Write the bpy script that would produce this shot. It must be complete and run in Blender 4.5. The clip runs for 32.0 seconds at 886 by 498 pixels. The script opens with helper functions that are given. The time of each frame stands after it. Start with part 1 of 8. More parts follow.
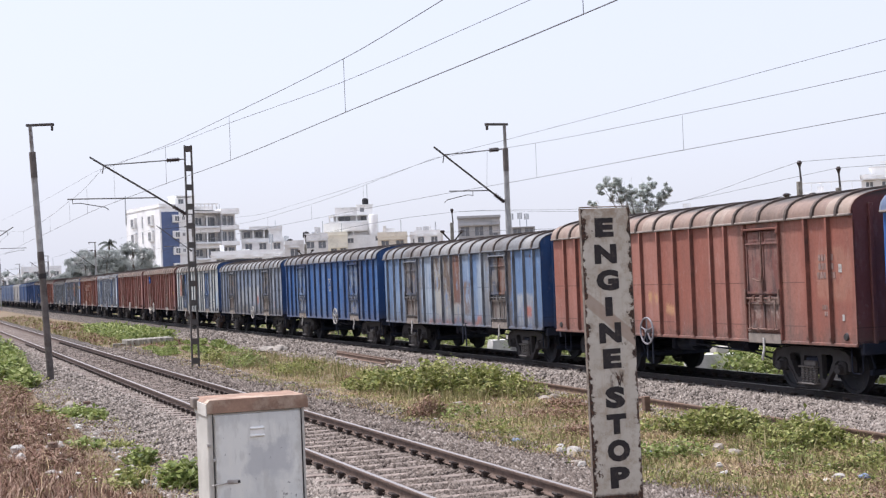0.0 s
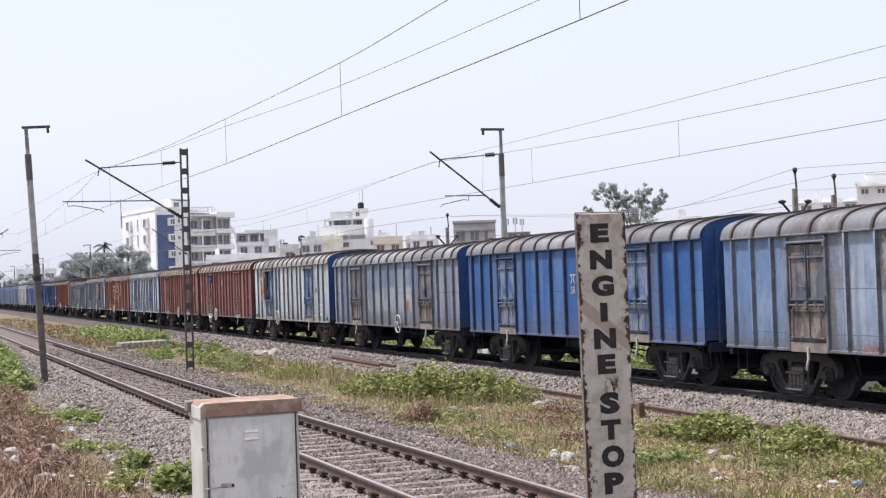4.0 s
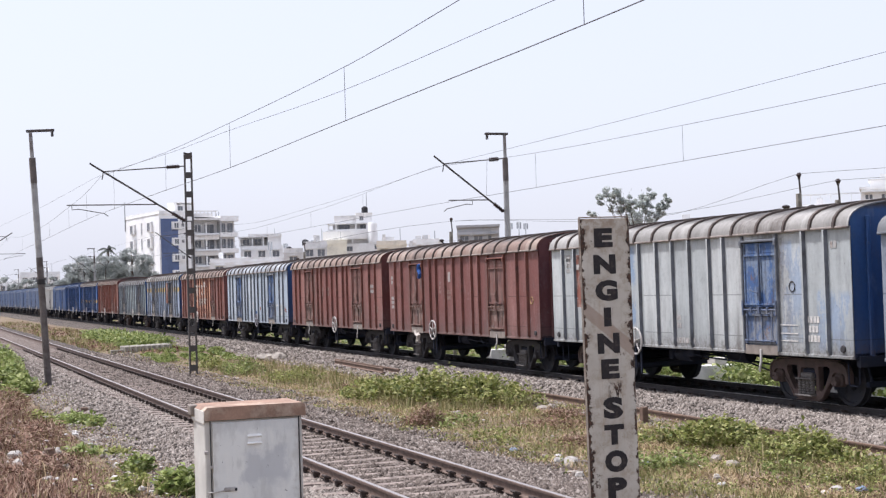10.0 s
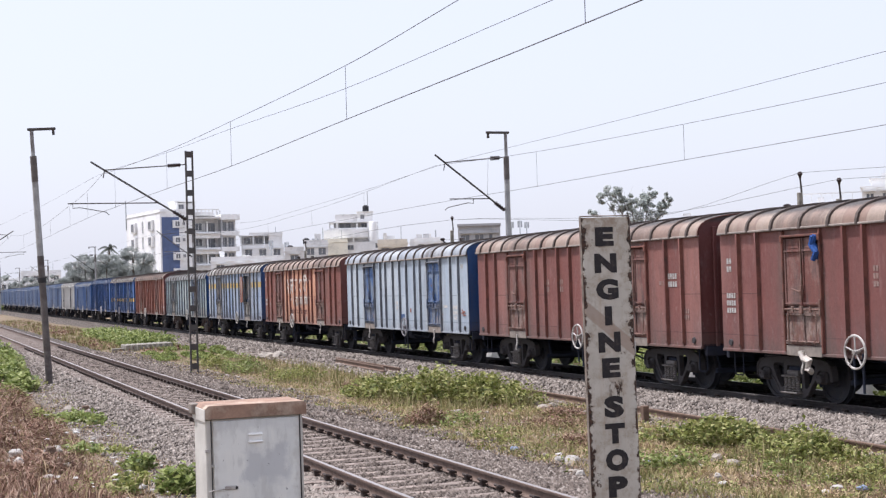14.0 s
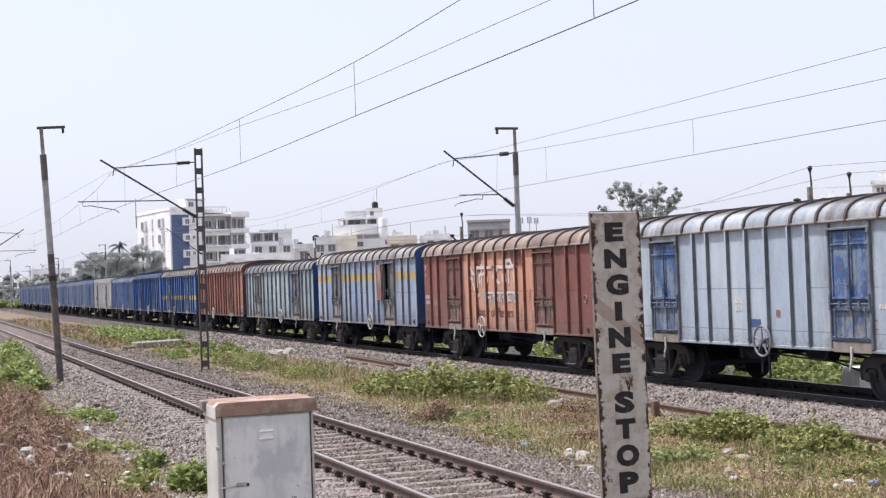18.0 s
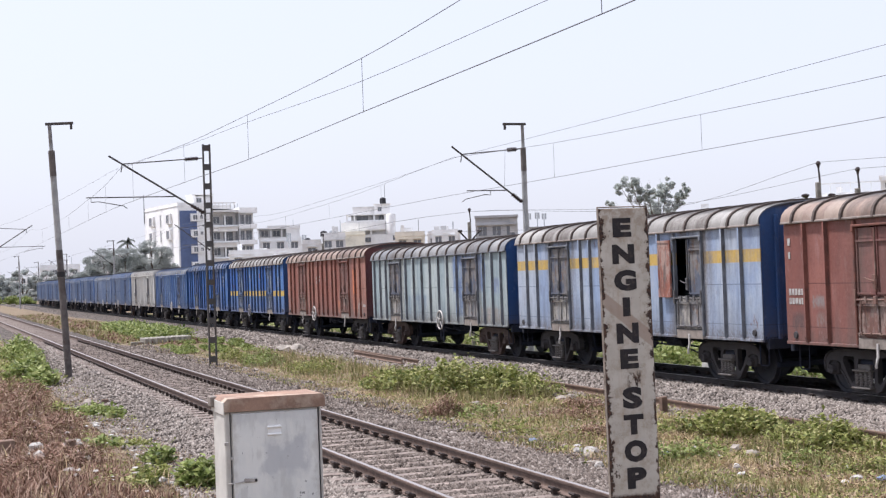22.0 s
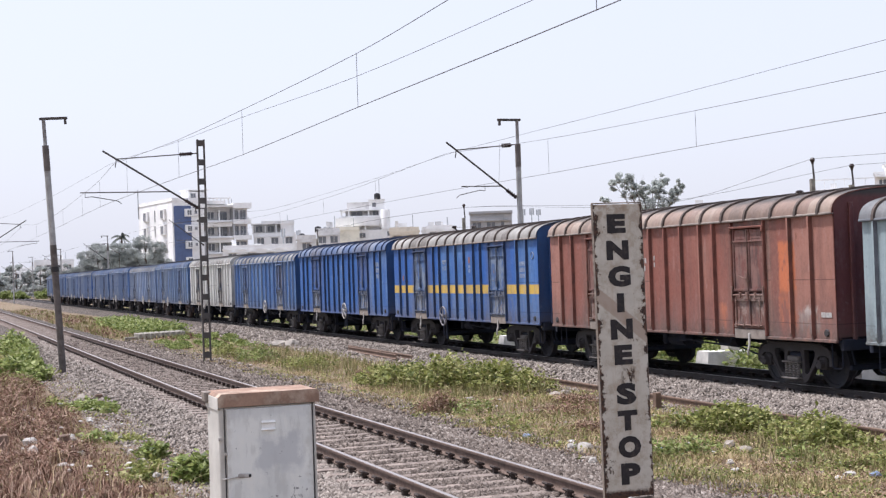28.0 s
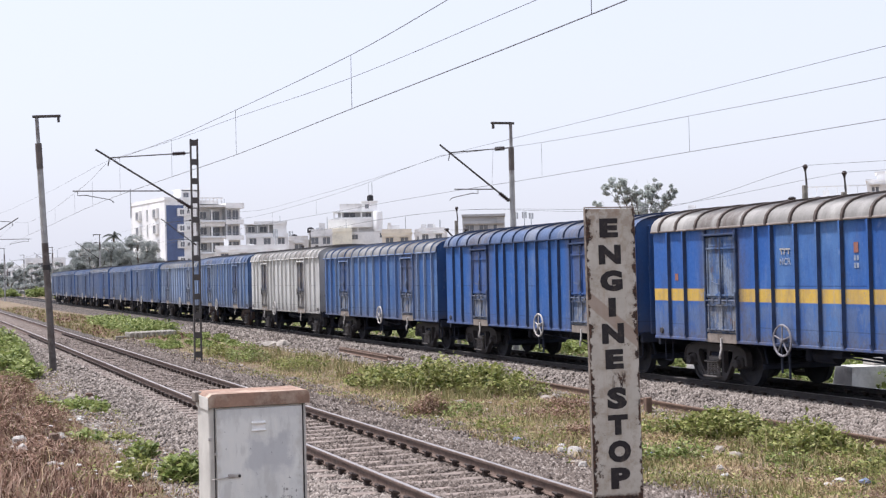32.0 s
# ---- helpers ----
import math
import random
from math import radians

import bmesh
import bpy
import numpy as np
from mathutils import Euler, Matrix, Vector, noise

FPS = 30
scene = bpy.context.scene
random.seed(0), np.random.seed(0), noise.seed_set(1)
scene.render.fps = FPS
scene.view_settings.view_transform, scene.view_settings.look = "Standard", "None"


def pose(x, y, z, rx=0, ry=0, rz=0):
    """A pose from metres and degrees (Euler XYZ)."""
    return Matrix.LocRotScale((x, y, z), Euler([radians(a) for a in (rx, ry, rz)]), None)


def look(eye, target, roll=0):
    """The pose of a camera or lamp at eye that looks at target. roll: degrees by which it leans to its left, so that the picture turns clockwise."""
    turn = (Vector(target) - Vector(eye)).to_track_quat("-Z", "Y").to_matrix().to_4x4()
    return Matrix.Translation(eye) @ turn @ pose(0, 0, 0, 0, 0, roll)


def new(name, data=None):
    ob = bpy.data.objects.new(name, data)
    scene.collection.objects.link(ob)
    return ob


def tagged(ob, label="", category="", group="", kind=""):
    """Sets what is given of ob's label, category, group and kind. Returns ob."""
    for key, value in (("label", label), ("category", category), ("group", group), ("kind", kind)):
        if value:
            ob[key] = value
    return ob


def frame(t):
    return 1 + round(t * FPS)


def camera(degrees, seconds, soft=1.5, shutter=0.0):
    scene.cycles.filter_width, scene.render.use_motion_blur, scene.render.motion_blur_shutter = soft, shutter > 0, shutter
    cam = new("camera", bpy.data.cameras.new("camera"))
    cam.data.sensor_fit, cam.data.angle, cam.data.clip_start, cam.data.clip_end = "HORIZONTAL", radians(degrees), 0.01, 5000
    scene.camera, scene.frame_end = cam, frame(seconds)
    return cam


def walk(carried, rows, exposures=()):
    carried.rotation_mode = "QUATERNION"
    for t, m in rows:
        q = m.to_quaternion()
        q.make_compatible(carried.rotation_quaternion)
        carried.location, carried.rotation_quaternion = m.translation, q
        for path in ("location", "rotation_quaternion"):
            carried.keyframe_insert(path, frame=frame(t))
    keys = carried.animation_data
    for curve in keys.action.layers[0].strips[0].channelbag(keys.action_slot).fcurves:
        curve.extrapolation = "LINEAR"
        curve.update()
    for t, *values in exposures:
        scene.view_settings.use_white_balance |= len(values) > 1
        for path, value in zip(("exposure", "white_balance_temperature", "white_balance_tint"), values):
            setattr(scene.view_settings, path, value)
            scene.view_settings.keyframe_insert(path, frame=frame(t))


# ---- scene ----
from mathutils.geometry import tessellate_polygon

# Axes: y runs along the tracks into the distance, x across them, z = 0 is the rail tops.
EYE = Vector((0.0, 0.0, 2.68))
cam = camera(34.48, 32.0, soft=1.28)


def aim(yaw, pitch, roll):
    """The held camera's pose; yaw to the left of +y, pitch up, roll as in look()."""
    a, b = radians(yaw), radians(pitch)
    ahead = Vector((-math.sin(a) * math.cos(b), math.cos(a) * math.cos(b), math.sin(b)))
    return look(EYE, EYE + 10 * ahead, roll)


SWAY = [
    (0, -20.56, 1.03, -2.28), (0.5, -20.58, 1.03, -2.27), (1, -20.60, 1.05, -2.22), (1.5, -20.62, 1.07, -2.21),
    (2, -20.65, 1.11, -2.10), (2.5, -20.68, 1.14, -2.05), (3, -20.70, 1.15, -1.99), (3.5, -20.73, 1.18, -1.96),
    (5.5, -20.80, 1.25, -1.96), (6, -20.83, 1.25, -1.99), (6.5, -20.87, 1.27, -1.93), (7, -20.86, 1.28, -1.99),
    (7.5, -20.83, 1.29, -2.03), (8, -20.80, 1.32, -1.99), (8.5, -20.75, 1.32, -1.98), (9, -20.70, 1.35, -1.91),
    (9.5, -20.66, 1.39, -1.84), (10, -20.61, 1.39, -1.82), (10.5, -20.57, 1.38, -1.81), (11, -20.54, 1.39, -1.79),
    (11.5, -20.52, 1.38, -1.74), (12, -20.54, 1.38, -1.74), (12.5, -20.54, 1.36, -1.78), (13, -20.57, 1.35, -1.77),
    (13.5, -20.57, 1.33, -1.82), (14, -20.57, 1.34, -1.77), (14.5, -20.55, 1.33, -1.79), (16.5, -20.33, 1.24, -1.89),
    (17, -20.30, 1.23, -1.97), (17.5, -20.24, 1.23, -2.01), (18, -20.18, 1.20, -2.05), (18.5, -20.14, 1.18, -2.10),
    (19, -20.09, 1.16, -2.03), (19.5, -20.03, 1.17, -2.11), (20, -20.00, 1.18, -2.14), (20.5, -19.93, 1.17, -2.14),
    (21, -19.88, 1.14, -2.17), (21.5, -19.87, 1.09, -2.14), (22, -19.86, 1.04, -2.08), (22.5, -19.88, 0.97, -2.07),
    (23, -19.90, 0.94, -2.08), (23.5, -19.92, 0.90, -2.09), (24, -19.93, 0.85, -2.11), (24.5, -19.94, 0.81, -2.13),
    (25, -19.96, 0.81, -2.12), (25.5, -19.97, 0.81, -2.13), (27.5, -20.05, 0.81, -2.08), (28, -20.08, 0.86, -1.98),
    (28.5, -20.13, 0.91, -1.88), (29, -20.16, 0.94, -1.73), (29.5, -20.21, 0.97, -1.68), (30, -20.24, 1.01, -1.57),
    (30.5, -20.27, 1.05, -1.47), (31, -20.32, 1.06, -1.39), (31.5, -20.35, 1.03, -1.36), (32, -20.39, 0.95, -1.34),
]
walk(cam, [(t, aim(a, b, c)) for t, a, b, c in SWAY], [(t, e, 6180, 14.4) for t, e in ((0, 0.13), (3, 0.14), (6, 0.15), (12, 0.14), (16, 0.16), (17, 0.17), (18, 0.12), (19, 0.09), (20, 0.09), (21, 0.10), (22, 0.15), (23, 0.13), (24, 0.10), (25, 0.08), (27, 0.11), (28, 0.13), (32, 0.14))])

# ---- world and sun: a bright hazy sky ----
SUN_ELEVATION, SUN_AZIMUTH = radians(67), radians(306)  # azimuth clockwise from +y
world = bpy.data.worlds.new("sky")
scene.world = world
world.use_nodes = True
wn, wl = world.node_tree.nodes, world.node_tree.links
wn.clear()
sky = wn.new("ShaderNodeTexSky")
sky.sky_type, sky.sun_disc = "NISHITA", False
sky.sun_elevation, sky.sun_rotation = SUN_ELEVATION, SUN_AZIMUTH
sky.air_density, sky.dust_density, sky.ozone_density = 1.0, 4.0, 1.0
sky_light = wn.new("ShaderNodeBackground")
sky_light.inputs["Strength"].default_value = 0.05
haze_light = wn.new("ShaderNodeBackground")
haze_light.inputs["Color"].default_value = (0.83, 0.85, 0.92, 1)
haze_light.inputs["Strength"].default_value = 0.79
sky_sum = wn.new("ShaderNodeAddShader")
sky_out = wn.new("ShaderNodeOutputWorld")
wl.new(sky.outputs[0], sky_light.inputs["Color"])
wl.new(sky_light.outputs[0], sky_sum.inputs[0])
wl.new(haze_light.outputs[0], sky_sum.inputs[1])
wl.new(sky_sum.outputs[0], sky_out.inputs["Surface"])
sun = new("sun", bpy.data.lights.new("sun", "SUN"))
sun.data.energy, sun.data.angle, sun.data.color = 5.0, radians(4.0), (1.0, 0.975, 0.94)
sun_way = Vector((math.sin(SUN_AZIMUTH) * math.cos(SUN_ELEVATION), math.cos(SUN_AZIMUTH) * math.cos(SUN_ELEVATION), math.sin(SUN_ELEVATION)))
sun.matrix_world = look(sun_way * 50, (0, 0, 0))

# ---- mesh building ----


class Build:
    """Collects vertices, faces and material slots for one mesh."""

    def __init__(self):
        self.v, self.f, self.m = [], [], []

    def add(self, verts, faces, slot=0, pose_=None):
        n = len(self.v)
        self.v += [tuple(pose_ @ Vector(p)) for p in verts] if pose_ is not None else [tuple(p) for p in verts]
        self.f += [tuple(i + n for i in f) for f in faces]
        self.m += [slot] * len(faces)
        return self

    def box(self, x0, x1, y0, y1, z0, z1, c=0.0, slot=0, pose_=None):
        """A box, its edges chamfered by c."""
        if c <= 0:
            vs = [(x, y, z) for x in (x0, x1) for y in (y0, y1) for z in (z0, z1)]
            fs = [(0, 1, 3, 2), (4, 6, 7, 5), (0, 4, 5, 1), (2, 3, 7, 6), (0, 2, 6, 4), (1, 5, 7, 3)]
            return self.add(vs, fs, slot, pose_)
        lo, hi = (x0, y0, z0), (x1, y1, z1)
        c = min(c, (x1 - x0) / 2.1, (y1 - y0) / 2.1, (z1 - z0) / 2.1)
        vs, at = [], {}
        for sx in (0, 1):
            for sy in (0, 1):
                for sz in (0, 1):
                    for ax in range(3):
                        p = []
                        for k, sgn in enumerate((sx, sy, sz)):
                            edge = hi[k] if sgn else lo[k]
                            p.append(edge if k == ax else edge + (-c if sgn else c))
                        at[sx, sy, sz, ax] = len(vs)
                        vs.append(tuple(p))
        fs = []
        for ax in range(3):
            o = [k for k in range(3) if k != ax]
            for sgn in (0, 1):
                ring = []
                for a, b in ((0, 0), (1, 0), (1, 1), (0, 1)):
                    k = [0, 0, 0]
                    k[ax], k[o[0]], k[o[1]] = sgn, a, b
                    ring.append(at[(*k, ax)])
                fs.append(ring if (sgn == 1) == (ax != 1) else ring[::-1])
            for a in (0, 1):
                for b in (0, 1):
                    e = []
                    for end in (0, 1):
                        k = [0, 0, 0]
                        k[ax], k[o[0]], k[o[1]] = end, a, b
                        e.append((at[(*k, o[0])], at[(*k, o[1])]))
                    fs.append([e[0][0], e[0][1], e[1][1], e[1][0]])
        for sx in (0, 1):
            for sy in (0, 1):
                for sz in (0, 1):
                    fs.append([at[sx, sy, sz, 0], at[sx, sy, sz, 1], at[sx, sy, sz, 2]])
        return self.add(vs, fs, slot, pose_)

    def tube(self, a, b, ra, rb=None, n=10, slot=0, caps=True, pose_=None):
        """A round bar from a to b."""
        a, b, rb = Vector(a), Vector(b), ra if rb is None else rb
        w = (b - a).normalized()
        u = w.orthogonal().normalized()
        v = w.cross(u)
        vs = []
        for p, r in ((a, ra), (b, rb)):
            vs += [p + r * (math.cos(2 * math.pi * k / n) * u + math.sin(2 * math.pi * k / n) * v) for k in range(n)]
        fs = [(k, (k + 1) % n, n + (k + 1) % n, n + k) for k in range(n)]
        if caps:
            fs += [tuple(range(n))[::-1], tuple(range(n, 2 * n))]
        return self.add(vs, fs, slot, pose_)

    def path(self, points, r, n=6, slot=0, pose_=None):
        """A round bar bent along points."""
        pts = [Vector(p) for p in points]
        vs, u = [], None
        for i, p in enumerate(pts):
            w = (pts[min(i + 1, len(pts) - 1)] - pts[max(i - 1, 0)]).normalized()
            u = w.orthogonal().normalized() if u is None else (u - u.dot(w) * w).normalized()
            v = w.cross(u)
            vs += [p + r * (math.cos(2 * math.pi * k / n) * u + math.sin(2 * math.pi * k / n) * v) for k in range(n)]
        fs = [(i * n + k, i * n + (k + 1) % n, (i + 1) * n + (k + 1) % n, (i + 1) * n + k) for i in range(len(pts) - 1) for k in range(n)]
        fs += [tuple(range(n))[::-1], tuple(range((len(pts) - 1) * n, len(pts) * n))]
        return self.add(vs, fs, slot, pose_)

    def sweep(self, section, y0, y1, slot=0, pose_=None):
        """A closed section in x, z drawn out along y."""
        n = len(section)
        vs = [(x, y0, z) for x, z in section] + [(x, y1, z) for x, z in section]
        fs = [(k, (k + 1) % n, n + (k + 1) % n, n + k) for k in range(n)]
        fs += [tuple(range(n))[::-1], tuple(range(n, 2 * n))]
        return self.add(vs, fs, slot, pose_)

    def lathe(self, rings, axis="x", n=20, slot=0, pose_=None):
        """Rings of (along, radius) turned round an axis, open at both ends."""
        vs = []
        for along, r in rings:
            for k in range(n):
                c, s = r * math.cos(2 * math.pi * k / n), r * math.sin(2 * math.pi * k / n)
                vs.append({"x": (along, c, s), "y": (c, along, s), "z": (c, s, along)}[axis])
        fs = [(i * n + k, i * n + (k + 1) % n, (i + 1) * n + (k + 1) % n, (i + 1) * n + k) for i in range(len(rings) - 1) for k in range(n)]
        fs += [tuple(range(n))[::-1], tuple(range((len(rings) - 1) * n, len(rings) * n))]
        return self.add(vs, fs, slot, pose_)

    def ring(self, centre, normal, radius, thick, n=24, m=6, slot=0):
        """A wheel rim: a bar bent into a circle."""
        w = Vector(normal).normalized()
        u = w.orthogonal().normalized()
        v, c = w.cross(u), Vector(centre)
        vs = []
        for i in range(n):
            a = 2 * math.pi * i / n
            o = math.cos(a) * u + math.sin(a) * v
            vs += [c + radius * o + thick * (math.cos(2 * math.pi * k / m) * o + math.sin(2 * math.pi * k / m) * w) for k in range(m)]
        fs = [(i * m + k, i * m + (k + 1) % m, (i + 1) % n * m + (k + 1) % m, (i + 1) % n * m + k) for i in range(n) for k in range(m)]
        return self.add(vs, fs, slot)

    def mesh(self, name, *mats, smooth=False):
        me = bpy.data.meshes.new(name)
        me.from_pydata(self.v, [], self.f)
        for m in mats:
            me.materials.append(m)
        if len(mats) > 1:
            me.polygons.foreach_set("material_index", self.m)
        bm = bmesh.new()
        bm.from_mesh(me)
        bmesh.ops.recalc_face_normals(bm, faces=bm.faces)
        bm.to_mesh(me)
        bm.free()
        if smooth:
            me.polygons.foreach_set("use_smooth", [True] * len(me.polygons))
            me.set_sharp_from_angle(angle=radians(35))
        me.update()
        return me


def part(name, b, mats, parent, label="", smooth=False):
    """Links one mesh as a part under its thing. b: a Build or a mesh."""
    mats = mats if isinstance(mats, (list, tuple)) else [mats]
    ob = new(name, b.mesh(name, *mats, smooth=smooth) if isinstance(b, Build) else b)
    ob.parent = parent
    return tagged(ob, label=label)


def thing(name, m, label, category, group="", kind=""):
    """An empty at a thing's base."""
    ob = new(name)
    ob.matrix_basis = m
    return tagged(ob, label, category, group, kind)


def solid(name, b, mats, label, category="", group="", kind="", smooth=False, m=None):
    """A thing made of one mesh."""
    mats = mats if isinstance(mats, (list, tuple)) else [mats]
    ob = new(name, b.mesh(name, *mats, smooth=smooth))
    if m is not None:
        ob.matrix_basis = m
    return tagged(ob, label, category, group, kind)


def raw_mesh(name, verts, faces, mat):
    """A large mesh from arrays; faces all of one size."""
    me = bpy.data.meshes.new(name)
    verts, faces = np.asarray(verts, dtype=np.float32), np.asarray(faces, dtype=np.int32)
    n = faces.shape[1]
    me.vertices.add(len(verts))
    me.vertices.foreach_set("co", verts.ravel())
    me.loops.add(faces.size)
    me.loops.foreach_set("vertex_index", faces.ravel())
    me.polygons.add(len(faces))
    me.polygons.foreach_set("loop_start", np.arange(0, faces.size, n, dtype=np.int32))
    me.polygons.foreach_set("loop_total", np.full(len(faces), n, dtype=np.int32))
    me.materials.append(mat)
    me.update(calc_edges=True)
    return me


# ---- materials ----


class Nodes:
    """Short hand for a node material."""

    def __init__(self, name):
        self.mat = bpy.data.materials.new(name)
        self.mat.use_nodes = True
        self.t = self.mat.node_tree
        self.bsdf = self.t.nodes["Principled BSDF"]

    def node(self, kind, **inputs):
        n = self.t.nodes.new(kind)
        for k, v in inputs.items():
            self.put(n.inputs[k.replace("_", " ")], v)
        return n

    def put(self, socket, v):
        if isinstance(v, bpy.types.NodeSocket):
            self.t.links.new(v, socket)
        else:
            socket.default_value = (*v, 1) if isinstance(v, tuple) and len(v) == 3 and socket.type == "RGBA" else v

    def coords(self, where="Object", scale=(1, 1, 1), offset=(0, 0, 0)):
        c = self.t.nodes.new("ShaderNodeTexCoord")
        m = self.node("ShaderNodeMapping")
        self.t.links.new(c.outputs[where], m.inputs["Vector"])
        m.inputs["Scale"].default_value, m.inputs["Location"].default_value = scale, offset
        return m.outputs[0]

    def noise(self, scale, detail=4.0, rough=0.6, vector=None):
        n = self.node("ShaderNodeTexNoise", Scale=scale, Detail=detail, Roughness=rough)
        if vector is not None:
            self.put(n.inputs["Vector"], vector)
        return n.outputs["Fac"]

    def ramp(self, fac, a, b, lo=0.0, hi=1.0):
        """fac from a to b becomes lo to hi, clamped."""
        n = self.node("ShaderNodeMapRange")
        for k, v in zip(("Value", "From Min", "From Max", "To Min", "To Max"), (fac, a, b, lo, hi)):
            self.put(n.inputs[k], v)
        return n.outputs[0]

    def mix(self, fac, a, b, kind="MIX"):
        n = self.t.nodes.new("ShaderNodeMix")
        n.data_type, n.blend_type = "RGBA", kind
        self.put(n.inputs["Factor"], fac)
        self.put(n.inputs[6], a)
        self.put(n.inputs[7], b)
        return n.outputs[2]

    def math(self, op, a, b=0.0):
        n = self.t.nodes.new("ShaderNodeMath")
        n.operation = op
        self.put(n.inputs[0], a)
        self.put(n.inputs[1], b)
        return n.outputs[0]

    def axis(self, vector, k):
        n = self.t.nodes.new("ShaderNodeSeparateXYZ")
        self.put(n.inputs[0], vector)
        return n.outputs[k]

    def bump(self, height, strength=0.4, distance=0.02):
        n = self.node("ShaderNodeBump", Strength=strength, Distance=distance, Height=height)
        self.put(self.bsdf.inputs["Normal"], n.outputs[0])

    def done(self, colour, rough=0.7, metal=0.0, spec=0.4):
        self.put(self.bsdf.inputs["Base Color"], colour)
        self.put(self.bsdf.inputs["Roughness"], rough)
        self.put(self.bsdf.inputs["Metallic"], metal)
        self.put(self.bsdf.inputs["Specular IOR Level"], spec)
        return self.mat


def plain(name, base, var=0.25, scale=6.0, rough=0.7, metal=0.0, bump=0.3, dirt=None, dirt_amount=0.35, where="Object", spec=0.35):
    """A surface with tone at two scales, dirt and fine relief."""
    k = Nodes(name)
    v = k.coords(where)
    big, fine = k.noise(scale, 5, 0.6, v), k.noise(scale * 9, 4, 0.7, v)
    dark = tuple(c * (1 - var) for c in base)
    light = tuple(min(1, c * (1 + var * 0.6)) for c in base)
    c = k.mix(k.ramp(big, 0.3, 0.7), dark, light)
    c = k.mix(k.ramp(fine, 0.35, 0.75, 0, 0.35), c, dark)
    if dirt:
        c = k.mix(k.ramp(k.noise(scale * 0.6, 6, 0.7, k.coords(where, offset=(7, 3, 1))), 0.5, 0.72, 0, dirt_amount * 2), c, dirt)
    if bump:
        k.bump(fine, bump, 0.01)
    return k.done(c, k.ramp(big, 0.3, 0.7, max(0.05, rough - 0.12), min(1, rough + 0.12)), metal, spec)


RUST = (0.13, 0.055, 0.03)


def wagon_paint(name, base, fade, seed, faded=0.5, rust=0.25, dirt=0.4, stripe=None, panels=(), crest=3.885, doors=3.62):
    """Old wagon paint: faded patches, streaks running down, rust and grime, a stripe, repainted panels.
    panels: (y0, y1, z0, z1, colour, strength). doors: how far the doors lie from the middle, for the grime about them."""
    k = Nodes(name)
    o = (seed * 3.7, seed * 5.3, seed * 1.9)
    v = k.coords()
    soft = k.noise(0.8, 5, 0.65, k.coords(scale=(1, 1.2, 0.55), offset=o))
    cell = k.t.nodes.new("ShaderNodeTexWhiteNoise")
    cell.noise_dimensions = "1D"
    y, z = k.axis(v, 1), k.axis(v, 2)
    k.put(cell.inputs["W"], k.math("ADD", k.math("FLOOR", k.math("DIVIDE", y, 0.74)), seed * 13.0))
    panel_tone = cell.outputs["Value"]
    big = k.math("ADD", k.math("MULTIPLY", soft, 0.66), k.math("MULTIPLY", panel_tone, 0.34))
    streak = k.noise(1.0, 4, 0.6, k.coords(scale=(2.0, 3.6, 0.5), offset=o))
    thin = k.noise(1.0, 5, 0.62, k.coords(scale=(3.0, 4.2, 1.1), offset=tuple(q + 41 for q in o)))
    fine = k.noise(14, 5, 0.7, k.coords(offset=o))
    flake = k.noise(2.4, 7, 0.68, k.coords(scale=(1, 1.3, 0.45), offset=tuple(q + 61 for q in o)))
    c = k.mix(k.ramp(big, 0.62 - 0.3 * faded, 0.78 - 0.3 * faded), base, fade)
    wob = k.math("ADD", k.math("MULTIPLY", k.math("SUBTRACT", fine, 0.5), 0.2), k.math("MULTIPLY", k.math("SUBTRACT", soft, 0.5), 0.35))
    for y0, y1, z0, z1, colour, amount in panels:
        yy, zz = k.math("ADD", y, wob), k.math("ADD", z, wob)
        inside = k.math("MULTIPLY", k.math("MULTIPLY", k.ramp(yy, y0 - 0.04, y0 + 0.04), k.ramp(yy, y1 + 0.04, y1 - 0.04)),
                        k.math("MULTIPLY", k.ramp(zz, z0 - 0.06, z0 + 0.06), k.ramp(zz, z1 + 0.06, z1 - 0.06)))
        worn = k.math("MULTIPLY", inside, k.ramp(k.math("ADD", flake, k.math("MULTIPLY", fine, 0.25)), 0.56 - 0.12 * max(0.0, amount - 1), 0.63 - 0.12 * max(0.0, amount - 1), min(1.0, amount) * 0.1, min(1.0, amount)))
        c = k.mix(worn, c, colour)
    if stripe:
        z0, z1, colour = stripe
        inside = k.math("MULTIPLY", k.ramp(z, z0 - 0.01, z0 + 0.01), k.ramp(z, z1 + 0.01, z1 - 0.01))
        c = k.mix(k.math("MULTIPLY", inside, k.ramp(fine, 0.25, 0.42, 0.35, 0.95)), c, colour)
    for seam, only in ((1.36, 0.25), (2.24, 0.55)):
        line = k.math("MULTIPLY", k.math("LESS_THAN", k.math("ABSOLUTE", k.math("SUBTRACT", z, seam)), 0.011), k.math("GREATER_THAN", panel_tone, only))
        c = k.mix(k.math("MULTIPLY", line, 0.6), c, tuple(q * 0.3 for q in base))
    dim = tuple(q * 0.42 + 0.025 for q in base)
    c = k.mix(k.ramp(streak, 0.47, 0.72, 0, 0.6 * dirt + 0.1), c, dim)
    c = k.mix(k.ramp(thin, 0.56, 0.70, 0, 0.5 * dirt), c, (0.085, 0.068, 0.058))
    c = k.mix(k.ramp(thin, 0.42, 0.32, 0, 0.20), c, tuple(min(0.7, 0.75 * q + 0.16) for q in fade))
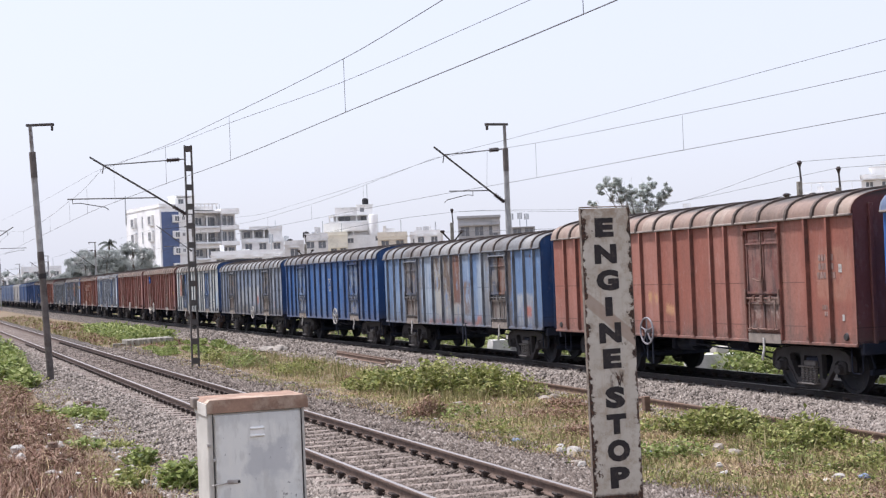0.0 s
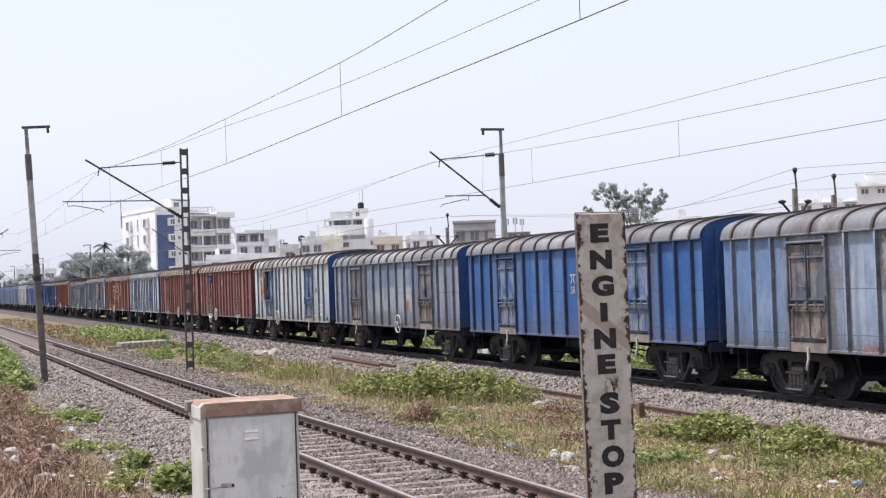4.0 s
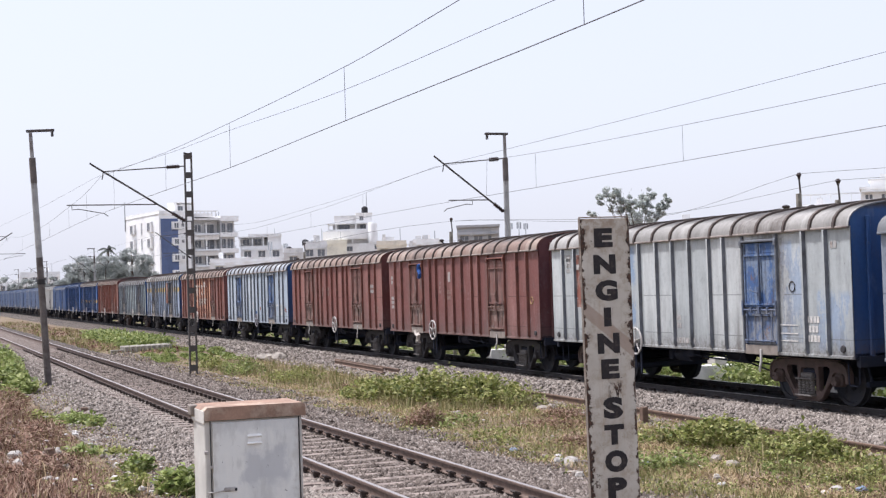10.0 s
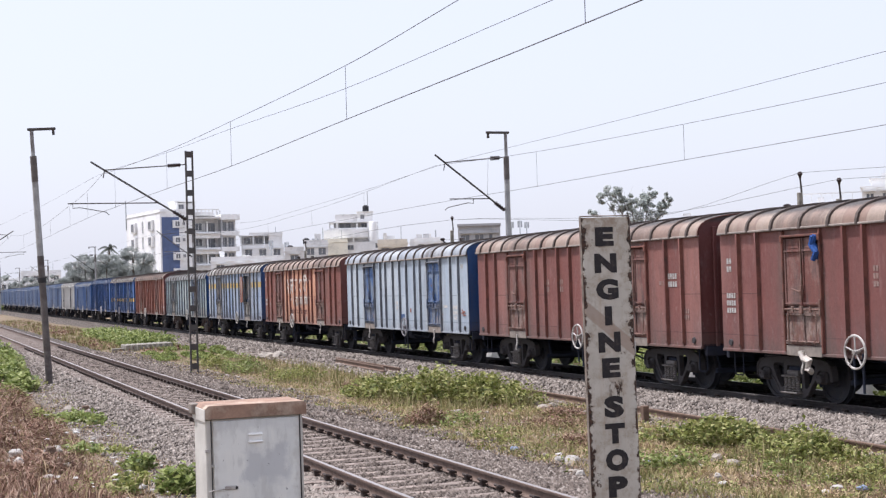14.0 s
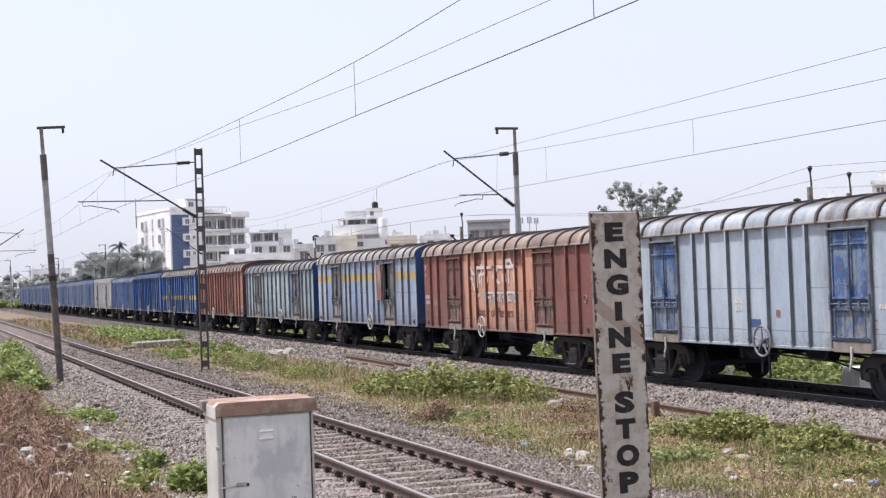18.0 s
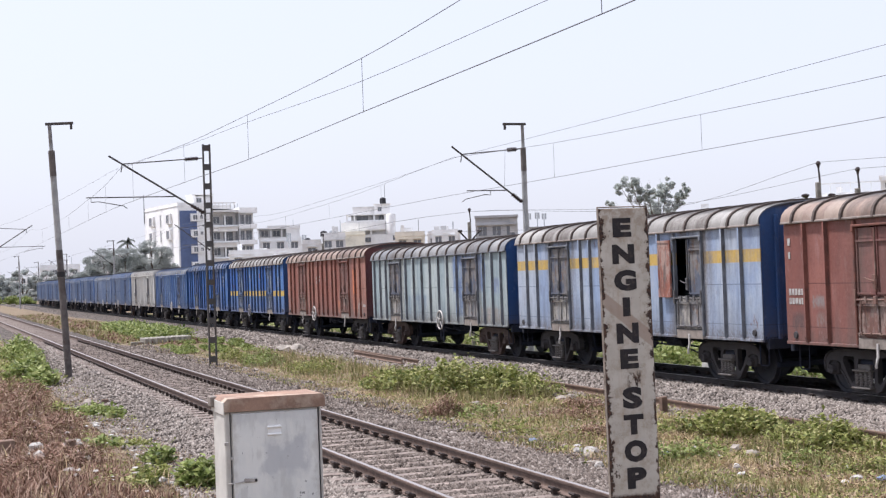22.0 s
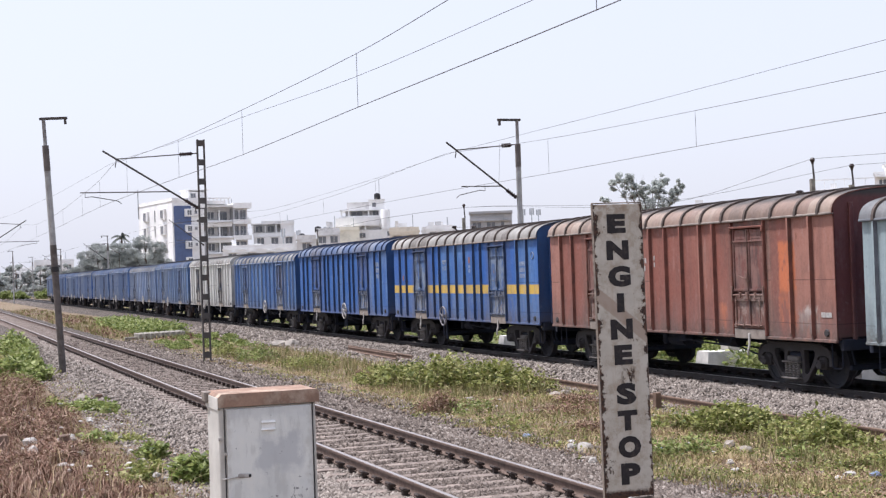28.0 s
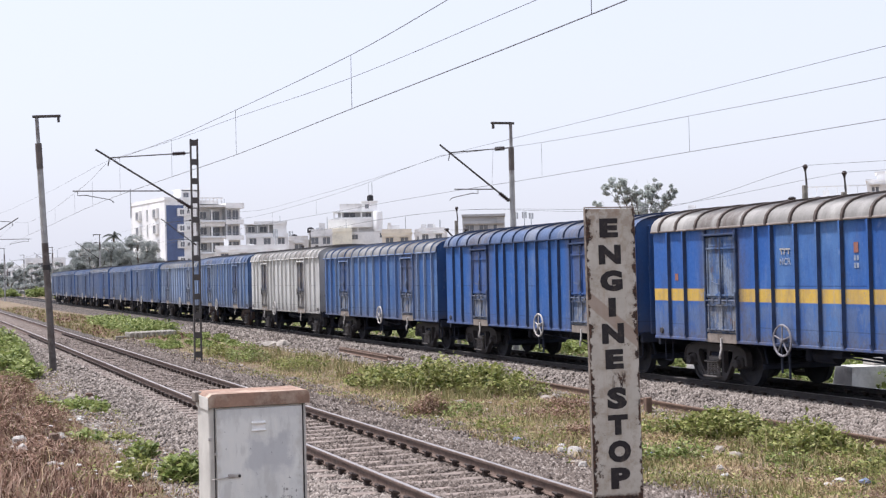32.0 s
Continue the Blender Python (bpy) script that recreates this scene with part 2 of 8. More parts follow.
    low = k.math("MULTIPLY", k.ramp(z, 2.0, 1.05), k.ramp(k.math("ADD", streak, k.math("MULTIPLY", thin, 0.4)), 0.45, 0.85))
    c = k.mix(k.math("MULTIPLY", low, min(0.95, dirt * 1.7)), c, tuple(0.3 * q + 0.075 for q in base))
    foot = k.math("MULTIPLY", k.ramp(z, 1.38, 1.06), k.ramp(fine, 0.35, 0.62))
    c = k.mix(k.math("MULTIPLY", foot, min(0.8, 0.25 + dirt)), c, (0.11, 0.085, 0.07))
    if doors:
        near = k.ramp(k.math("ABSOLUTE", k.math("SUBTRACT", k.math("ABSOLUTE", k.math("ADD", y, k.math("MULTIPLY", wob, 1.2))), doors)), 1.15, 0.66)
        c = k.mix(k.math("MULTIPLY", near, k.ramp(k.math("ADD", streak, k.math("MULTIPLY", fine, 0.3)), 0.45, 0.8, 0, min(0.85, 0.3 + dirt))), c, (0.10, 0.08, 0.068))
    blot = k.noise(3.2, 6, 0.7, k.coords(scale=(1, 1, 0.6), offset=tuple(q - 17 for q in o)))
    c = k.mix(k.ramp(blot, 0.52, 0.68, 0, 0.65 * dirt), c, tuple(0.4 * q + 0.03 for q in base))
    worn = k.noise(3.6, 7, 0.72, k.coords(scale=(1, 1.2, 0.8), offset=tuple(q + 29 for q in o)))
    c = k.mix(k.ramp(worn, 0.60, 0.68, 0, 0.3), c, tuple(min(0.75, 0.6 * q + 0.2) for q in fade))
    spots = k.noise(2.6, 7, 0.72, k.coords(scale=(1, 1, 0.5), offset=tuple(q + 11 for q in o)))
    c = k.mix(k.ramp(spots, 0.70 - 0.24 * rust, 0.76 - 0.2 * rust, 0, 0.85), c, RUST)
    chips = k.noise(16, 4, 0.75, k.coords(scale=(1, 1, 0.7), offset=tuple(q + 53 for q in o)))
    c = k.mix(k.ramp(chips, 0.675, 0.70, 0, 0.5), c, (0.085, 0.05, 0.037))
    top = k.math("MULTIPLY", k.ramp(z, crest - 0.05, crest + 0.05), k.ramp(fine, 0.2, 0.6, 0.75, 1.0))
    c = k.mix(top, c, (0.055, 0.048, 0.045))
    c = k.mix(k.ramp(fine, 0.5, 0.75, 0, 0.14), c, (0.05, 0.045, 0.04))
    k.bump(k.math("ADD", fine, k.math("ADD", k.math("MULTIPLY", big, 2.0), k.math("MULTIPLY", soft, 5.0))), 0.3, 0.012)
    return k.done(c, k.ramp(fine, 0.3, 0.7, 0.45, 0.75), 0.0, 0.35)


def door_paint_worn(name, base, pale, seed, rust=0.4):
    """Doors handled for decades: paint in shreds over pale primer, rust and soot."""
    k = Nodes(name)
    o = (seed * 2.3, seed * 4.1, seed * 3.3)
    a = k.noise(1.7, 7, 0.72, k.coords(scale=(1, 1.4, 0.8), offset=o))
    b = k.noise(3.1, 7, 0.75, k.coords(scale=(1, 1, 0.6), offset=tuple(q + 9 for q in o)))
    d = k.noise(2.2, 6, 0.7, k.coords(scale=(1, 2.5, 0.5), offset=tuple(q + 23 for q in o)))
    f = k.noise(18, 5, 0.75, k.coords(offset=o))
    c = k.mix(k.ramp(a, 0.46, 0.54, 0, 0.9), base, pale)
    c = k.mix(k.ramp(b, 0.66 - 0.25 * rust, 0.72 - 0.25 * rust, 0, 0.8), c, (0.17, 0.095, 0.06))
    c = k.mix(k.ramp(d, 0.48, 0.66, 0, 0.75), c, (0.055, 0.05, 0.05))
    c = k.mix(k.ramp(f, 0.5, 0.7, 0, 0.5), c, (0.06, 0.05, 0.045))
    k.bump(k.math("ADD", f, a), 0.35, 0.012)
    return k.done(c, 0.75, 0.0, 0.3)


def grimed_shaded(name, base):
    """The flanks of stiffeners: old paint under thick black grime, their shade darkened in as well."""
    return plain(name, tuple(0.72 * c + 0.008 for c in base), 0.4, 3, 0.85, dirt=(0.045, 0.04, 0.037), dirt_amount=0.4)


def islands(name, colours, rough=0.75, scale=3.0, through_light=0.0):
    """Loose bits, each in a tone of its own between the colours."""
    k = Nodes(name)
    g = k.t.nodes.new("ShaderNodeNewGeometry")
    r = k.t.nodes.new("ShaderNodeValToRGB")
    k.t.links.new(g.outputs["Random Per Island"], r.inputs[0])
    e = r.color_ramp.elements
    while len(e) < len(colours):
        e.new(0.5)
    for i, c in enumerate(colours):
        e[i].position, e[i].color = i / (len(colours) - 1), (*c, 1)
    patch = k.noise(scale, 4, 0.6, k.coords())
    c = k.mix(k.ramp(patch, 0.3, 0.7, 0, 0.45), r.outputs[0], tuple(q * 0.55 for q in colours[0]))
    k.done(c, rough, 0.0, 0.25)
    if through_light:
        tr = k.node("ShaderNodeBsdfTranslucent")
        k.put(tr.inputs["Color"], c)
        mx = k.node("ShaderNodeMixShader", Fac=through_light)
        k.t.links.new(k.bsdf.outputs[0], mx.inputs[1])
        k.t.links.new(tr.outputs[0], mx.inputs[2])
        k.t.links.new(mx.outputs[0], k.t.nodes["Material Output"].inputs["Surface"])
    return k.mat


def rail_material(name, dark, light):
    k = Nodes(name)
    v = k.coords()
    n = k.noise(9, 5, 0.7, v)
    side = k.mix(k.ramp(n, 0.3, 0.7), dark, light)
    g = k.t.nodes.new("ShaderNodeNewGeometry")
    top = k.math("MULTIPLY", k.ramp(k.axis(v, 2), -0.012, -0.004), k.ramp(k.axis(g.outputs["Normal"], 2), 0.7, 0.9))
    c = k.mix(top, side, (0.40, 0.36, 0.34))
    k.bump(n, 0.3, 0.006)
    return k.done(c, k.ramp(top, 0, 1, 0.75, 0.38), k.ramp(top, 0, 1, 0.0, 0.7))


def ground_material():
    k = Nodes("soil")
    v = k.coords()
    a, b, f = k.noise(0.35, 6, 0.62, v), k.noise(1.7, 6, 0.65, v), k.noise(28, 5, 0.75, v)
    c = k.mix(k.ramp(a, 0.35, 0.65), (0.195, 0.135, 0.098), (0.295, 0.228, 0.165))
    c = k.mix(k.ramp(b, 0.48, 0.62, 0, 0.75), c, (0.12, 0.125, 0.05))
    c = k.mix(k.ramp(f, 0.35, 0.7, 0, 0.5), c, (0.09, 0.07, 0.05))
    k.bump(f, 0.8, 0.05)
    return k.done(c, 0.95, 0, 0.15)


def ballast_material(name, dark, light):
    k = Nodes(name)
    v = k.coords()
    n = k.node("ShaderNodeTexVoronoi", Scale=21.0)
    k.put(n.inputs["Vector"], v)
    f, big = k.noise(40, 4, 0.7, v), k.noise(0.8, 5, 0.6, v)
    c = k.mix(k.ramp(k.axis(n.outputs["Color"], 0), 0.1, 0.9), dark, light)
    c = k.mix(k.ramp(n.outputs["Distance"], 0.35, 0.65, 0, 0.75), c, (0.035, 0.03, 0.027))
    c = k.mix(k.ramp(big, 0.45, 0.7, 0, 0.4), c, (0.14, 0.10, 0.08))
    dust = k.math("MULTIPLY", k.ramp(k.math("ABSOLUTE", k.math("SUBTRACT", k.axis(v, 0), 6.71)), 0.95, 0.7), k.ramp(big, 0.3, 0.6, 0.35, 0.7))
    c = k.mix(dust, c, (0.066, 0.051, 0.042))
    # Dark band along the train's track: oil, with the train's shade painted in.
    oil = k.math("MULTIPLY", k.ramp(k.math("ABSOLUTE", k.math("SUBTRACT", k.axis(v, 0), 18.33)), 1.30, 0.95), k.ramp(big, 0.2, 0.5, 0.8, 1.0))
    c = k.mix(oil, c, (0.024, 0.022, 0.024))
    k.bump(k.math("SUBTRACT", k.math("MULTIPLY", f, 0.3), n.outputs["Distance"]), 1.0, 0.06)
    return k.done(c, 0.92, 0, 0.2)


M_SOIL = ground_material()
M_BALLAST = ballast_material("ballast", (0.085, 0.071, 0.062), (0.27, 0.234, 0.21))
M_STONE = islands("ballast_stone", [(0.10, 0.083, 0.072), (0.225, 0.19, 0.166), (0.29, 0.249, 0.219), (0.41, 0.362, 0.322)], 0.9)
M_STONE_DUSTY = islands("brake_dust_stone", [(0.06, 0.047, 0.040), (0.125, 0.099, 0.084), (0.175, 0.142, 0.122), (0.275, 0.232, 0.205)], 0.9)
M_RAIL = rail_material("rail_steel", (0.075, 0.05, 0.04), (0.175, 0.12, 0.095))
# Sooty far rails, their colour also darkened for the shade under the train.
M_RAIL_SOOTY_SHADED = rail_material("sooty_shaded_rail_steel", (0.022, 0.02, 0.022), (0.055, 0.046, 0.044))
M_OLD_RAIL = plain("rusty_rail", (0.175, 0.115, 0.085), 0.4, 5, 0.85, dirt=(0.08, 0.055, 0.042))
M_SLEEPER = plain("sleeper_concrete", (0.245, 0.198, 0.172), 0.45, 4, 0.9, dirt=(0.10, 0.075, 0.062), dirt_amount=0.6)
# Oily sleepers; the shade under the train is in this dark base too.
M_SLEEPER_OILY_SHADED = plain("oily_shaded_sleeper", (0.032, 0.03, 0.032), 0.4, 4, 0.85, dirt=(0.02, 0.018, 0.018), dirt_amount=0.5)
M_CLIP = plain("clip_steel", (0.055, 0.04, 0.035), 0.3, 20, 0.7)
M_CONCRETE = plain("concrete", (0.44, 0.42, 0.39), 0.2, 2.5, 0.9, dirt=(0.2, 0.18, 0.16), dirt_amount=0.35)
M_OLD_CONCRETE = plain("weathered_concrete", (0.27, 0.25, 0.215), 0.35, 3.0, 0.9, dirt=(0.12, 0.10, 0.08), dirt_amount=0.5)
M_MAST = plain("mast_steel", (0.085, 0.078, 0.075), 0.35, 3, 0.7, 0.1, dirt=(0.09, 0.06, 0.045))
M_POLE = plain("pole_steel", (0.40, 0.395, 0.39), 0.45, 1.6, 0.65, 0.1, dirt=(0.09, 0.072, 0.065), dirt_amount=0.55)
M_POLE_OLD = plain("pole_brown", (0.15, 0.13, 0.122), 0.5, 3.0, 0.75, 0.1, dirt=(0.05, 0.035, 0.03), dirt_amount=0.5)
M_DARK = plain("dark_paint", (0.03, 0.028, 0.03), 0.3, 8, 0.6)
M_INSULATOR = plain("brown_porcelain", (0.045, 0.03, 0.028), 0.2, 8, 0.25)
M_WIRE = plain("copper_wire", (0.16, 0.155, 0.16), 0.2, 3, 0.5, 0.3)
# Blue-black base: grime, plus the bluish shade under the wagons painted in.
M_UNDER = plain("underframe_grime_shade", (0.016, 0.020, 0.036), 0.35, 4, 0.85, dirt=(0.034, 0.034, 0.042))
M_BOGIE = plain("bogie_steel", (0.052, 0.048, 0.050), 0.35, 5, 0.8, dirt=(0.035, 0.028, 0.027), dirt_amount=0.4)
M_BOGIE_RUSTY = plain("rusty_bogie_steel", (0.095, 0.066, 0.058), 0.35, 5, 0.8, dirt=(0.045, 0.032, 0.028), dirt_amount=0.4)
M_SPRING = plain("spring_steel", (0.17, 0.155, 0.145), 0.4, 6, 0.75, dirt=(0.07, 0.05, 0.04), dirt_amount=0.4)
# The navy tint of this steel is bluish under-wagon shade put into its colour.
M_WHEEL = plain("wheel_steel", (0.026, 0.028, 0.036), 0.3, 5, 0.65, 0.3, dirt=(0.055, 0.045, 0.042))
M_HANDWHEEL = plain("handwheel_paint", (0.50, 0.475, 0.45), 0.3, 9, 0.65, dirt=(0.16, 0.13, 0.11), dirt_amount=0.5)
M_HANDWHEEL_DULL = plain("dull_handwheel_paint", (0.235, 0.225, 0.245), 0.3, 9, 0.65, dirt=(0.10, 0.085, 0.085), dirt_amount=0.5)
M_SILL = plain("sill_steel", (0.27, 0.23, 0.20), 0.4, 3.5, 0.85, dirt=(0.13, 0.095, 0.075), dirt_amount=0.5)
M_ROOF_RIB = plain("sooty_roof_ribs", (0.115, 0.09, 0.08), 0.4, 5, 0.85, dirt=(0.055, 0.045, 0.04), dirt_amount=0.5)
M_EAVE = plain("dusty_drip_strip", (0.285, 0.245, 0.22), 0.35, 4, 0.85, dirt=(0.13, 0.10, 0.09), dirt_amount=0.5)

# ---- ground, ballast and tracks ----
NEAR_TRACK, FAR_TRACK = 6.71, 18.33
GAUGE = 0.87  # half the distance between the rail heads' middles


def lumps(x, y, size, seed=0.0):
    return noise.noise(Vector((x / size, y / size, seed)))


def ground_height(x, y):
    z = -0.50 + 0.07 * lumps(x, y, 3.0) + 0.04 * lumps(x, y, 0.9, 4.0)
    if 9.5 < x < 15.5:
        z += 0.05
    if x < 3.6:
        z += 0.10 * min(1.0, (3.6 - x) / 2)
    if x > 40 or y > 140 or y < -40 or x < -20:
        z = -0.55
    return z


def spaced(lo, hi, step, far):
    n = int(round((hi - lo) / step))
    return [lo - f for f in reversed(far)] + [lo + step * i for i in range(n + 1)] + [f + hi for f in far]


def make_ground():
    far = [4, 14, 40, 110, 300, 800, 2000, 4000]
    xs, ys = spaced(-12.0, 38.0, 0.5, far), spaced(8.0, 120.0, 0.8, far)
    vs = [(x, y, ground_height(x, y)) for y in ys for x in xs]
    w = len(xs)
    fs = [(j * w + i, j * w + i + 1, (j + 1) * w + i + 1, (j + 1) * w + i) for j in range(len(ys) - 1) for i in range(w - 1)]
    ob = new("ground", raw_mesh("ground", vs, fs, M_SOIL))
    ob.data.polygons.foreach_set("use_smooth", [True] * len(fs))
    tagged(ob, "bare brown soil beside the railway with thin grass", "ground", kind="structure")


def bed(name, section, label):
    """A ballast bed: a section drawn along y, roughened."""
    ys = [-60, -20, 0, 8] + [10 + 0.5 * i for i in range(180)] + [102 + 4 * i for i in range(20)] + [200, 260, 340, 450, 700, 1200]
    sec = []
    for (x0, z0), (x1, z1) in zip(section[:-1], section[1:]):
        n = max(1, int((x1 - x0) / 0.3))
        sec += [(x0 + (x1 - x0) * i / n, z0 + (z1 - z0) * i / n) for i in range(n)]
    sec.append(section[-1])
    vs = []
    for y in ys:
        for i, (x, z) in enumerate(sec):
            edge = i in (0, len(sec) - 1)
            vs.append((x + (0.35 * lumps(y, x, 2.2, 9.0) if edge or i in (1, len(sec) - 2) else 0), y, z + (0 if edge else 0.035 * lumps(x, y, 0.5, 2.0))))
    w = len(sec)
    fs = [(j * w + i, j * w + i + 1, (j + 1) * w + i + 1, (j + 1) * w + i) for j in range(len(ys) - 1) for i in range(w - 1)]
    ob = new(name, raw_mesh(name, vs, fs, M_BALLAST))
    tagged(ob, label, "ballast", kind="structure")


NEAR_BED = [(3.7, -0.62), (5.1, -0.23), (8.5, -0.23), (10.5, -0.62)]
FAR_BED = [(14.9, -0.62), (16.6, -0.165), (20.0, -0.165), (23.4, -0.66)]


def bed_height(section, x):
    for (x0, z0), (x1, z1) in zip(section[:-1], section[1:]):
        if x0 <= x <= x1:
            return z0 + (z1 - z0) * (x - x0) / (x1 - x0)
    return -0.5


def stones(name, section, y0, y1, count, seed, label, clear=()):
    """Loose stones strewn over a bed, thicker where the bed is near."""
    rng = np.random.default_rng(seed)
    base = np.array([(1, 0, 0), (-1, 0, 0), (0, 1, 0), (0, -1, 0), (0, 0, 1), (0, 0, -1)], float)
    tri = np.array([(0, 2, 4), (2, 1, 4), (1, 3, 4), (3, 0, 4), (2, 0, 5), (1, 2, 5), (3, 1, 5), (0, 3, 5)])
    y = 1 / (1 / y0 - rng.random(count) * (1 / y0 - 1 / y1))
    x = rng.uniform(section[0][0] - 0.25, section[-1][0] + 0.25, count)
    keep = np.ones(count, bool)
    for a, b, first in clear:
        off = np.abs((y - first + 0.3) % 0.6 - 0.3)
        keep &= ~((x > a) & (x < b) & (off < 0.095) & (rng.random(count) > 0.10))
    x, y = x[keep], y[keep]
    z = np.array([max(bed_height(section, a), ground_height(a, b)) + 0.03 * lumps(a, b, 0.5, 2.0) for a, b in zip(x, y)])
    n = len(x)
    size = rng.uniform(0.019, 0.054, (n, 1, 1)) * rng.uniform(0.6, 1.25, (n, 1, 3)) * (1 + np.clip((y[:, None, None] - 30) / 60, 0, 0.8))
    v = base[None] * size * rng.uniform(0.75, 1.2, (n, 6, 1))
    a = rng.uniform(0, 2 * np.pi, n)
    b = rng.uniform(-0.6, 0.6, n)
    ca, sa, cb, sb = np.cos(a)[:, None], np.sin(a)[:, None], np.cos(b)[:, None], np.sin(b)[:, None]
    v = np.stack([v[..., 0] * ca - v[..., 1] * sa, v[..., 0] * sa + v[..., 1] * ca, v[..., 2]], -1)
    v = np.stack([v[..., 0], v[..., 1] * cb - v[..., 2] * sb, v[..., 1] * sb + v[..., 2] * cb], -1)
    v += np.stack([x, y, z + 0.012], -1)[:, None]
    dusty = (np.abs(x - NEAR_TRACK) < 0.80) | ((x > NEAR_TRACK + 0.8) & (x < 10.6) & (rng.random(n) < 0.8))
    for pick, mat in ((~dusty, M_STONE), (dusty, M_STONE_DUSTY)):
        if pick.any():
            f = tri[None] + 6 * np.arange(int(pick.sum()))[:, None, None]
            ob = new(name, raw_mesh(name, v[pick].reshape(-1, 3), f.reshape(-1, 3), mat))
            tagged(ob, label, "gravel", kind="stuff")


RAIL_SECTION = [(-0.075, -0.172), (0.075, -0.172), (0.075, -0.160), (0.018, -0.145), (0.011, -0.13), (0.011, -0.050), (0.034, -0.040), (0.0365, -0.012), (0.030, -0.002),
                (0.012, 0.0), (-0.012, 0.0), (-0.030, -0.002), (-0.0365, -0.012), (-0.034, -0.040), (-0.011, -0.050), (-0.011, -0.13), (-0.018, -0.145), (-0.075, -0.160)]


def rail_build(x):
    b = Build()
    b.sweep([(x + a, z) for a, z in RAIL_SECTION], -120, 900)
    return b


def sleeper_mesh():
    b = Build()
    sec = [(-0.13, -0.40), (0.13, -0.40), (0.105, -0.185), (0.09, -0.178), (-0.09, -0.178), (-0.105, -0.185)]
    n = len(sec)
    ends = (-1.37, -1.33, -0.5, 0.5, 1.33, 1.37)
    vs = [(x, y * (0.93 if abs(x) > 1.36 else 1), z - (0.02 if abs(x) < 0.6 else 0) - (0.012 if abs(x) > 1.36 and z > -0.3 else 0)) for x in ends for y, z in sec]
    fs = [(i * n + k, i * n + (k + 1) % n, (i + 1) * n + (k + 1) % n, (i + 1) * n + k) for i in range(len(ends) - 1) for k in range(n)]
    fs += [tuple(range(n))[::-1], tuple(range((len(ends) - 1) * n, len(ends) * n))]
    return b.add(vs, fs)


def clip_build():
    """A bent spring clip beside the rail foot."""
    b = Build()
    b.path([(0.045, -0.06, -0.135), (0.10, -0.07, -0.11), (0.155, -0.055, -0.09), (0.175, 0.0, -0.085), (0.15, 0.055, -0.095), (0.10, 0.06, -0.11), (0.06, 0.02, -0.13)], 0.02, 6)
    b.box(0.08, 0.15, -0.04, 0.04, -0.178, -0.115, 0.008)
    return b


def railway_track(x, y0, count, piece, label, rail_mat, sleeper_mat):
    """Two rails on concrete sleepers with spring clips. piece: sleepers that are parts of their own."""
    top = thing("railway_track", pose(x, 0, 0), label, "track", kind="structure")
    for s in (-1, 1):
        part("rail", rail_build(s * GAUGE), rail_mat, top, "steel rail with a worn bright head")
    sleepers, clips = sleeper_mesh().mesh("sleeper", sleeper_mat), clip_build().mesh("clip", M_CLIP)
    rest, rest_clips = Build(), Build()
    sv, sf, cv, cf = sleeper_mesh().v, sleeper_mesh().f, clip_build().v, clip_build().f
    places = [(c * GAUGE, a) for c in (-1, 1) for a in (0, 180)]
    for i in range(count):
        y = y0 + 0.6 * i
        m = pose(0, y + random.uniform(-0.02, 0.02), random.uniform(-0.004, 0.004), 0, 0, random.uniform(-0.4, 0.4))
        if i < piece:
            ob = part("sleeper", sleepers, sleeper_mat, top)
            ob.matrix_basis = m
            for cx, a in places:
                part("spring_clip", clips, M_CLIP, top).matrix_basis = m @ pose(cx, 0, 0, 0, 0, a)
        else:
            rest.add(sv, sf, 0, m)
            if i < 110:
                for cx, a in places:
                    rest_clips.add(cv, cf, 0, m @ pose(cx, 0, 0, 0, 0, a))
    tagged(part("far_sleepers", rest, sleeper_mat, top), kind="stuff")
    tagged(part("far_clips", rest_clips, M_CLIP, top), kind="stuff")


# ---- the train ----
LOW = (2, 3, 4, 11, 15, 18, 21)  # the longer, lower wagons
GAP = 0.92


def half_of(k):
    """Half the length of a wagon's body."""
    return 7.05 if k in LOW else 6.68


def place_of(k):
    """The middle of wagon k behind the middle of the leading wagon."""
    return 0.17 + sum(half_of(j) + half_of(j + 1) + GAP for j in range(k))


def train_at(t):
    """Where the leading wagon's middle stands at t: the train slows a little."""
    u = t / 32
    return 14.77 - 193.54 * u + 11.47 * u**2 + 2.30 * u**3


BLUE = (0.027, 0.095, 0.275)
RIBS = (2.22, 1.62, 0.76, 0.0, -0.76, -1.62, -2.22, 5.20, 5.93, -5.20, -5.93)
LOW_RIBS = (2.72, 1.80, 0.90, 0.0, -0.90, -1.80, -2.72, 5.18, 5.92, 6.65, -5.18, -5.92, -6.65)
ROOF_RIBS = (0.0, 0.87, 1.75, 2.65, 3.60, 4.60, 5.50, 6.28)
DOOR_HALF = 0.61


def door_mid(half):
    return half - 3.06


def roof_profile(e, lift=0.0):
    """Half of the roof's curve from the eave to the crest, as x, z."""
    pts = [(1.655, -0.02), (1.65, 0.07), (1.615, 0.17), (1.54, 0.26), (1.42, 0.335), (1.24, 0.395), (0.95, 0.455), (0.5, 0.50), (0.0, 0.515)]
    out = []
    for i, (x, z) in enumerate(pts):
        a, c = pts[max(i - 1, 0)], pts[min(i + 1, len(pts) - 1)]
        n = Vector((c[1] - a[1], a[0] - c[0])).normalized()
        out.append((x + lift * n.x, z + e + lift * n.y))
    return out


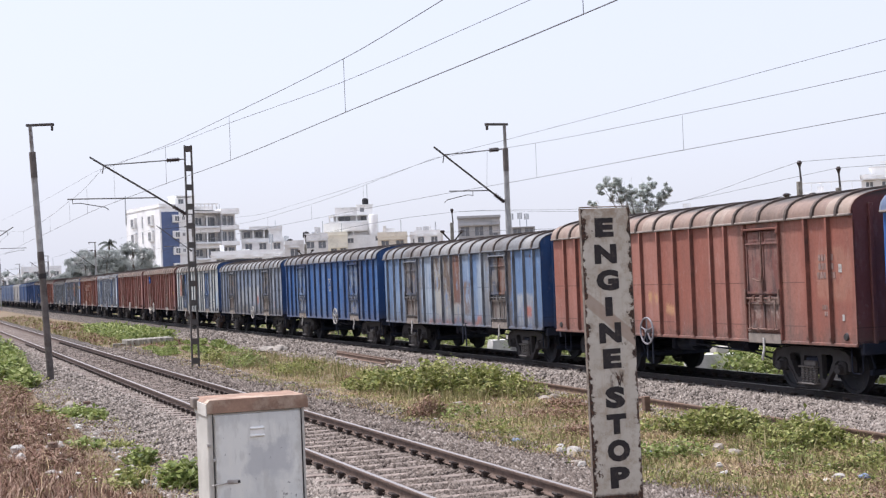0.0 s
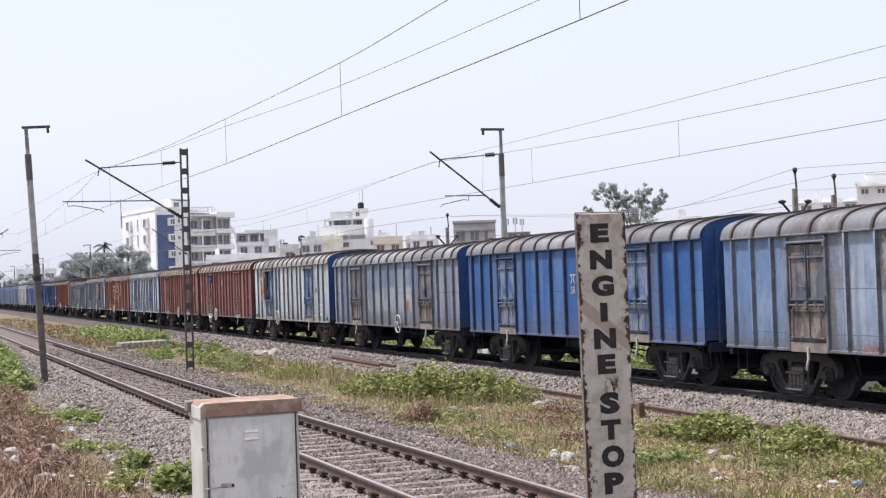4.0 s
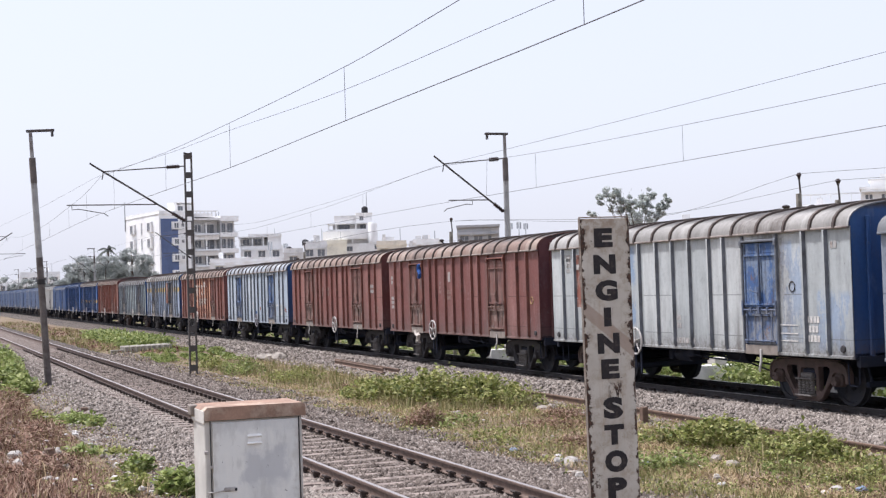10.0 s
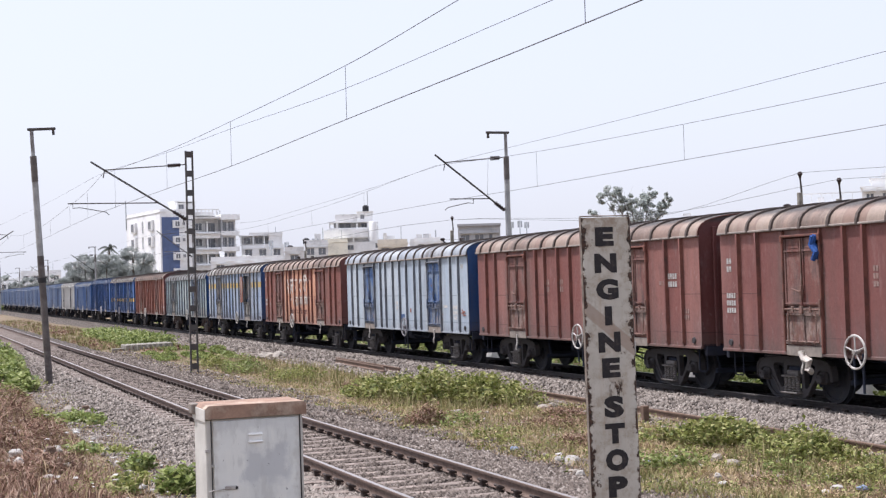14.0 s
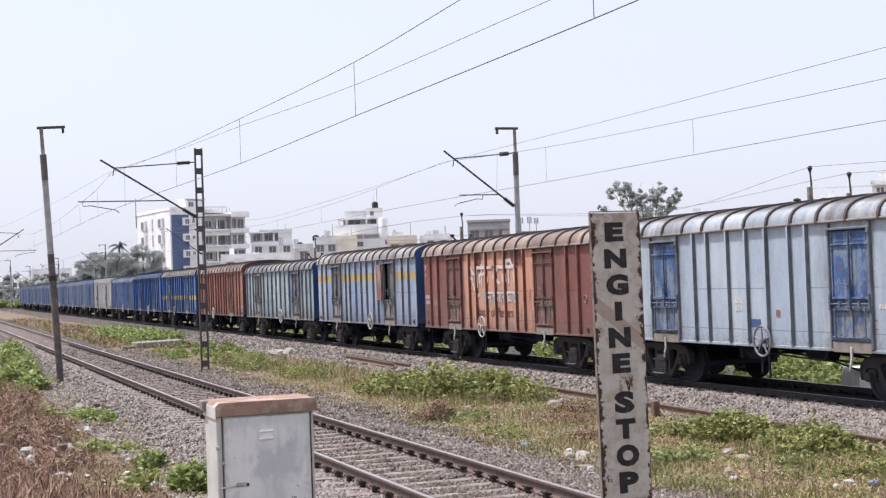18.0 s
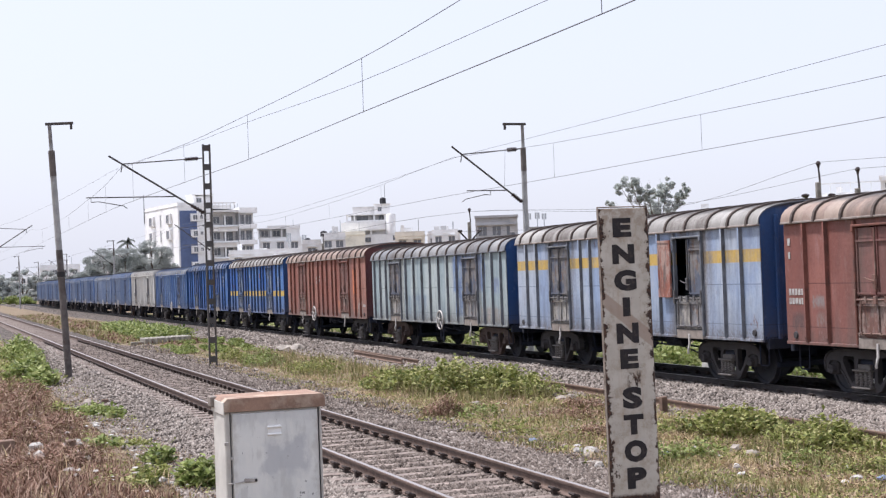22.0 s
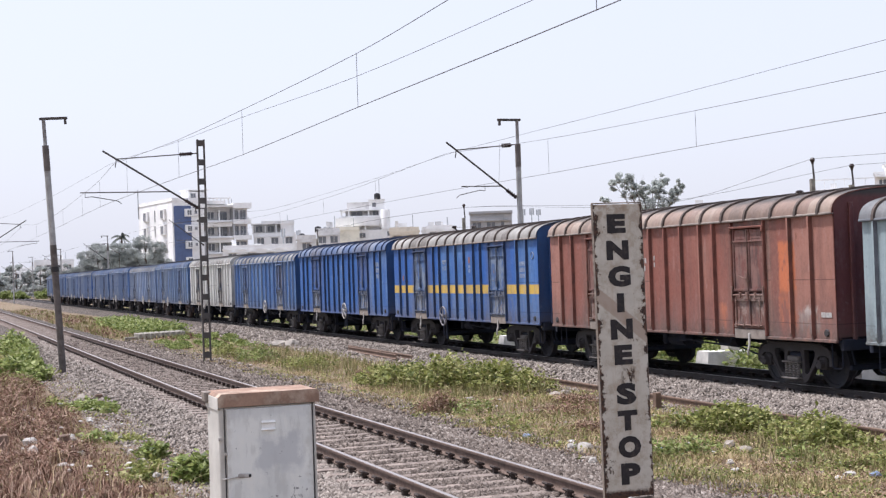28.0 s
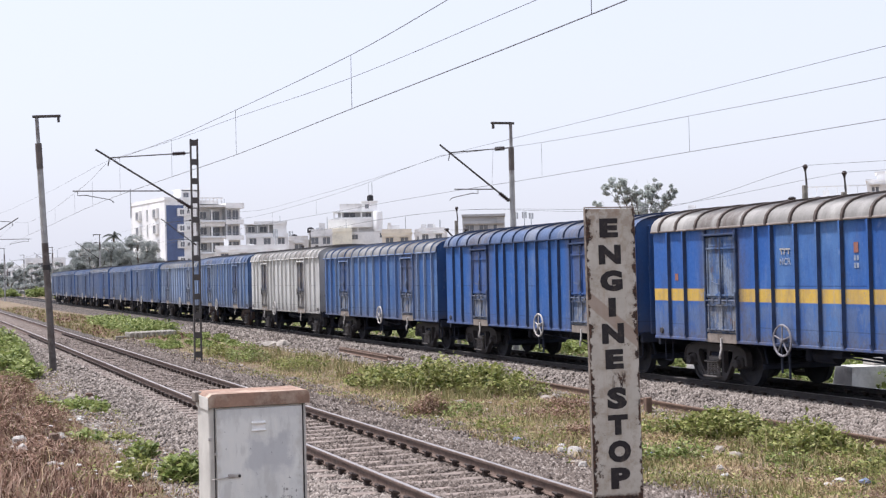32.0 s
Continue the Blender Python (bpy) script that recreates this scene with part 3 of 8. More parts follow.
def arch(e, lift, y0, y1, thick, b=None, slot=0):
    """A bent sheet or rib over the roof."""
    b = b or Build()
    half_o, half_i = roof_profile(e, lift), roof_profile(e, lift - thick)
    outer = [(-x, z) for x, z in half_o] + half_o[-2::-1]
    inner = [(-x, z) for x, z in half_i] + half_i[-2::-1]
    n = len(outer)
    vs = [(x, y, z) for y in (y0, y1) for line in (outer, inner) for x, z in line]
    fs = []
    for i in range(n - 1):
        fs += [(i, i + 1, 2 * n + i + 1, 2 * n + i), (n + i + 1, n + i, 3 * n + i, 3 * n + i + 1)]
    b.add(vs, fs + [(0, 2 * n, 3 * n, n), (n - 1, 2 * n - 1, 4 * n - 1, 3 * n - 1)], slot)
    edge = [f for i in range(n - 1) for f in ((i + 1, i, n + i, n + i + 1), (2 * n + i, 2 * n + i + 1, 3 * n + i + 1, 3 * n + i))]
    b.f += edge
    b.m += [slot + 1] * len(edge)
    return b


def end_wall(e, y, s):
    b = Build()
    half = roof_profile(e, -0.03)
    outline = [(-1.585, 1.03), (1.585, 1.03)] + [(min(x, 1.585), z) for x, z in half] + [(-min(x, 1.585), z) for x, z in half[-2::-1]]
    n = len(outline)
    vs = [(x, yy, z) for yy in (y, y - s * 0.03) for x, z in outline]
    b.add(vs, [tuple(range(n)), tuple(range(n, 2 * n))[::-1]] + [(k, (k + 1) % n, n + (k + 1) % n, n + k) for k in range(n)])
    return b


def relief(s, ys, zs, height, back):
    """One connected sheet facing s * x: each cell of a grid stands out to height(y, z), None leaves a hole."""
    b, at = Build(), {}

    def vert(i, j, h):
        if (i, j, h) not in at:
            at[i, j, h] = len(b.v)
            b.v.append((s * h, ys[i], zs[j]))
        return at[i, j, h]

    nh = {(i, j): height((ys[i] + ys[i + 1]) / 2, (zs[j] + zs[j + 1]) / 2) for i in range(len(ys) - 1) for j in range(len(zs) - 1)}
    for (i, j), h in nh.items():
        if h is None:
            continue
        for q in (h, back):
            b.f.append((vert(i, j, q), vert(i + 1, j, q), vert(i + 1, j + 1, q), vert(i, j + 1, q)))
        for di, dj, a, c in ((1, 0, (i + 1, j), (i + 1, j + 1)), (-1, 0, (i, j), (i, j + 1)), (0, 1, (i, j + 1), (i + 1, j + 1)), (0, -1, (i, j), (i + 1, j))):
            o = nh.get((i + di, j + dj))
            o = back if o is None else o
            if o < h:
                b.f.append((vert(*a, h), vert(*c, h), vert(*c, o), vert(*a, o)))
    b.m = [0] * len(b.f)
    return b


def battened(s, y0, y1, z0, z1, face, back, bars):
    """A sheet with raised bars, all one piece. bars: (y0, y1, z0, z1, height)."""
    ys = sorted({y0, y1} | {v for q in bars for v in q[:2]})
    zs = sorted({z0, z1} | {v for q in bars for v in q[2:4]})
    return relief(s, ys, zs, lambda y, z: max([face] + [h for a, c, e, g, h in bars if a < y < c and e < z < g]), back)


def side_wall(e, s, half):
    """A side's sheets, with the two doorways left open."""
    d0, d1 = door_mid(half) - DOOR_HALF, door_mid(half) + DOOR_HALF
    return relief(s, [-half, -d1, -d0, d0, d1, half], [1.06, 1.14, e - 0.16, e], lambda y, z: None if d0 < abs(y) < d1 and 1.14 < z < e - 0.16 else 1.60, 1.57)


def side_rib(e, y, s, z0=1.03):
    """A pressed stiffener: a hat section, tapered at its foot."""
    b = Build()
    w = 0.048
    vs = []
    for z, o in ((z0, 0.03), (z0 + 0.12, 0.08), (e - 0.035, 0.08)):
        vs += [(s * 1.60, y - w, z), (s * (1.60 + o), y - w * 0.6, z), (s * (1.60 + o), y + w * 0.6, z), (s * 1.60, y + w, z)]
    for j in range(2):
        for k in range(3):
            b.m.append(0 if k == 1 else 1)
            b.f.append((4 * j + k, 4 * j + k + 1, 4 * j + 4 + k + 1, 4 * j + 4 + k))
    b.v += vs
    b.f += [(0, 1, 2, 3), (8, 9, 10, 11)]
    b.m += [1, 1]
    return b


def wagon_door(wagon, e, y, s, grime, door_paint, open_leaf=0, leaf_paint=None, leaf_paints=None, bar_paint=None, flap_paint=None):
    """Double leaves over a drop flap, with hinge bars, lock bars, a sill plate and a hanging hook. open_leaf: the side of a leaf that stands open."""
    h = Build()

    def slab(b, y0, y1, z0, z1, a, c, ch=0.006):
        b.box(min(s * a, s * c), max(s * a, s * c), y0, y1, z0, z1, ch)
        return b

    for sd in (-1, 1):
        lo, hi = sorted((y + sd * 0.61, y + sd * 0.665))
        slab(h, lo, hi, 1.06, e - 0.05, 1.585, 1.665, 0.012)
    slab(h, y - 0.66, y + 0.66, e - 0.19, e - 0.14, 1.585, 1.68, 0.012)
    for sd in (-1, 1):
        slab(h, y + sd * 0.64 - 0.04, y + sd * 0.64 + 0.04, e - 0.28, e - 0.14, 1.655, 1.69, 0.012)
    frame_ = part("door", h, grime, wagon, "grimy door frame with a header")
    zt = e - 0.21
    for sd in (-1, 1):
        lo, hi = sorted((y + sd * 0.015, y + sd * 0.60))
        if sd == open_leaf:
            lo, hi = sorted((y + sd * 0.68, y + sd * 1.27))
            b = battened(s, lo, hi, 1.95, zt, 1.72, 1.69, [(lo, hi, 1.95, 2.16, 1.74), (lo, hi, zt - 0.06, zt, 1.735), (lo, lo + 0.04, 2.2, zt - 0.1, 1.732), (hi - 0.04, hi, 2.2, zt - 0.1, 1.732)])
        else:
            b = battened(s, lo, hi, 1.98, zt, 1.605, 1.58, [(lo, lo + 0.04, 1.98, zt, 1.63), (hi - 0.04, hi, 1.98, zt, 1.63), (lo, hi, zt - 0.27, zt - 0.235, 1.64), (lo, hi, 2.02, 2.06, 1.645), (lo + 0.10, hi - 0.10, zt - 0.20, zt - 0.02, 1.613)])
        part("door_leaf", b, leaf_paint if sd == open_leaf and leaf_paint else (leaf_paints or {}).get(sd, door_paint), frame_)
    bars = [(y + q, y + q + 0.04, 1.26, 1.80, 1.63) for q in (-0.59, -0.02, 0.55)] + [(y - 0.60, y + 0.60, 1.80, 1.84, 1.645), (y - 0.60, y + 0.60, 1.22, 1.26, 1.645)]
    part("drop_flap", battened(s, y - 0.60, y + 0.60, 1.16, 1.965, 1.60, 1.58, bars), flap_paint or door_paint, frame_)
    b = Build()
    b.path([(s * 1.645, y, zt - 0.02), (s * 1.65, y, 2.4), (s * 1.648, y, 2.1)], 0.016, 5)
    b.tube((s * 1.66, y - 0.62, 1.92), (s * 1.66, y + 0.62, 1.92), 0.02, n=6)
    b.tube((s * 1.668, y - 0.56, 1.275), (s * 1.668, y + 0.56, 1.275), 0.019, n=6)
    for sd in (-1, 1):
        b.path([(s * 1.66, y + sd * 0.46, 1.90), (s * 1.672, y + sd * 0.47, 1.80), (s * 1.665, y + sd * 0.47, 1.28)], 0.014, 5)
        slab(b, y + sd * 0.30 - 0.03, y + sd * 0.30 + 0.03, 1.86, 1.98, 1.65, 1.69)
        slab(b, y + sd * 0.62 - 0.025, y + sd * 0.62 + 0.025, 1.80, 2.12, 1.66, 1.69)
    for q in (-0.42, -0.14, 0.16, 0.44):
        slab(b, y + q - 0.02, y + q + 0.02, 1.25, 1.31, 1.655, 1.695)
    slab(b, y - 0.035, y + 0.05, 2.12, 2.40, 1.64, 1.685)
    b.path([(s * 1.70, y - 0.02, 2.28), (s * 1.71, y + 0.10, 2.30), (s * 1.705, y + 0.26, 2.34)], 0.013, 5)
    slab(b, y - 0.06, y + 0.03, 1.84, 1.99, 1.66, 1.71)
    part("lock_bar", b, bar_paint or grime, frame_, "worn iron locking bars")
    b = Build()
    slab(b, y - 0.60, y + 0.60, 0.985, 1.19, 1.632, 1.65, 0.008)
    part("sill_plate", b, M_SILL, frame_, "dusty pale steel sill plate")
    b = Build()
    slab(b, y - 0.03, y + 0.03, 0.82, 1.10, 1.65, 1.68)
    b.path([(s * 1.67, y, 0.84), (s * 1.69, y, 0.76), (s * 1.69, y + 0.03, 0.68), (s * 1.67, y + 0.05, 0.64)], 0.026, 6)
    part("hook", b, M_HANDWHEEL, frame_, "pale hanging hook")
    return frame_


def plate_with_holes(b, outline, holes, x0, x1):
    """A cast plate in the y, z plane between x0 and x1, pierced by holes."""
    loops = [outline] + holes
    flat = [q for loop in loops for q in loop]
    n = len(flat)
    tris = tessellate_polygon([[Vector((y, z, 0)) for y, z in loop] for loop in loops])
    faces = [tuple(t) for t in tris] + [tuple(i + n for i in reversed(t)) for t in tris]
    first = 0
    for loop in loops:
        m = len(loop)
        faces += [(first + i, first + (i + 1) % m, n + first + (i + 1) % m, n + first + i) for i in range(m)]
        first += m
    b.add([(x, y, z) for x in (x0, x1) for y, z in flat], faces)


def bogie_meshes():
    side = Build()
    half = [(0.42, 0.90), (1.04, 0.885), (1.20, 0.85), (1.30, 0.77), (1.34, 0.66), (1.34, 0.47), (1.23, 0.47), (1.21, 0.62), (1.14, 0.675), (0.88, 0.675), (0.81, 0.62), (0.78, 0.50), (0.66, 0.40), (0.47, 0.15), (0.36, 0.10)]
    outline = half + [(-y, z) for y, z in reversed(half)]
    window_ = [(0.36, 0.775), (0.67, 0.785), (0.735, 0.74), (0.73, 0.66), (0.56, 0.38), (0.45, 0.27), (0.37, 0.30)]
    holes = [window_, [(-y, z) for y, z in reversed(window_)], [(-0.25, 0.20), (0.25, 0.20), (0.27, 0.60), (0.22, 0.74), (-0.22, 0.74), (-0.27, 0.60)]]
    plate_with_holes(side, outline, holes, 0.0, 0.12)
    # flanges round the edge, axle boxes with their caps and bolts
    side.box(0.02, 0.155, -1.02, 1.02, 0.905, 0.93, 0.008)
    side.box(0.02, 0.15, -0.40, 0.40, 0.075, 0.098, 0.008)
    for sd in (-1, 1):
        side.path([(0.13, sd * 0.79, 0.50), (0.13, sd * 0.67, 0.395), (0.13, sd * 0.48, 0.145)], 0.022, 6)
        side.path([(0.13, sd * 1.04, 0.87), (0.13, sd * 1.19, 0.835), (0.13, sd * 1.285, 0.76), (0.13, sd * 1.325, 0.66), (0.13, sd * 1.325, 0.48)], 0.022, 6)
        side.box(-0.03, 0.15, sd * 1.01 - 0.12, sd * 1.01 + 0.12, 0.40, 0.66, 0.04)
        side.tube((0.15, sd * 1.01, 0.51), (0.235, sd * 1.01, 0.51), 0.105, 0.095, n=14)
        for a in (30, 150, 270):
            c, q = 0.065 * math.cos(radians(a)), 0.065 * math.sin(radians(a))
            side.tube((0.235, sd * 1.01 + c, 0.51 + q), (0.255, sd * 1.01 + c, 0.51 + q), 0.018, n=6)
    coil = Build().lathe([(0.205 + 0.30 * i / 12, 0.060 if i % 2 else 0.038) for i in range(13)], "z", 7)
    seat = Build()
    seat.box(-0.02, 0.27, -0.29, 0.29, 0.17, 0.205, 0.008)
    cap = Build()
    cap.box(-0.02, 0.25, -0.28, 0.28, 0.505, 0.54, 0.008)
    cap.box(0.0, 0.17, -0.20, 0.20, 0.535, 0.64, 0.02)
    bolster = Build().box(-1.2, 1.2, -0.22, 0.22, 0.45, 0.72, 0.03)
    bolster.tube((0, 0, 0.7), (0, 0, 0.98), 0.25, n=12)
    for sd in (-1, 1):
        bolster.box(-0.95, 0.95, sd * 0.52 - 0.04, sd * 0.52 + 0.04, 0.30, 0.42, 0.01)
    wheels = Build()
    for sd in (-1, 1):
        rings = [(0.79, 0.10), (0.79, 0.14), (0.80, 0.16), (0.805, 0.40), (0.79, 0.43), (0.79, 0.525), (0.825, 0.525), (0.835, 0.505), (0.93, 0.497), (0.93, 0.43), (0.90, 0.41), (0.875, 0.18), (0.92, 0.15), (0.92, 0.08)]
        wheels.lathe([(sd * a, r) for a, r in rings], "x", 22)
    wheels.tube((-1.25, 0, 0), (1.25, 0, 0), 0.075, n=10)
    for a in range(0, 360, 90):
        c, q = math.cos(radians(a)) * 0.3, math.sin(radians(a)) * 0.3
        for sd in (-1, 1):
            wheels.tube((sd * 0.87, c, q), (sd * 0.895, c, q), 0.035, n=8)
    return (side.mesh("side_frame", M_BOGIE), side.mesh("side_frame", M_BOGIE_RUSTY)), coil.mesh("spring", M_SPRING, smooth=True), seat.mesh("spring_seat", M_SPRING), cap.mesh("bolster_end", M_SPRING), bolster.mesh("bogie", M_UNDER, smooth=True), wheels.mesh("wheelset", M_WHEEL, smooth=True)


def underframe(half):
    b = Build()
    b.box(-0.25, 0.25, -half - 0.18, half + 0.18, 0.80, 1.02, 0.02)
    for s in (-1, 1):
        b.box(min(s * 1.45, s * 1.56), max(s * 1.45, s * 1.56), -half, half, 0.985, 1.06, 0.01)
        b.box(-0.16, 0.16, min(s * (half + 0.03), s * (half + 0.455)), max(s * (half + 0.03), s * (half + 0.455)), 0.80, 1.05, 0.03)
        b.box(-1.5, 1.5, s * half - 0.06, s * half + 0.06, 0.84, 1.06, 0.01)
        for x in (-1.40, 1.40):
            y_ = s * (half - 0.12)
            b.path([(x, y_, 1.0), (x, y_, 0.52), (x, y_ - s * 0.05, 0.47), (x, y_ - s * 0.30, 0.47), (x, y_ - s * 0.34, 0.52), (x, y_ - s * 0.34, 1.0)], 0.016, 5)
        b.path([(0.5, s * (half + 0.08), 0.9), (0.5, s * (half + 0.23), 0.5), (0.4, s * (half + 0.33), 0.45)], 0.03, 6)
        # the bogie's beam, slide pads and brake rigging hang close about it
        yb = s * (half - 2.06)
        b.box(-1.15, 1.15, yb - 0.30, yb + 0.30, 0.90, 1.03, 0.02)
        for q in (-1.62, 1.62):
            b.box(-1.0, 1.0, yb + q - 0.05, yb + q + 0.05, 0.40, 0.52, 0.02)
            for x in (-0.86, 0.86):
                b.path([(x, yb + q, 0.46), (x, yb + q * 0.93, 0.75), (x, yb + q * 0.90, 0.98)], 0.03, 6)
    b.box(-1.56, 1.56, -half, half, 1.02, 1.10)
    for y in (-2.6, -1.3, 0, 1.3, 2.6):
        b.box(-1.5, 1.5, y - 0.05, y + 0.05, 0.95, 1.02)
    b.tube((-0.75, 0.6, 0.80), (-0.75, 1.3, 0.80), 0.17, n=14)
    b.box(-0.95, -0.45, 1.32, 1.52, 0.66, 1.0, 0.03)
    b.tube((-0.55, -1.5, 0.83), (-0.55, -0.7, 0.83), 0.15, n=14)
    b.box(-1.30, -1.10, -0.25, 0.10, 0.80, 1.0, 0.02)
    b.path([(-0.6, 1.5, 0.82), (-0.35, 0.4, 0.78), (-0.3, -2.4, 0.62)], 0.025, 5)
    b.path([(-1.28, -0.1, 0.86), (-1.25, -1.0, 0.80), (-1.0, -2.2, 0.72), (-0.9, -2.9, 0.55)], 0.02, 5)
    b.path([(-1.45, -1.75, 1.0), (-1.43, -1.9, 0.80), (-1.40, -2.35, 0.78), (-1.40, -2.5, 0.98)], 0.02, 5)
    b.path([(0.2, -4.2, 0.58), (0.2, 0, 0.80), (0.2, 4.2, 0.58)], 0.03, 5)
    return b


SIDE_FRAMES, SPRING, SPRING_SEAT, BOLSTER_END, BOLSTER, WHEELSET = bogie_meshes()
UNDERFRAME = {half: underframe(half).mesh("underframe", M_UNDER) for half in (6.68, 7.05)}
WAGONS, WHEELS = [], []


def covered_wagon(k, label, paint, e=3.53, door_paint=None, end_paint=None, handwheel=1.5, roof_paint=None, open_door=None, grime=None, leaf_paints=None, bars_paint=None, flap_paint=None, rib_paint=None):
    """A bogie covered goods wagon. open_door: (sign of the door along y, side of its open leaf, that leaf's paint)."""
    wagon = thing("covered_wagon", pose(FAR_TRACK, train_at(0) + place_of(k), 0), label, "goods wagon", "wagons of the goods train")
    door_paint, end_paint, roof_paint, rib_paint = door_paint or paint, end_paint or paint, roof_paint or paint, rib_paint or paint
    half, low = half_of(k), k in LOW
    part("underframe", UNDERFRAME[half], M_UNDER, wagon, "grimy black underframe with brake gear")
    part("roof", arch(e, 0.0, -half - 0.03, half + 0.03, 0.025), [roof_paint, grime], wagon, smooth=True)
    for s in (-1, 1):
        part("side_wall", side_wall(e, s, half), paint, wagon)
        part("side_sill", Build().box(min(s * 1.63, s * 1.57), max(s * 1.63, s * 1.57), -half, half, 0.995, 1.058, 0.01), paint, wagon)
        part("eave_strip", Build().box(min(s * 1.685, s * 1.60), max(s * 1.685, s * 1.60), -half - 0.02, half + 0.02, e - 0.035, e + 0.012, 0.012), grime if low or k > 13 else M_EAVE, wagon, "dusty drip strip under the roof")
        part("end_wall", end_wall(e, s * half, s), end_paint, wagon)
        for x in (-1.2, -0.4, 0.4, 1.2):
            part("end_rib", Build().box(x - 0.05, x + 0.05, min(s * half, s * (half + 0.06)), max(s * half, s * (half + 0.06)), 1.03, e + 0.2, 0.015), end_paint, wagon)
        for y in (LOW_RIBS if low else RIBS):
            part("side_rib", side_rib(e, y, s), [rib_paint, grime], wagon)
        for sy in (-1, 1):
            opened = open_door is not None and s < 0 and sy == open_door[0]
            wagon_door(wagon, e, sy * door_mid(half), s, grime, door_paint, open_door[1] if opened else 0, open_door[2] if opened else None, leaf_paints if s < 0 and sy < 0 else None, bars_paint, flap_paint)
    for y in [q * half / 6.68 for q in ROOF_RIBS]:
        for q in ((y,) if y == 0 else (-y, y)):
            part("roof_rib", arch(e, 0.045, q - 0.035, q + 0.035, 0.05), [roof_paint, grime] if k > 13 else [M_ROOF_RIB, M_ROOF_RIB], wagon)
    b = Build()
    hx, hz = 1.70 if k == 2 else -1.70, 1.13
    b.ring((hx, handwheel, hz), (1, 0, 0), 0.315, 0.024)
    for a in (90, 162, 234, 306, 18):
        b.tube((hx, handwheel, hz), (hx, handwheel + 0.305 * math.cos(radians(a)), hz + 0.305 * math.sin(radians(a))), 0.018, n=6)
    b.tube((hx * 1.025, handwheel, hz), (hx * 0.86, handwheel, hz), 0.045, n=10)
    part("handwheel", b, M_HANDWHEEL_DULL if k in (1, 8, 13) else M_HANDWHEEL, wagon, "painted brake handwheel", smooth=True)
    b = Build()
    b.box(-1.64, -1.60, handwheel - 0.16, handwheel - 0.11, 0.35, 1.1, 0.008)
    b.box(-1.64, -1.60, handwheel + 0.11, handwheel + 0.16, 0.45, 1.1, 0.008)
    part("bracket", b, M_UNDER, wagon)
    if not low:
        for y in (-half + 0.32, half - 0.32):
            part("jacking_pad", Build().tube((-1.60, y, 1.185), (-1.632, y, 1.185), 0.078, 0.066, n=12), M_BOGIE, wagon, "small round dark pad at the foot of the side")
    for sy in (-1, 1):
        bogie = part("bogie", BOLSTER, M_UNDER, wagon, "cast steel bogie, dusty and dark")
        bogie.matrix_basis = pose(0, sy * (half - 2.06), 0)
        for s in (-1, 1):
            m = pose(s * 1.10, 0, 0, 0, 0, 0 if s > 0 else 180)
            part("side_frame", SIDE_FRAMES[k % 6 == 5], M_BOGIE, bogie).matrix_basis = m
            part("spring_seat", SPRING_SEAT, M_SPRING, bogie).matrix_basis = m
            part("bolster_end", BOLSTER_END, M_SPRING, bogie).matrix_basis = m
            for q in (-0.205, -0.07, 0.07, 0.205):
                part("spring", SPRING, M_SPRING, bogie).matrix_basis = m @ pose(0.16, q, 0)
            wheel = part("wheelset", WHEELSET, M_WHEEL, bogie)
            wheel.matrix_basis = pose(0, s * 1.0, 0.50)
            WHEELS.append((wheel, s * 1.0, k))
    WAGONS.append((wagon, k))
    return wagon

# ---- lineside things ----


def text_mesh(words, size, mat, name, bold=0.0, depth=0.002):
    """Flat lettering from the built-in font, in x and y, centred."""
    cu = bpy.data.curves.new(name, "FONT")
    cu.body, cu.size, cu.align_x, cu.align_y, cu.offset, cu.extrude = words, size, "CENTER", "CENTER", bold, depth
    cu.resolution_u = 3
    ob = bpy.data.objects.new(name, cu)
    scene.collection.objects.link(ob)
    bpy.context.view_layer.update()
    me = bpy.data.meshes.new_from_object(ob.evaluated_get(bpy.context.evaluated_depsgraph_get()))
    bpy.data.objects.remove(ob)
    me.materials.clear()
    me.materials.append(mat)
    return me


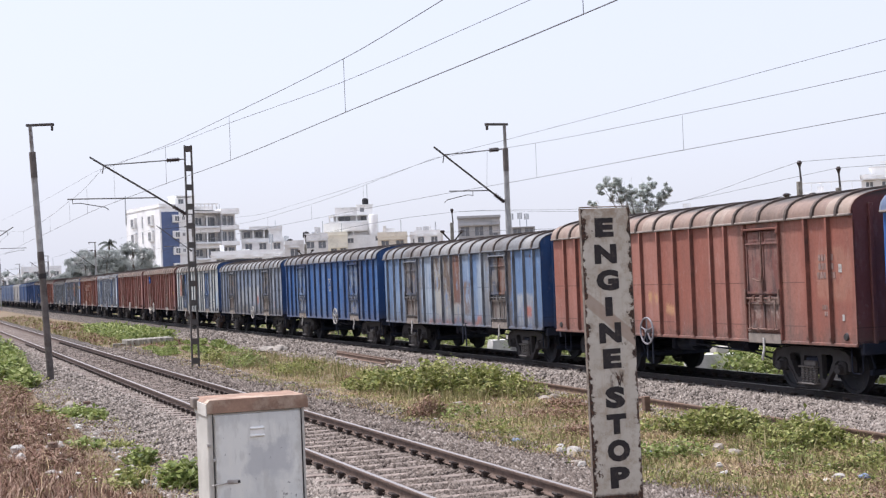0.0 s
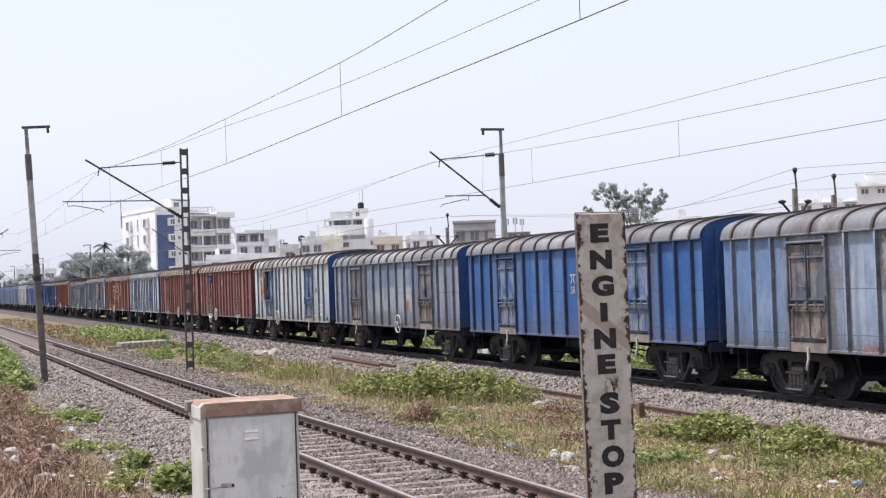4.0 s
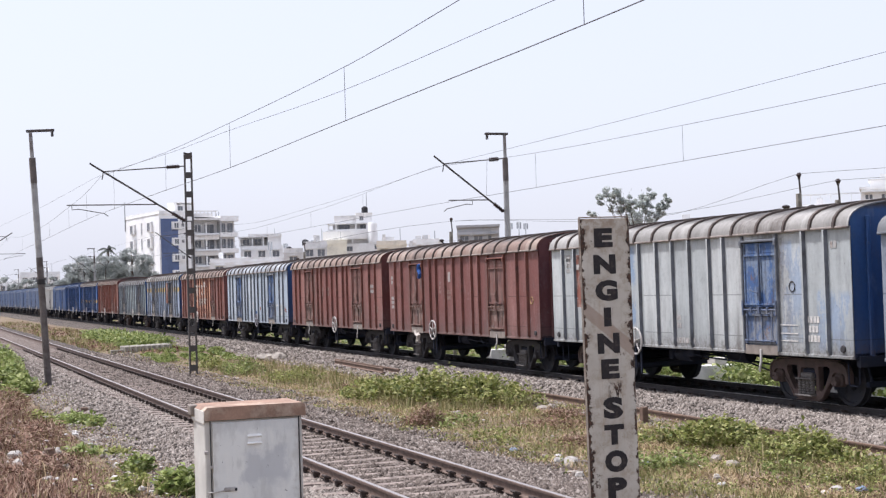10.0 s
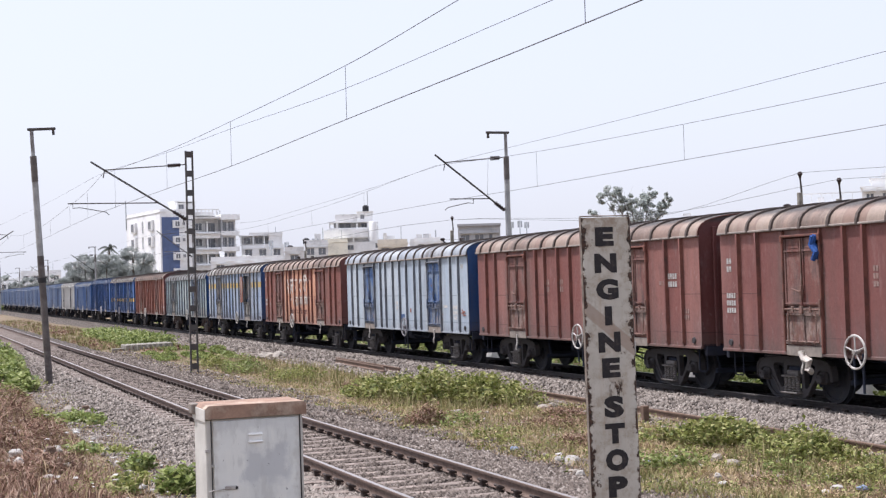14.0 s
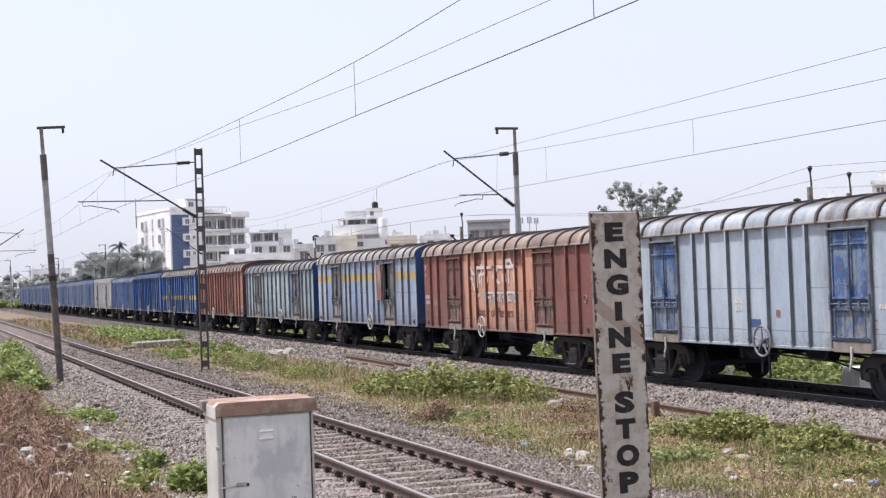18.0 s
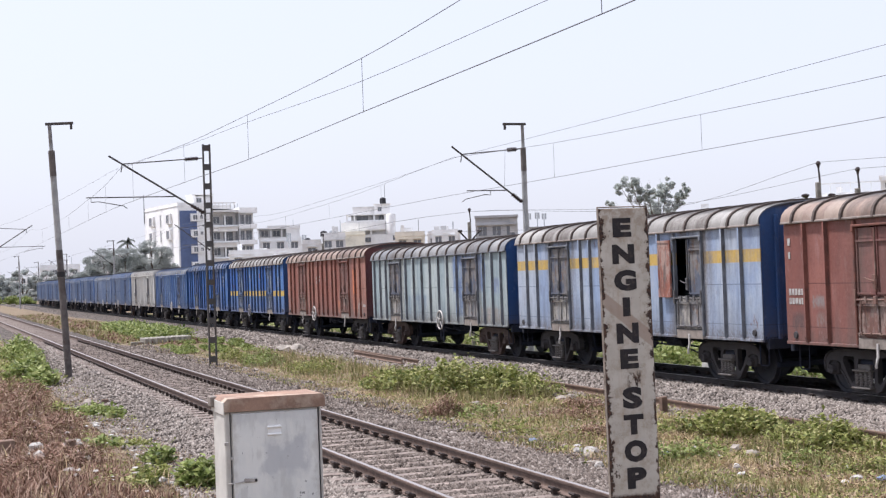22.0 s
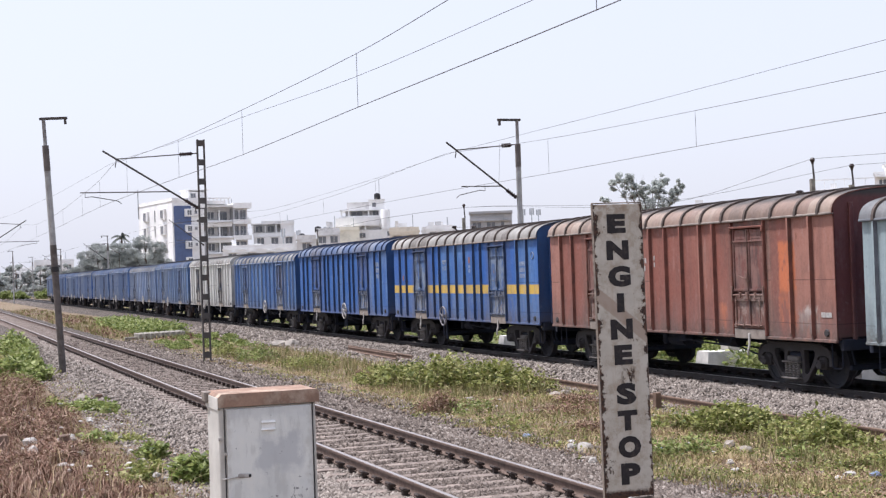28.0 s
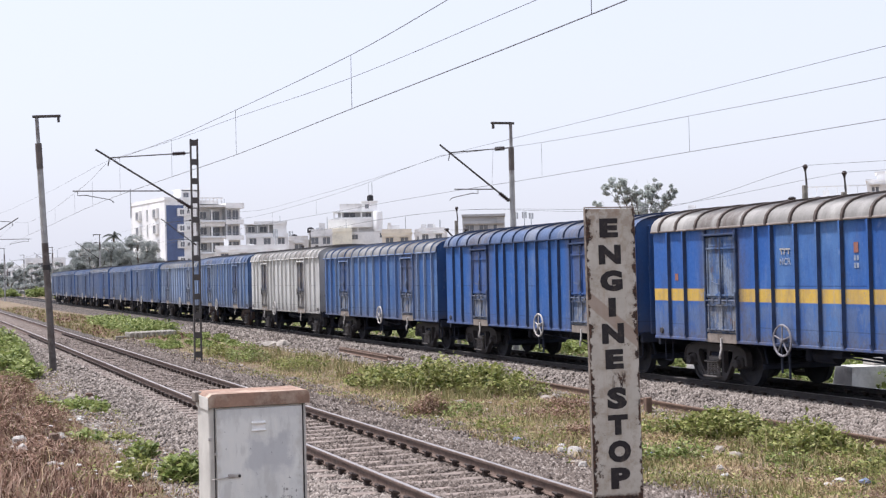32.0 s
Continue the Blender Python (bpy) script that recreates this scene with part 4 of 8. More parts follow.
def sign_paint():
    k = Nodes("sign_paint")
    v = k.coords()
    n, f, big = k.noise(11, 7, 0.72, v), k.noise(60, 4, 0.7, v), k.noise(3, 4, 0.6, v)
    x, z = k.axis(v, 0), k.axis(v, 2)
    c = k.mix(k.ramp(big, 0.3, 0.7), (0.44, 0.40, 0.34), (0.58, 0.54, 0.475))
    c = k.mix(k.ramp(n, 0.47, 0.62, 0, 0.7), c, (0.33, 0.265, 0.20))
    runs = k.noise(1.0, 5, 0.65, k.coords(scale=(22, 22, 2.2), offset=(5, 2, 1)))
    c = k.mix(k.ramp(runs, 0.52, 0.72, 0, 0.5), c, (0.40, 0.31, 0.225))
    band = k.math("ADD", z, k.math("MULTIPLY", x, 0.82))
    inside = k.math("MULTIPLY", k.ramp(band, 1.075, 1.087), k.ramp(band, 1.187, 1.175))
    c = k.mix(k.math("MULTIPLY", inside, 0.75), c, (0.33, 0.245, 0.19))
    head = k.math("MULTIPLY", k.ramp(z, 1.66, 1.80), k.ramp(n, 0.42, 0.52))
    c = k.mix(k.math("MULTIPLY", head, 0.55), c, (0.27, 0.19, 0.13))
    edge = k.math("ADD", k.math("ABSOLUTE", x), k.math("MULTIPLY", k.math("SUBTRACT", n, 0.5), 0.20))
    rust = k.math("MAXIMUM", k.ramp(edge, 0.153, 0.161), k.ramp(k.noise(7, 8, 0.75, k.coords(offset=(3, 1, 5))), 0.615, 0.64))
    rust = k.math("MAXIMUM", rust, k.ramp(k.math("ADD", z, k.math("MULTIPLY", n, 0.12)), 0.11, 0.09))
    drip = k.math("MULTIPLY", k.math("MULTIPLY", k.ramp(k.math("ABSOLUTE", k.math("SUBTRACT", x, 0.03)), 0.06, 0.03), k.ramp(k.math("ABSOLUTE", k.math("SUBTRACT", z, 0.745)), 0.07, 0.04)), k.ramp(k.noise(16, 6, 0.75, k.coords(scale=(1.6, 1, 0.7), offset=(1, 4, 2))), 0.47, 0.53))
    rust = k.math("MAXIMUM", rust, drip)
    c = k.mix(rust, c, k.mix(k.ramp(f, 0.4, 0.6), (0.028, 0.02, 0.018), (0.09, 0.047, 0.031)))
    k.bump(k.math("ADD", f, rust), 0.4, 0.004)
    return k.done(c, 0.75, 0, 0.3)


def engine_stop_sign():
    m_face, m_black = sign_paint(), plain("black_lettering", (0.024, 0.02, 0.022), 0.4, 25, 0.7, dirt=(0.12, 0.09, 0.075), dirt_amount=0.3)
    top = thing("stop_sign", pose(4.084, 8.0, -0.45), "weathered white enamel post sign with black lettering and rusty edges", "sign")
    z0, h, w = 1.68, 1.826, 0.168
    lean = pose(0.0195, 0, z0) @ pose(0, 0, 0, 0, -0.45, 0)
    b = Build()
    b.box(-w, w, -0.012, 0.006, 0.0, h, 0.004)
    board = part("board", b, m_face, top)
    board.matrix_basis = lean
    b = Build()
    for s in (-1, 1):
        b.box(min(s * (w + 0.0005), s * (w + 0.0035)), max(s * (w + 0.0005), s * (w + 0.0035)), -0.006, 0.020, -0.01, h + 0.004, 0.001)
    b.box(-w - 0.0035, w + 0.0035, -0.008, 0.020, h + 0.005, h + 0.012, 0.003)
    b.box(-w - 0.0035, w + 0.0035, -0.008, 0.020, -0.03, -0.011, 0.003)
    part("edge_frame", b, plain("rusty_edge", (0.26, 0.215, 0.18), 0.5, 9, 0.8, dirt=(0.04, 0.025, 0.02), dirt_amount=0.5), top, "rusted steel angle").matrix_basis = lean
    b = Build()
    b.box(-0.04, 0.04, 0.05, 0.13, -0.3, z0 + 1.5, 0.006)
    part("post", b, M_OLD_RAIL, top, "rusty steel post")
    # each letter: its middle and its height on the board, and its width
    rows = [("E", -0.016, 1.705, 0.119, 0.128), ("N", -0.014, 1.539, 0.121, 0.153), ("G", -0.009, 1.375, 0.131, 0.155), ("I", -0.008, 1.210, 0.118, 0.050), ("N", -0.008, 1.046, 0.126, 0.153),
            ("E", -0.004, 0.886, 0.123, 0.125), ("S", 0.005, 0.643, 0.136, 0.137), ("T", 0.006, 0.477, 0.125, 0.137), ("O", 0.012, 0.311, 0.138, 0.158), ("P", 0.013, 0.145, 0.132, 0.134)]
    for c, x, z, high, wide in rows:
        me = text_mesh(c, 0.156, m_black, "letter", 0.010)
        v = np.array([q.co for q in me.vertices])
        lo, hi = v.min(0), v.max(0)
        mid, fit_ = (lo + hi) / 2, (wide / (hi[0] - lo[0]), high / (hi[1] - lo[1]))
        me.transform(Matrix.Diagonal((fit_[0], fit_[1], 1, 1)) @ Matrix.Translation((-mid[0], -mid[1], 0)))
        ob = part("letter", me, m_black, board)
        ob.matrix_basis = pose(x, -0.0125, z, 90, 0, 0)
    return top


def box_paint():
    """Thick grey oil paint, patched over, chipped low down."""
    k = Nodes("cabinet_paint")
    v = k.coords()
    big, f = k.noise(1.6, 4, 0.55, k.coords(offset=(1, 0, 2))), k.noise(30, 5, 0.75, v)
    runs = k.noise(1.0, 5, 0.65, k.coords(scale=(9, 9, 2.4), offset=(3, 1, 7)))
    x, z = k.axis(v, 0), k.axis(v, 2)
    c = k.mix(k.ramp(big, 0.42, 0.58), (0.64, 0.645, 0.625), (0.735, 0.735, 0.705))
    c = k.mix(k.ramp(runs, 0.52, 0.60, 0, 0.45), c, (0.50, 0.495, 0.475))
    c = k.mix(k.ramp(runs, 0.44, 0.38, 0, 0.5), c, (0.77, 0.76, 0.72))
    wob = k.math("MULTIPLY", k.math("SUBTRACT", k.noise(6, 4, 0.6, v), 0.5), 0.35)
    xx, zz = k.math("ADD", x, wob), k.math("ADD", z, wob)
    patch = k.math("MULTIPLY", k.math("MULTIPLY", k.ramp(xx, -0.14, -0.06), k.ramp(xx, 0.38, 0.30)), k.math("MULTIPLY", k.ramp(zz, 1.12, 1.22), k.ramp(zz, 1.57, 1.49)))
    c = k.mix(k.math("MULTIPLY", patch, 0.75), c, (0.475, 0.485, 0.50))
    head = k.math("MULTIPLY", k.ramp(zz, 1.70, 1.78), 0.45)
    c = k.mix(head, c, (0.53, 0.535, 0.535))
    chip = k.math("ADD", k.noise(17, 7, 0.75, k.coords(scale=(1, 1, 0.8))), k.math("MULTIPLY", k.ramp(z, 1.15, 0.85, 0, 0.12), k.ramp(x, -0.25, 0.3, 0.35, 1.0)))
    c = k.mix(k.ramp(chip, 0.665, 0.685, 0, 0.9), c, (0.13, 0.13, 0.125))
    edge = k.ramp(k.math("ADD", k.math("ABSOLUTE", k.math("SUBTRACT", x, 0.015)), wob), 0.40, 0.47, 0, 0.4)
    c = k.mix(edge, c, (0.42, 0.39, 0.345))
    k.bump(k.math("ADD", f, k.math("ADD", chip, k.math("MULTIPLY", runs, 1.5))), 0.3, 0.006)
    return k.done(c, 0.6, 0, 0.35)


def relay_cabinet():
    paint = box_paint()
    cap_paint = plain("cap_paint", (0.32, 0.205, 0.15), 0.45, 4, 0.85, dirt=(0.47, 0.37, 0.29), dirt_amount=0.6)
    top = thing("trackside_cabinet", pose(3.31, 14.5, -0.5), "grey painted steel trackside cabinet with a brick-red concrete cap", "cabinet")
    w, d, h = 0.51, 0.60, 1.86
    b = Build()
    b.box(-w, w, 0.0, d, 0.0, h, 0.012)
    side_paint = plain("weathered_cabinet_paint", (0.56, 0.535, 0.49), 0.22, 2.2, 0.75, dirt=(0.34, 0.30, 0.255), dirt_amount=0.4)
    part("body", b, side_paint, top, "dirty beige sides")
    b = Build()
    b.box(-w + 0.075, w - 0.045, -0.02, 0.002, 0.15, h - 0.025, 0.008)
    door = part("door", b, paint, top, "flat locked door")
    for x in (-w + 0.058, w - 0.034):
        part("door_gap", Build().box(x - 0.005, x + 0.005, -0.012, 0.003, 0.12, h - 0.01, 0.002), M_DARK, top, "dark gap beside the door")
    b = Build()
    for z in (1.62, 1.695):
        b.box(-0.078, 0.078, -0.042, -0.018, z - 0.026, z - 0.004, 0.008)
    b.box(-0.07, 0.07, -0.023, -0.018, 1.60, 1.70, 0.003)
    part("label_holder", b, plain("label_steel", (0.86, 0.855, 0.83), 0.12, 12, 0.5), door, "empty label holder")
    b = Build()
    b.tube((-w + 0.02, -0.03, 1.13), (-0.26, -0.03, 1.15), 0.007, n=6)
    b.box(-0.33, -0.20, -0.034, -0.015, 1.13, 1.175, 0.008)
    part("hasp", b, M_HANDWHEEL, door, "painted iron hasp")
    part("keyhole", Build().box(-0.222, -0.196, -0.042, -0.03, 1.135, 1.165, 0.004), M_DARK, door, "dark keyhole")
    for z in (1.52, 0.6):
        part("hinge", Build().box(-w - 0.008, -w + 0.03, -0.02, 0.02, z, z + 0.035, 0.004), M_HANDWHEEL, top, "pale strap hinge")
        part("hinge_pin", Build().box(-w + 0.045, -w + 0.075, -0.032, -0.012, z - 0.15, z - 0.12, 0.004), M_HANDWHEEL, top)
    b = Build()
    sec = [(-w - 0.004, h), (w + 0.035, h), (w + 0.035, h + 0.105), (w + 0.005, h + 0.135), (-w + 0.03, h + 0.135), (-w - 0.004, h + 0.105)]
    b.sweep(sec, -0.035, d + 0.035)
    part("cap", b, cap_paint, top, "worn red-brown cap slab")
    part("cap_end", Build().box(-w - 0.012, -w - 0.003, -0.03, d + 0.03, h - 0.03, h + 0.10, 0.003), side_paint, top, "beige painted end of the cap")
    b = Build()
    b.box(-w - 0.05, -w + 0.03, d - 0.14, d + 0.04, h + 0.02, h + 0.13, 0.01)
    part("lifting_lug", b, M_SILL, top)
    b = Build().box(-w - 0.12, w + 0.12, -0.12, d + 0.12, -0.3, 0.06, 0.02)
    part("plinth", b, M_CONCRETE, top)


def insulator(b, a, c, r=0.075, n=5, slot=0):
    a, c = Vector(a), Vector(c)
    b.tube(a, c, r * 0.7, n=8, slot=slot)
    for i in range(n):
        p, q = a.lerp(c, (i + 0.3) / n), a.lerp(c, (i + 0.7) / n)
        b.tube(p, q, r * 0.8, r * 1.25, n=10, slot=slot)


def cantilever(mast, x0, z_low, z_top, x_tip, zs_arm, face, reach=0.85, steady=1.3):
    """Bracket tube, stay tube, register arm and insulators. face: -1 to the left."""
    b = Build()
    s = face
    tip = Vector((x_tip, 0, z_top + 0.10))
    foot = Vector((x0, 0, z_low))
    knee = foot.lerp(tip, 0.14)
    b.tube(knee, tip, 0.035, n=8)
    part("bracket_tube", b, M_MAST, mast)
    b = Build()
    stay = Vector((x0, 0, z_top))
    hang = foot.lerp(tip, 0.86)
    mid = stay.lerp(hang, 0.22)
    b.tube(mid, hang, 0.022, n=6)
    b.tube(stay, stay.lerp(hang, 0.06), 0.022, n=6)
    part("stay_tube", b, M_MAST, mast)
    for a, c in ((foot, knee), (stay.lerp(hang, 0.06), mid)):
        b = Build()
        insulator(b, a, c)
        part("insulator", b, M_INSULATOR, mast, "brown ribbed insulator", smooth=True)
    b = Build()
    u = (zs_arm - foot.z) / (tip.z - foot.z)
    on = foot.lerp(tip, u)
    end = Vector((x_tip + s * reach, 0, zs_arm))
    b.tube(on, end, 0.022, n=6)
    hook = end - Vector((s * (0.18 if steady > 0 else 0.95), 0, 0))
    run = Vector((s * steady, 0, 0))
    b.path([hook, hook - Vector((0, 0, 0.17)), hook - run * 0.2 - Vector((0, 0, 0.15)), hook - run * 0.9 - Vector((0, 0, 0.32)), hook - run - Vector((0, 0, 0.42))], 0.016, 5)
    part("register_arm", b, M_MAST, mast)
    part("hanger", Build().path([hang + Vector((0, 0, -0.02)), hang + Vector((s * 0.02, 0, -0.16)), hang + Vector((s * 0.05, 0, -0.30))], 0.02, 5), M_MAST, mast, "small wire hanger")


def lattice_mast(x, y, height, label):
    top = thing("overhead_line_mast", pose(x, y, -0.45), label, "mast", "overhead line masts")
    for s in (-1, 1):
        b = Build()
        b.box(s * 0.125 - 0.028, s * 0.125 + 0.028, -0.06, 0.06, 0, height, 0.004)
        part("channel", b, M_MAST, top, "dark steel channel")
    n = int(height / 0.72)
    for i in range(n + 1):
        z = 0.28 + (height - 0.42) * i / n
        for yy in (-0.066, 0.062):
            part("batten", Build().box(-0.145, 0.145, yy, yy + 0.006, z - 0.11, z + 0.11), M_MAST, top)
    return top


def bracket_pole(x, y, height, label, lean=0.0, arm=1, r=0.105, low=None):
    """A stepped tubular pole with a short arm on its head."""
    top = thing("overhead_line_mast", pose(x, y, -0.45, 0, lean, 0), label, "mast", "overhead line masts")
    b = Build()
    b.tube((0, 0, 0), (0, 0, height * 0.51), r * 1.1, r * 1.05, n=16)
    part("lower_tube", b, low or M_POLE, top, smooth=True)
    b = Build()
    b.tube((0, 0, height * 0.49), (0, 0, height * 0.895), r, r * 0.95, n=16)
    part("upper_tube", b, M_POLE, top, smooth=True)
    b = Build()
    b.tube((0, 0, height * 0.80), (0, 0, height * 0.90), r * 1.03, n=16)
    part("sleeve", b, M_POLE_OLD, top, "darker rusty sleeve", smooth=True)
    b = Build()
    b.tube((0, 0, height * 0.405), (0, 0, height * 0.425), r * 1.3, n=16)
    part("collar", b, M_DARK, top, "black painted band", smooth=True)
    b = Build()
    b.tube((0, 0, height * 0.89), (0, 0, height), r * 0.62, r * 0.58, n=12)
    part("head_tube", b, M_POLE, top, smooth=True)
    b = Build()
    b.box(min(-0.14 * arm, 0.80 * arm), max(-0.14 * arm, 0.80 * arm), -0.05, 0.05, height, height + 0.09, 0.01)
    b.box(0.72 * arm - 0.04, 0.72 * arm + 0.04, -0.05, 0.05, height - 0.17, height, 0.01)
    part("arm", b, M_MAST, top, "short dark steel arm")
    return top


def wire(points, r, label, name="overhead_wire"):
    """A wire along points, drawn smooth between them."""
    pts = [Vector(p) for p in points]
    line = []
    for i in range(len(pts) - 1):
        p0, p1, p2, p3 = pts[max(i - 1, 0)], pts[i], pts[i + 1], pts[min(i + 2, len(pts) - 1)]
        n = 5
        for k in range(n):
            u = k / n
            m1 = (p2 - p0) * ((p2 - p1).length / max((p2 - p0).length, 1e-6))
            m2 = (p3 - p1) * ((p2 - p1).length / max((p3 - p1).length, 1e-6))
            if p1.z > max(p0.z, p2.z) + 0.15:  # hung from an arm: a sharp crest
                m1 = p2 - p1
            if p2.z > max(p1.z, p3.z) + 0.15:
                m2 = p2 - p1
            line.append((2 * u**3 - 3 * u * u + 1) * p1 + (u**3 - 2 * u * u + u) * m1 + (3 * u * u - 2 * u**3) * p2 + (u**3 - u * u) * m2)
    line.append(pts[-1])
    return tagged(solid(name, Build().path(line, r, 5), M_WIRE, label, "wire"), group="overhead wires")


def height_on(points, y):
    return float(np.interp(y, [p[1] for p in points], [p[2] for p in points]))


def dropper(x, y, z0, z1, x1=None):
    solid("dropper", Build().path([(x, y, z0), (x if x1 is None else x1, y, z1)], 0.005, 4), M_WIRE, "thin vertical dropper wire of the overhead line", "wire", "droppers of the overhead line")


def overhead_lines():
    contact = [(6.7, -40, 5.4), (6.7, -8, 5.42), (6.71, 13.4, 5.35), (6.71, 22, 5.37), (6.71, 31, 5.38), (6.65, 39, 5.46), (6.6, 53.4, 5.60), (6.6, 64, 5.60), (6.6, 75, 5.56), (6.65, 90, 5.57), (6.95, 105, 5.63), (6.6, 165, 5.6), (6.71, 260, 5.5), (6.71, 420, 5.6)]
    carrier = [(6.7, -40, 6.5), (6.7, -8, 7.0), (6.71, 8, 6.5), (6.71, 17.6, 6.30), (6.71, 22, 6.24), (6.71, 31, 6.36), (6.68, 39, 6.50), (6.76, 53.4, 7.02), (6.62, 57.6, 6.64), (6.6, 64.5, 6.46), (6.6, 72.6, 6.30), (6.6, 81, 6.26), (6.7, 92, 6.40), (6.9, 105, 6.95), (6.7, 135, 6.3), (6.6, 165, 7.0), (6.71, 210, 6.2), (6.71, 260, 7.0), (6.71, 420, 6.9)]
    second = [(9.3, -6, 6.6), (8.3, 8, 6.3), (7.85, 17, 6.28), (7.5, 24.8, 6.25), (7.1, 32.7, 6.4), (6.92, 39.5, 6.55), (6.76, 53.4, 7.06), (6.53, 61, 7.05), (6.28, 71.2, 7.05), (5.86, 80, 7.05), (5.39, 91, 7.05), (4.3, 105, 7.1)]
    wire(contact, 0.0075, "copper contact wire over the empty track")
    wire(carrier, 0.0065, "sagging carrier wire over the empty track")
    wire(second, 0.005, "slack second carrier wire of the overlap span")
    for y in (4.5, 13.4, 22.1, 30.9, 39.2, 49.6, 57.6, 64.2, 73.4, 82, 91):
        dropper(6.7, y, height_on(carrier, y), height_on(contact, y))
    contact2 = [(18.33, -40, 5.5), (18.33, 0, 5.5), (18.33, 23, 5.55), (18.33, 32, 5.57), (18.33, 40.5, 5.57), (18.4, 50, 5.63), (18.33, 65, 5.61), (18.3, 82, 5.58), (18.4, 114, 5.6), (18.33, 178, 5.6), (18.33, 305, 5.6), (18.33, 460, 5.6)]
    carrier2 = [(18.33, -40, 6.9), (18.33, -10, 7.1), (18.33, 10, 6.5), (18.33, 23.2, 6.39), (18.33, 31.5, 6.47), (18.35, 40.5, 6.65), (18.55, 49.9, 7.05), (18.36, 54.4, 6.80), (18.33, 62, 6.47), (18.33, 70, 6.27), (18.33, 80, 6.13), (18.33, 97, 6.4), (18.6, 114, 7.2), (18.33, 146, 6.3), (18.6, 178, 7.2), (18.33, 241, 7.0), (18.33, 305, 7.1), (18.33, 460, 7.0)]
    feeder = [(21.0, -40, 7.9), (21.33, 0, 7.7), (21.33, 27, 7.72), (21.33, 40, 7.68), (21.3, 50, 7.68), (21.3, 57, 7.66), (21.3, 67, 7.38), (21.3, 78, 7.18), (21.3, 92, 7.05), (21.3, 114, 7.85), (21.3, 178, 7.85), (21.3, 241, 7.85), (21.3, 305, 7.85)]
    wire(contact2, 0.0075, "copper contact wire over the goods train")
    wire(carrier2, 0.0065, "sagging carrier wire over the goods train")
    wire(feeder, 0.007, "high feeder wire along the far masts")
    for y in (14, 23, 31.5, 40.5, 58.5, 67, 76, 85, 95, 105):
        dropper(18.4, y, height_on(carrier2, y), height_on(contact2, y))
    dropper(18.43, 44.5, height_on(carrier2, 44.5) + 0.06, height_on(contact2, 44.5), 18.36)


def masts():
    m = lattice_mast(9.98, 53.46, 8.37, "dark battened steel mast carrying a cantilever over the track")
    cantilever(m, -0.15, 5.78, 7.85, -3.62, 6.42, -1)
    bracket_pole(4.45, 50.45, 8.75, "grey stepped tubular steel pole, leaning, with a short head arm", -2.6, 1, 0.108, M_POLE_OLD)
    for i, y in enumerate((50.0, 114.0, 178.0, 241.0, 305.0, 369.0)):
        far = bracket_pole(21.45, y, 8.72, "pale grey tubular mast behind the goods train with a cantilever", 0, -1)
        cantilever(far, -0.13, 5.80, 7.82, -2.9, 6.25, -1, -0.55, -1.15)
    left = bracket_pole(3.85, 105.0, 8.4, "grey tubular mast with a cantilever towards the track", 0, 1)
    cantilever(left, 0.14, 5.7, 7.6, 3.2, 6.2, 1)
    bracket_pole(14.6, 253.0, 8.9, "distant grey tubular pole beside the line", 0, -1)


def insulator_post(x, y, head, top_off, arms, label):
    """A concrete post with a porcelain-capped head bracket and V-shaped side arms."""
    top = thing("power_line_post", pose(x, y, -0.5), label, "post", "power line posts")
    part("post", Build().box(-0.065, 0.065, -0.06, 0.06, 0, head - 0.55, 0.012), M_OLD_CONCRETE, top)
    b = Build()
    b.tube((0.03 + top_off, 0, head - 0.95), (0.06, 0, head - 0.5), 0.034, 0.03, n=8)
    b.tube((0.06, 0, head - 0.5), (0.03, 0, head - 0.12), 0.03, 0.024, n=8)
    part("head_bracket", b, M_MAST, top)
    b = Build()
    b.lathe([(head - 0.14, 0.035), (head - 0.09, 0.04), (head - 0.05, 0.06), (head - 0.02, 0.08), (head, 0.07), (head + 0.05, 0.04)], "z", 12, pose_=pose(0.03, 0, 0))
    part("insulator", b, M_INSULATOR, top, smooth=True)
    for s in arms:
        b = Build()
        b.tube((s * 0.1, 0, head - 1.32), (s * 0.42, 0, head - 0.98), 0.035, n=8)
        part("side_arm", b, M_DARK, top)
        b = Build()
        b.lathe([(head - 0.99, 0.05), (head - 0.94, 0.11), (head - 0.90, 0.11), (head - 0.87, 0.05)], "z", 10, pose_=pose(s * 0.44, 0, 0))
        part("insulator", b, M_INSULATOR, top, smooth=True)
    return top


def power_posts():
    insulator_post(23.9, 34.55, 5.98, 0, (-1, 1), "concrete power post with porcelain insulators behind the train")
    insulator_post(24.75, 33.9, 5.75, 0, (), "concrete power post with one porcelain head insulator")
    insulator_post(21.9, 57.2, 5.95, 0, (-1, 1), "dark power post with V arms and insulators behind the train")
    insulator_post(22.6, 84.0, 5.9, 0, (-1, 1), "distant power post with V arms and insulators")
    for z, dx in ((5.50, 0.0), (5.26, 0.85)):
        wire([(23.93 + dx, 34.55 - 0.75 * dx, z), (24.6, 45, 4.75 + 0.1 * dx), (21.93, 57.2, 5.35), (22.63, 84, 5.35)], 0.006, "thin power wire sagging between posts", "power_wire")
        wire([(23.93 + dx, 34.55 - 0.75 * dx, z), (26.5, 27, z - 0.15), (29, 18, z)], 0.006, "thin power wire sagging between posts", "power_wire")
    for z in (4.55, 4.5):
        wire([(23.5 + (4.55 - z) * 14, 34.6, z), (24.1, 45, 4.2), (21.5, 57.2, 4.5)], 0.006, "thin low power wire", "power_wire")

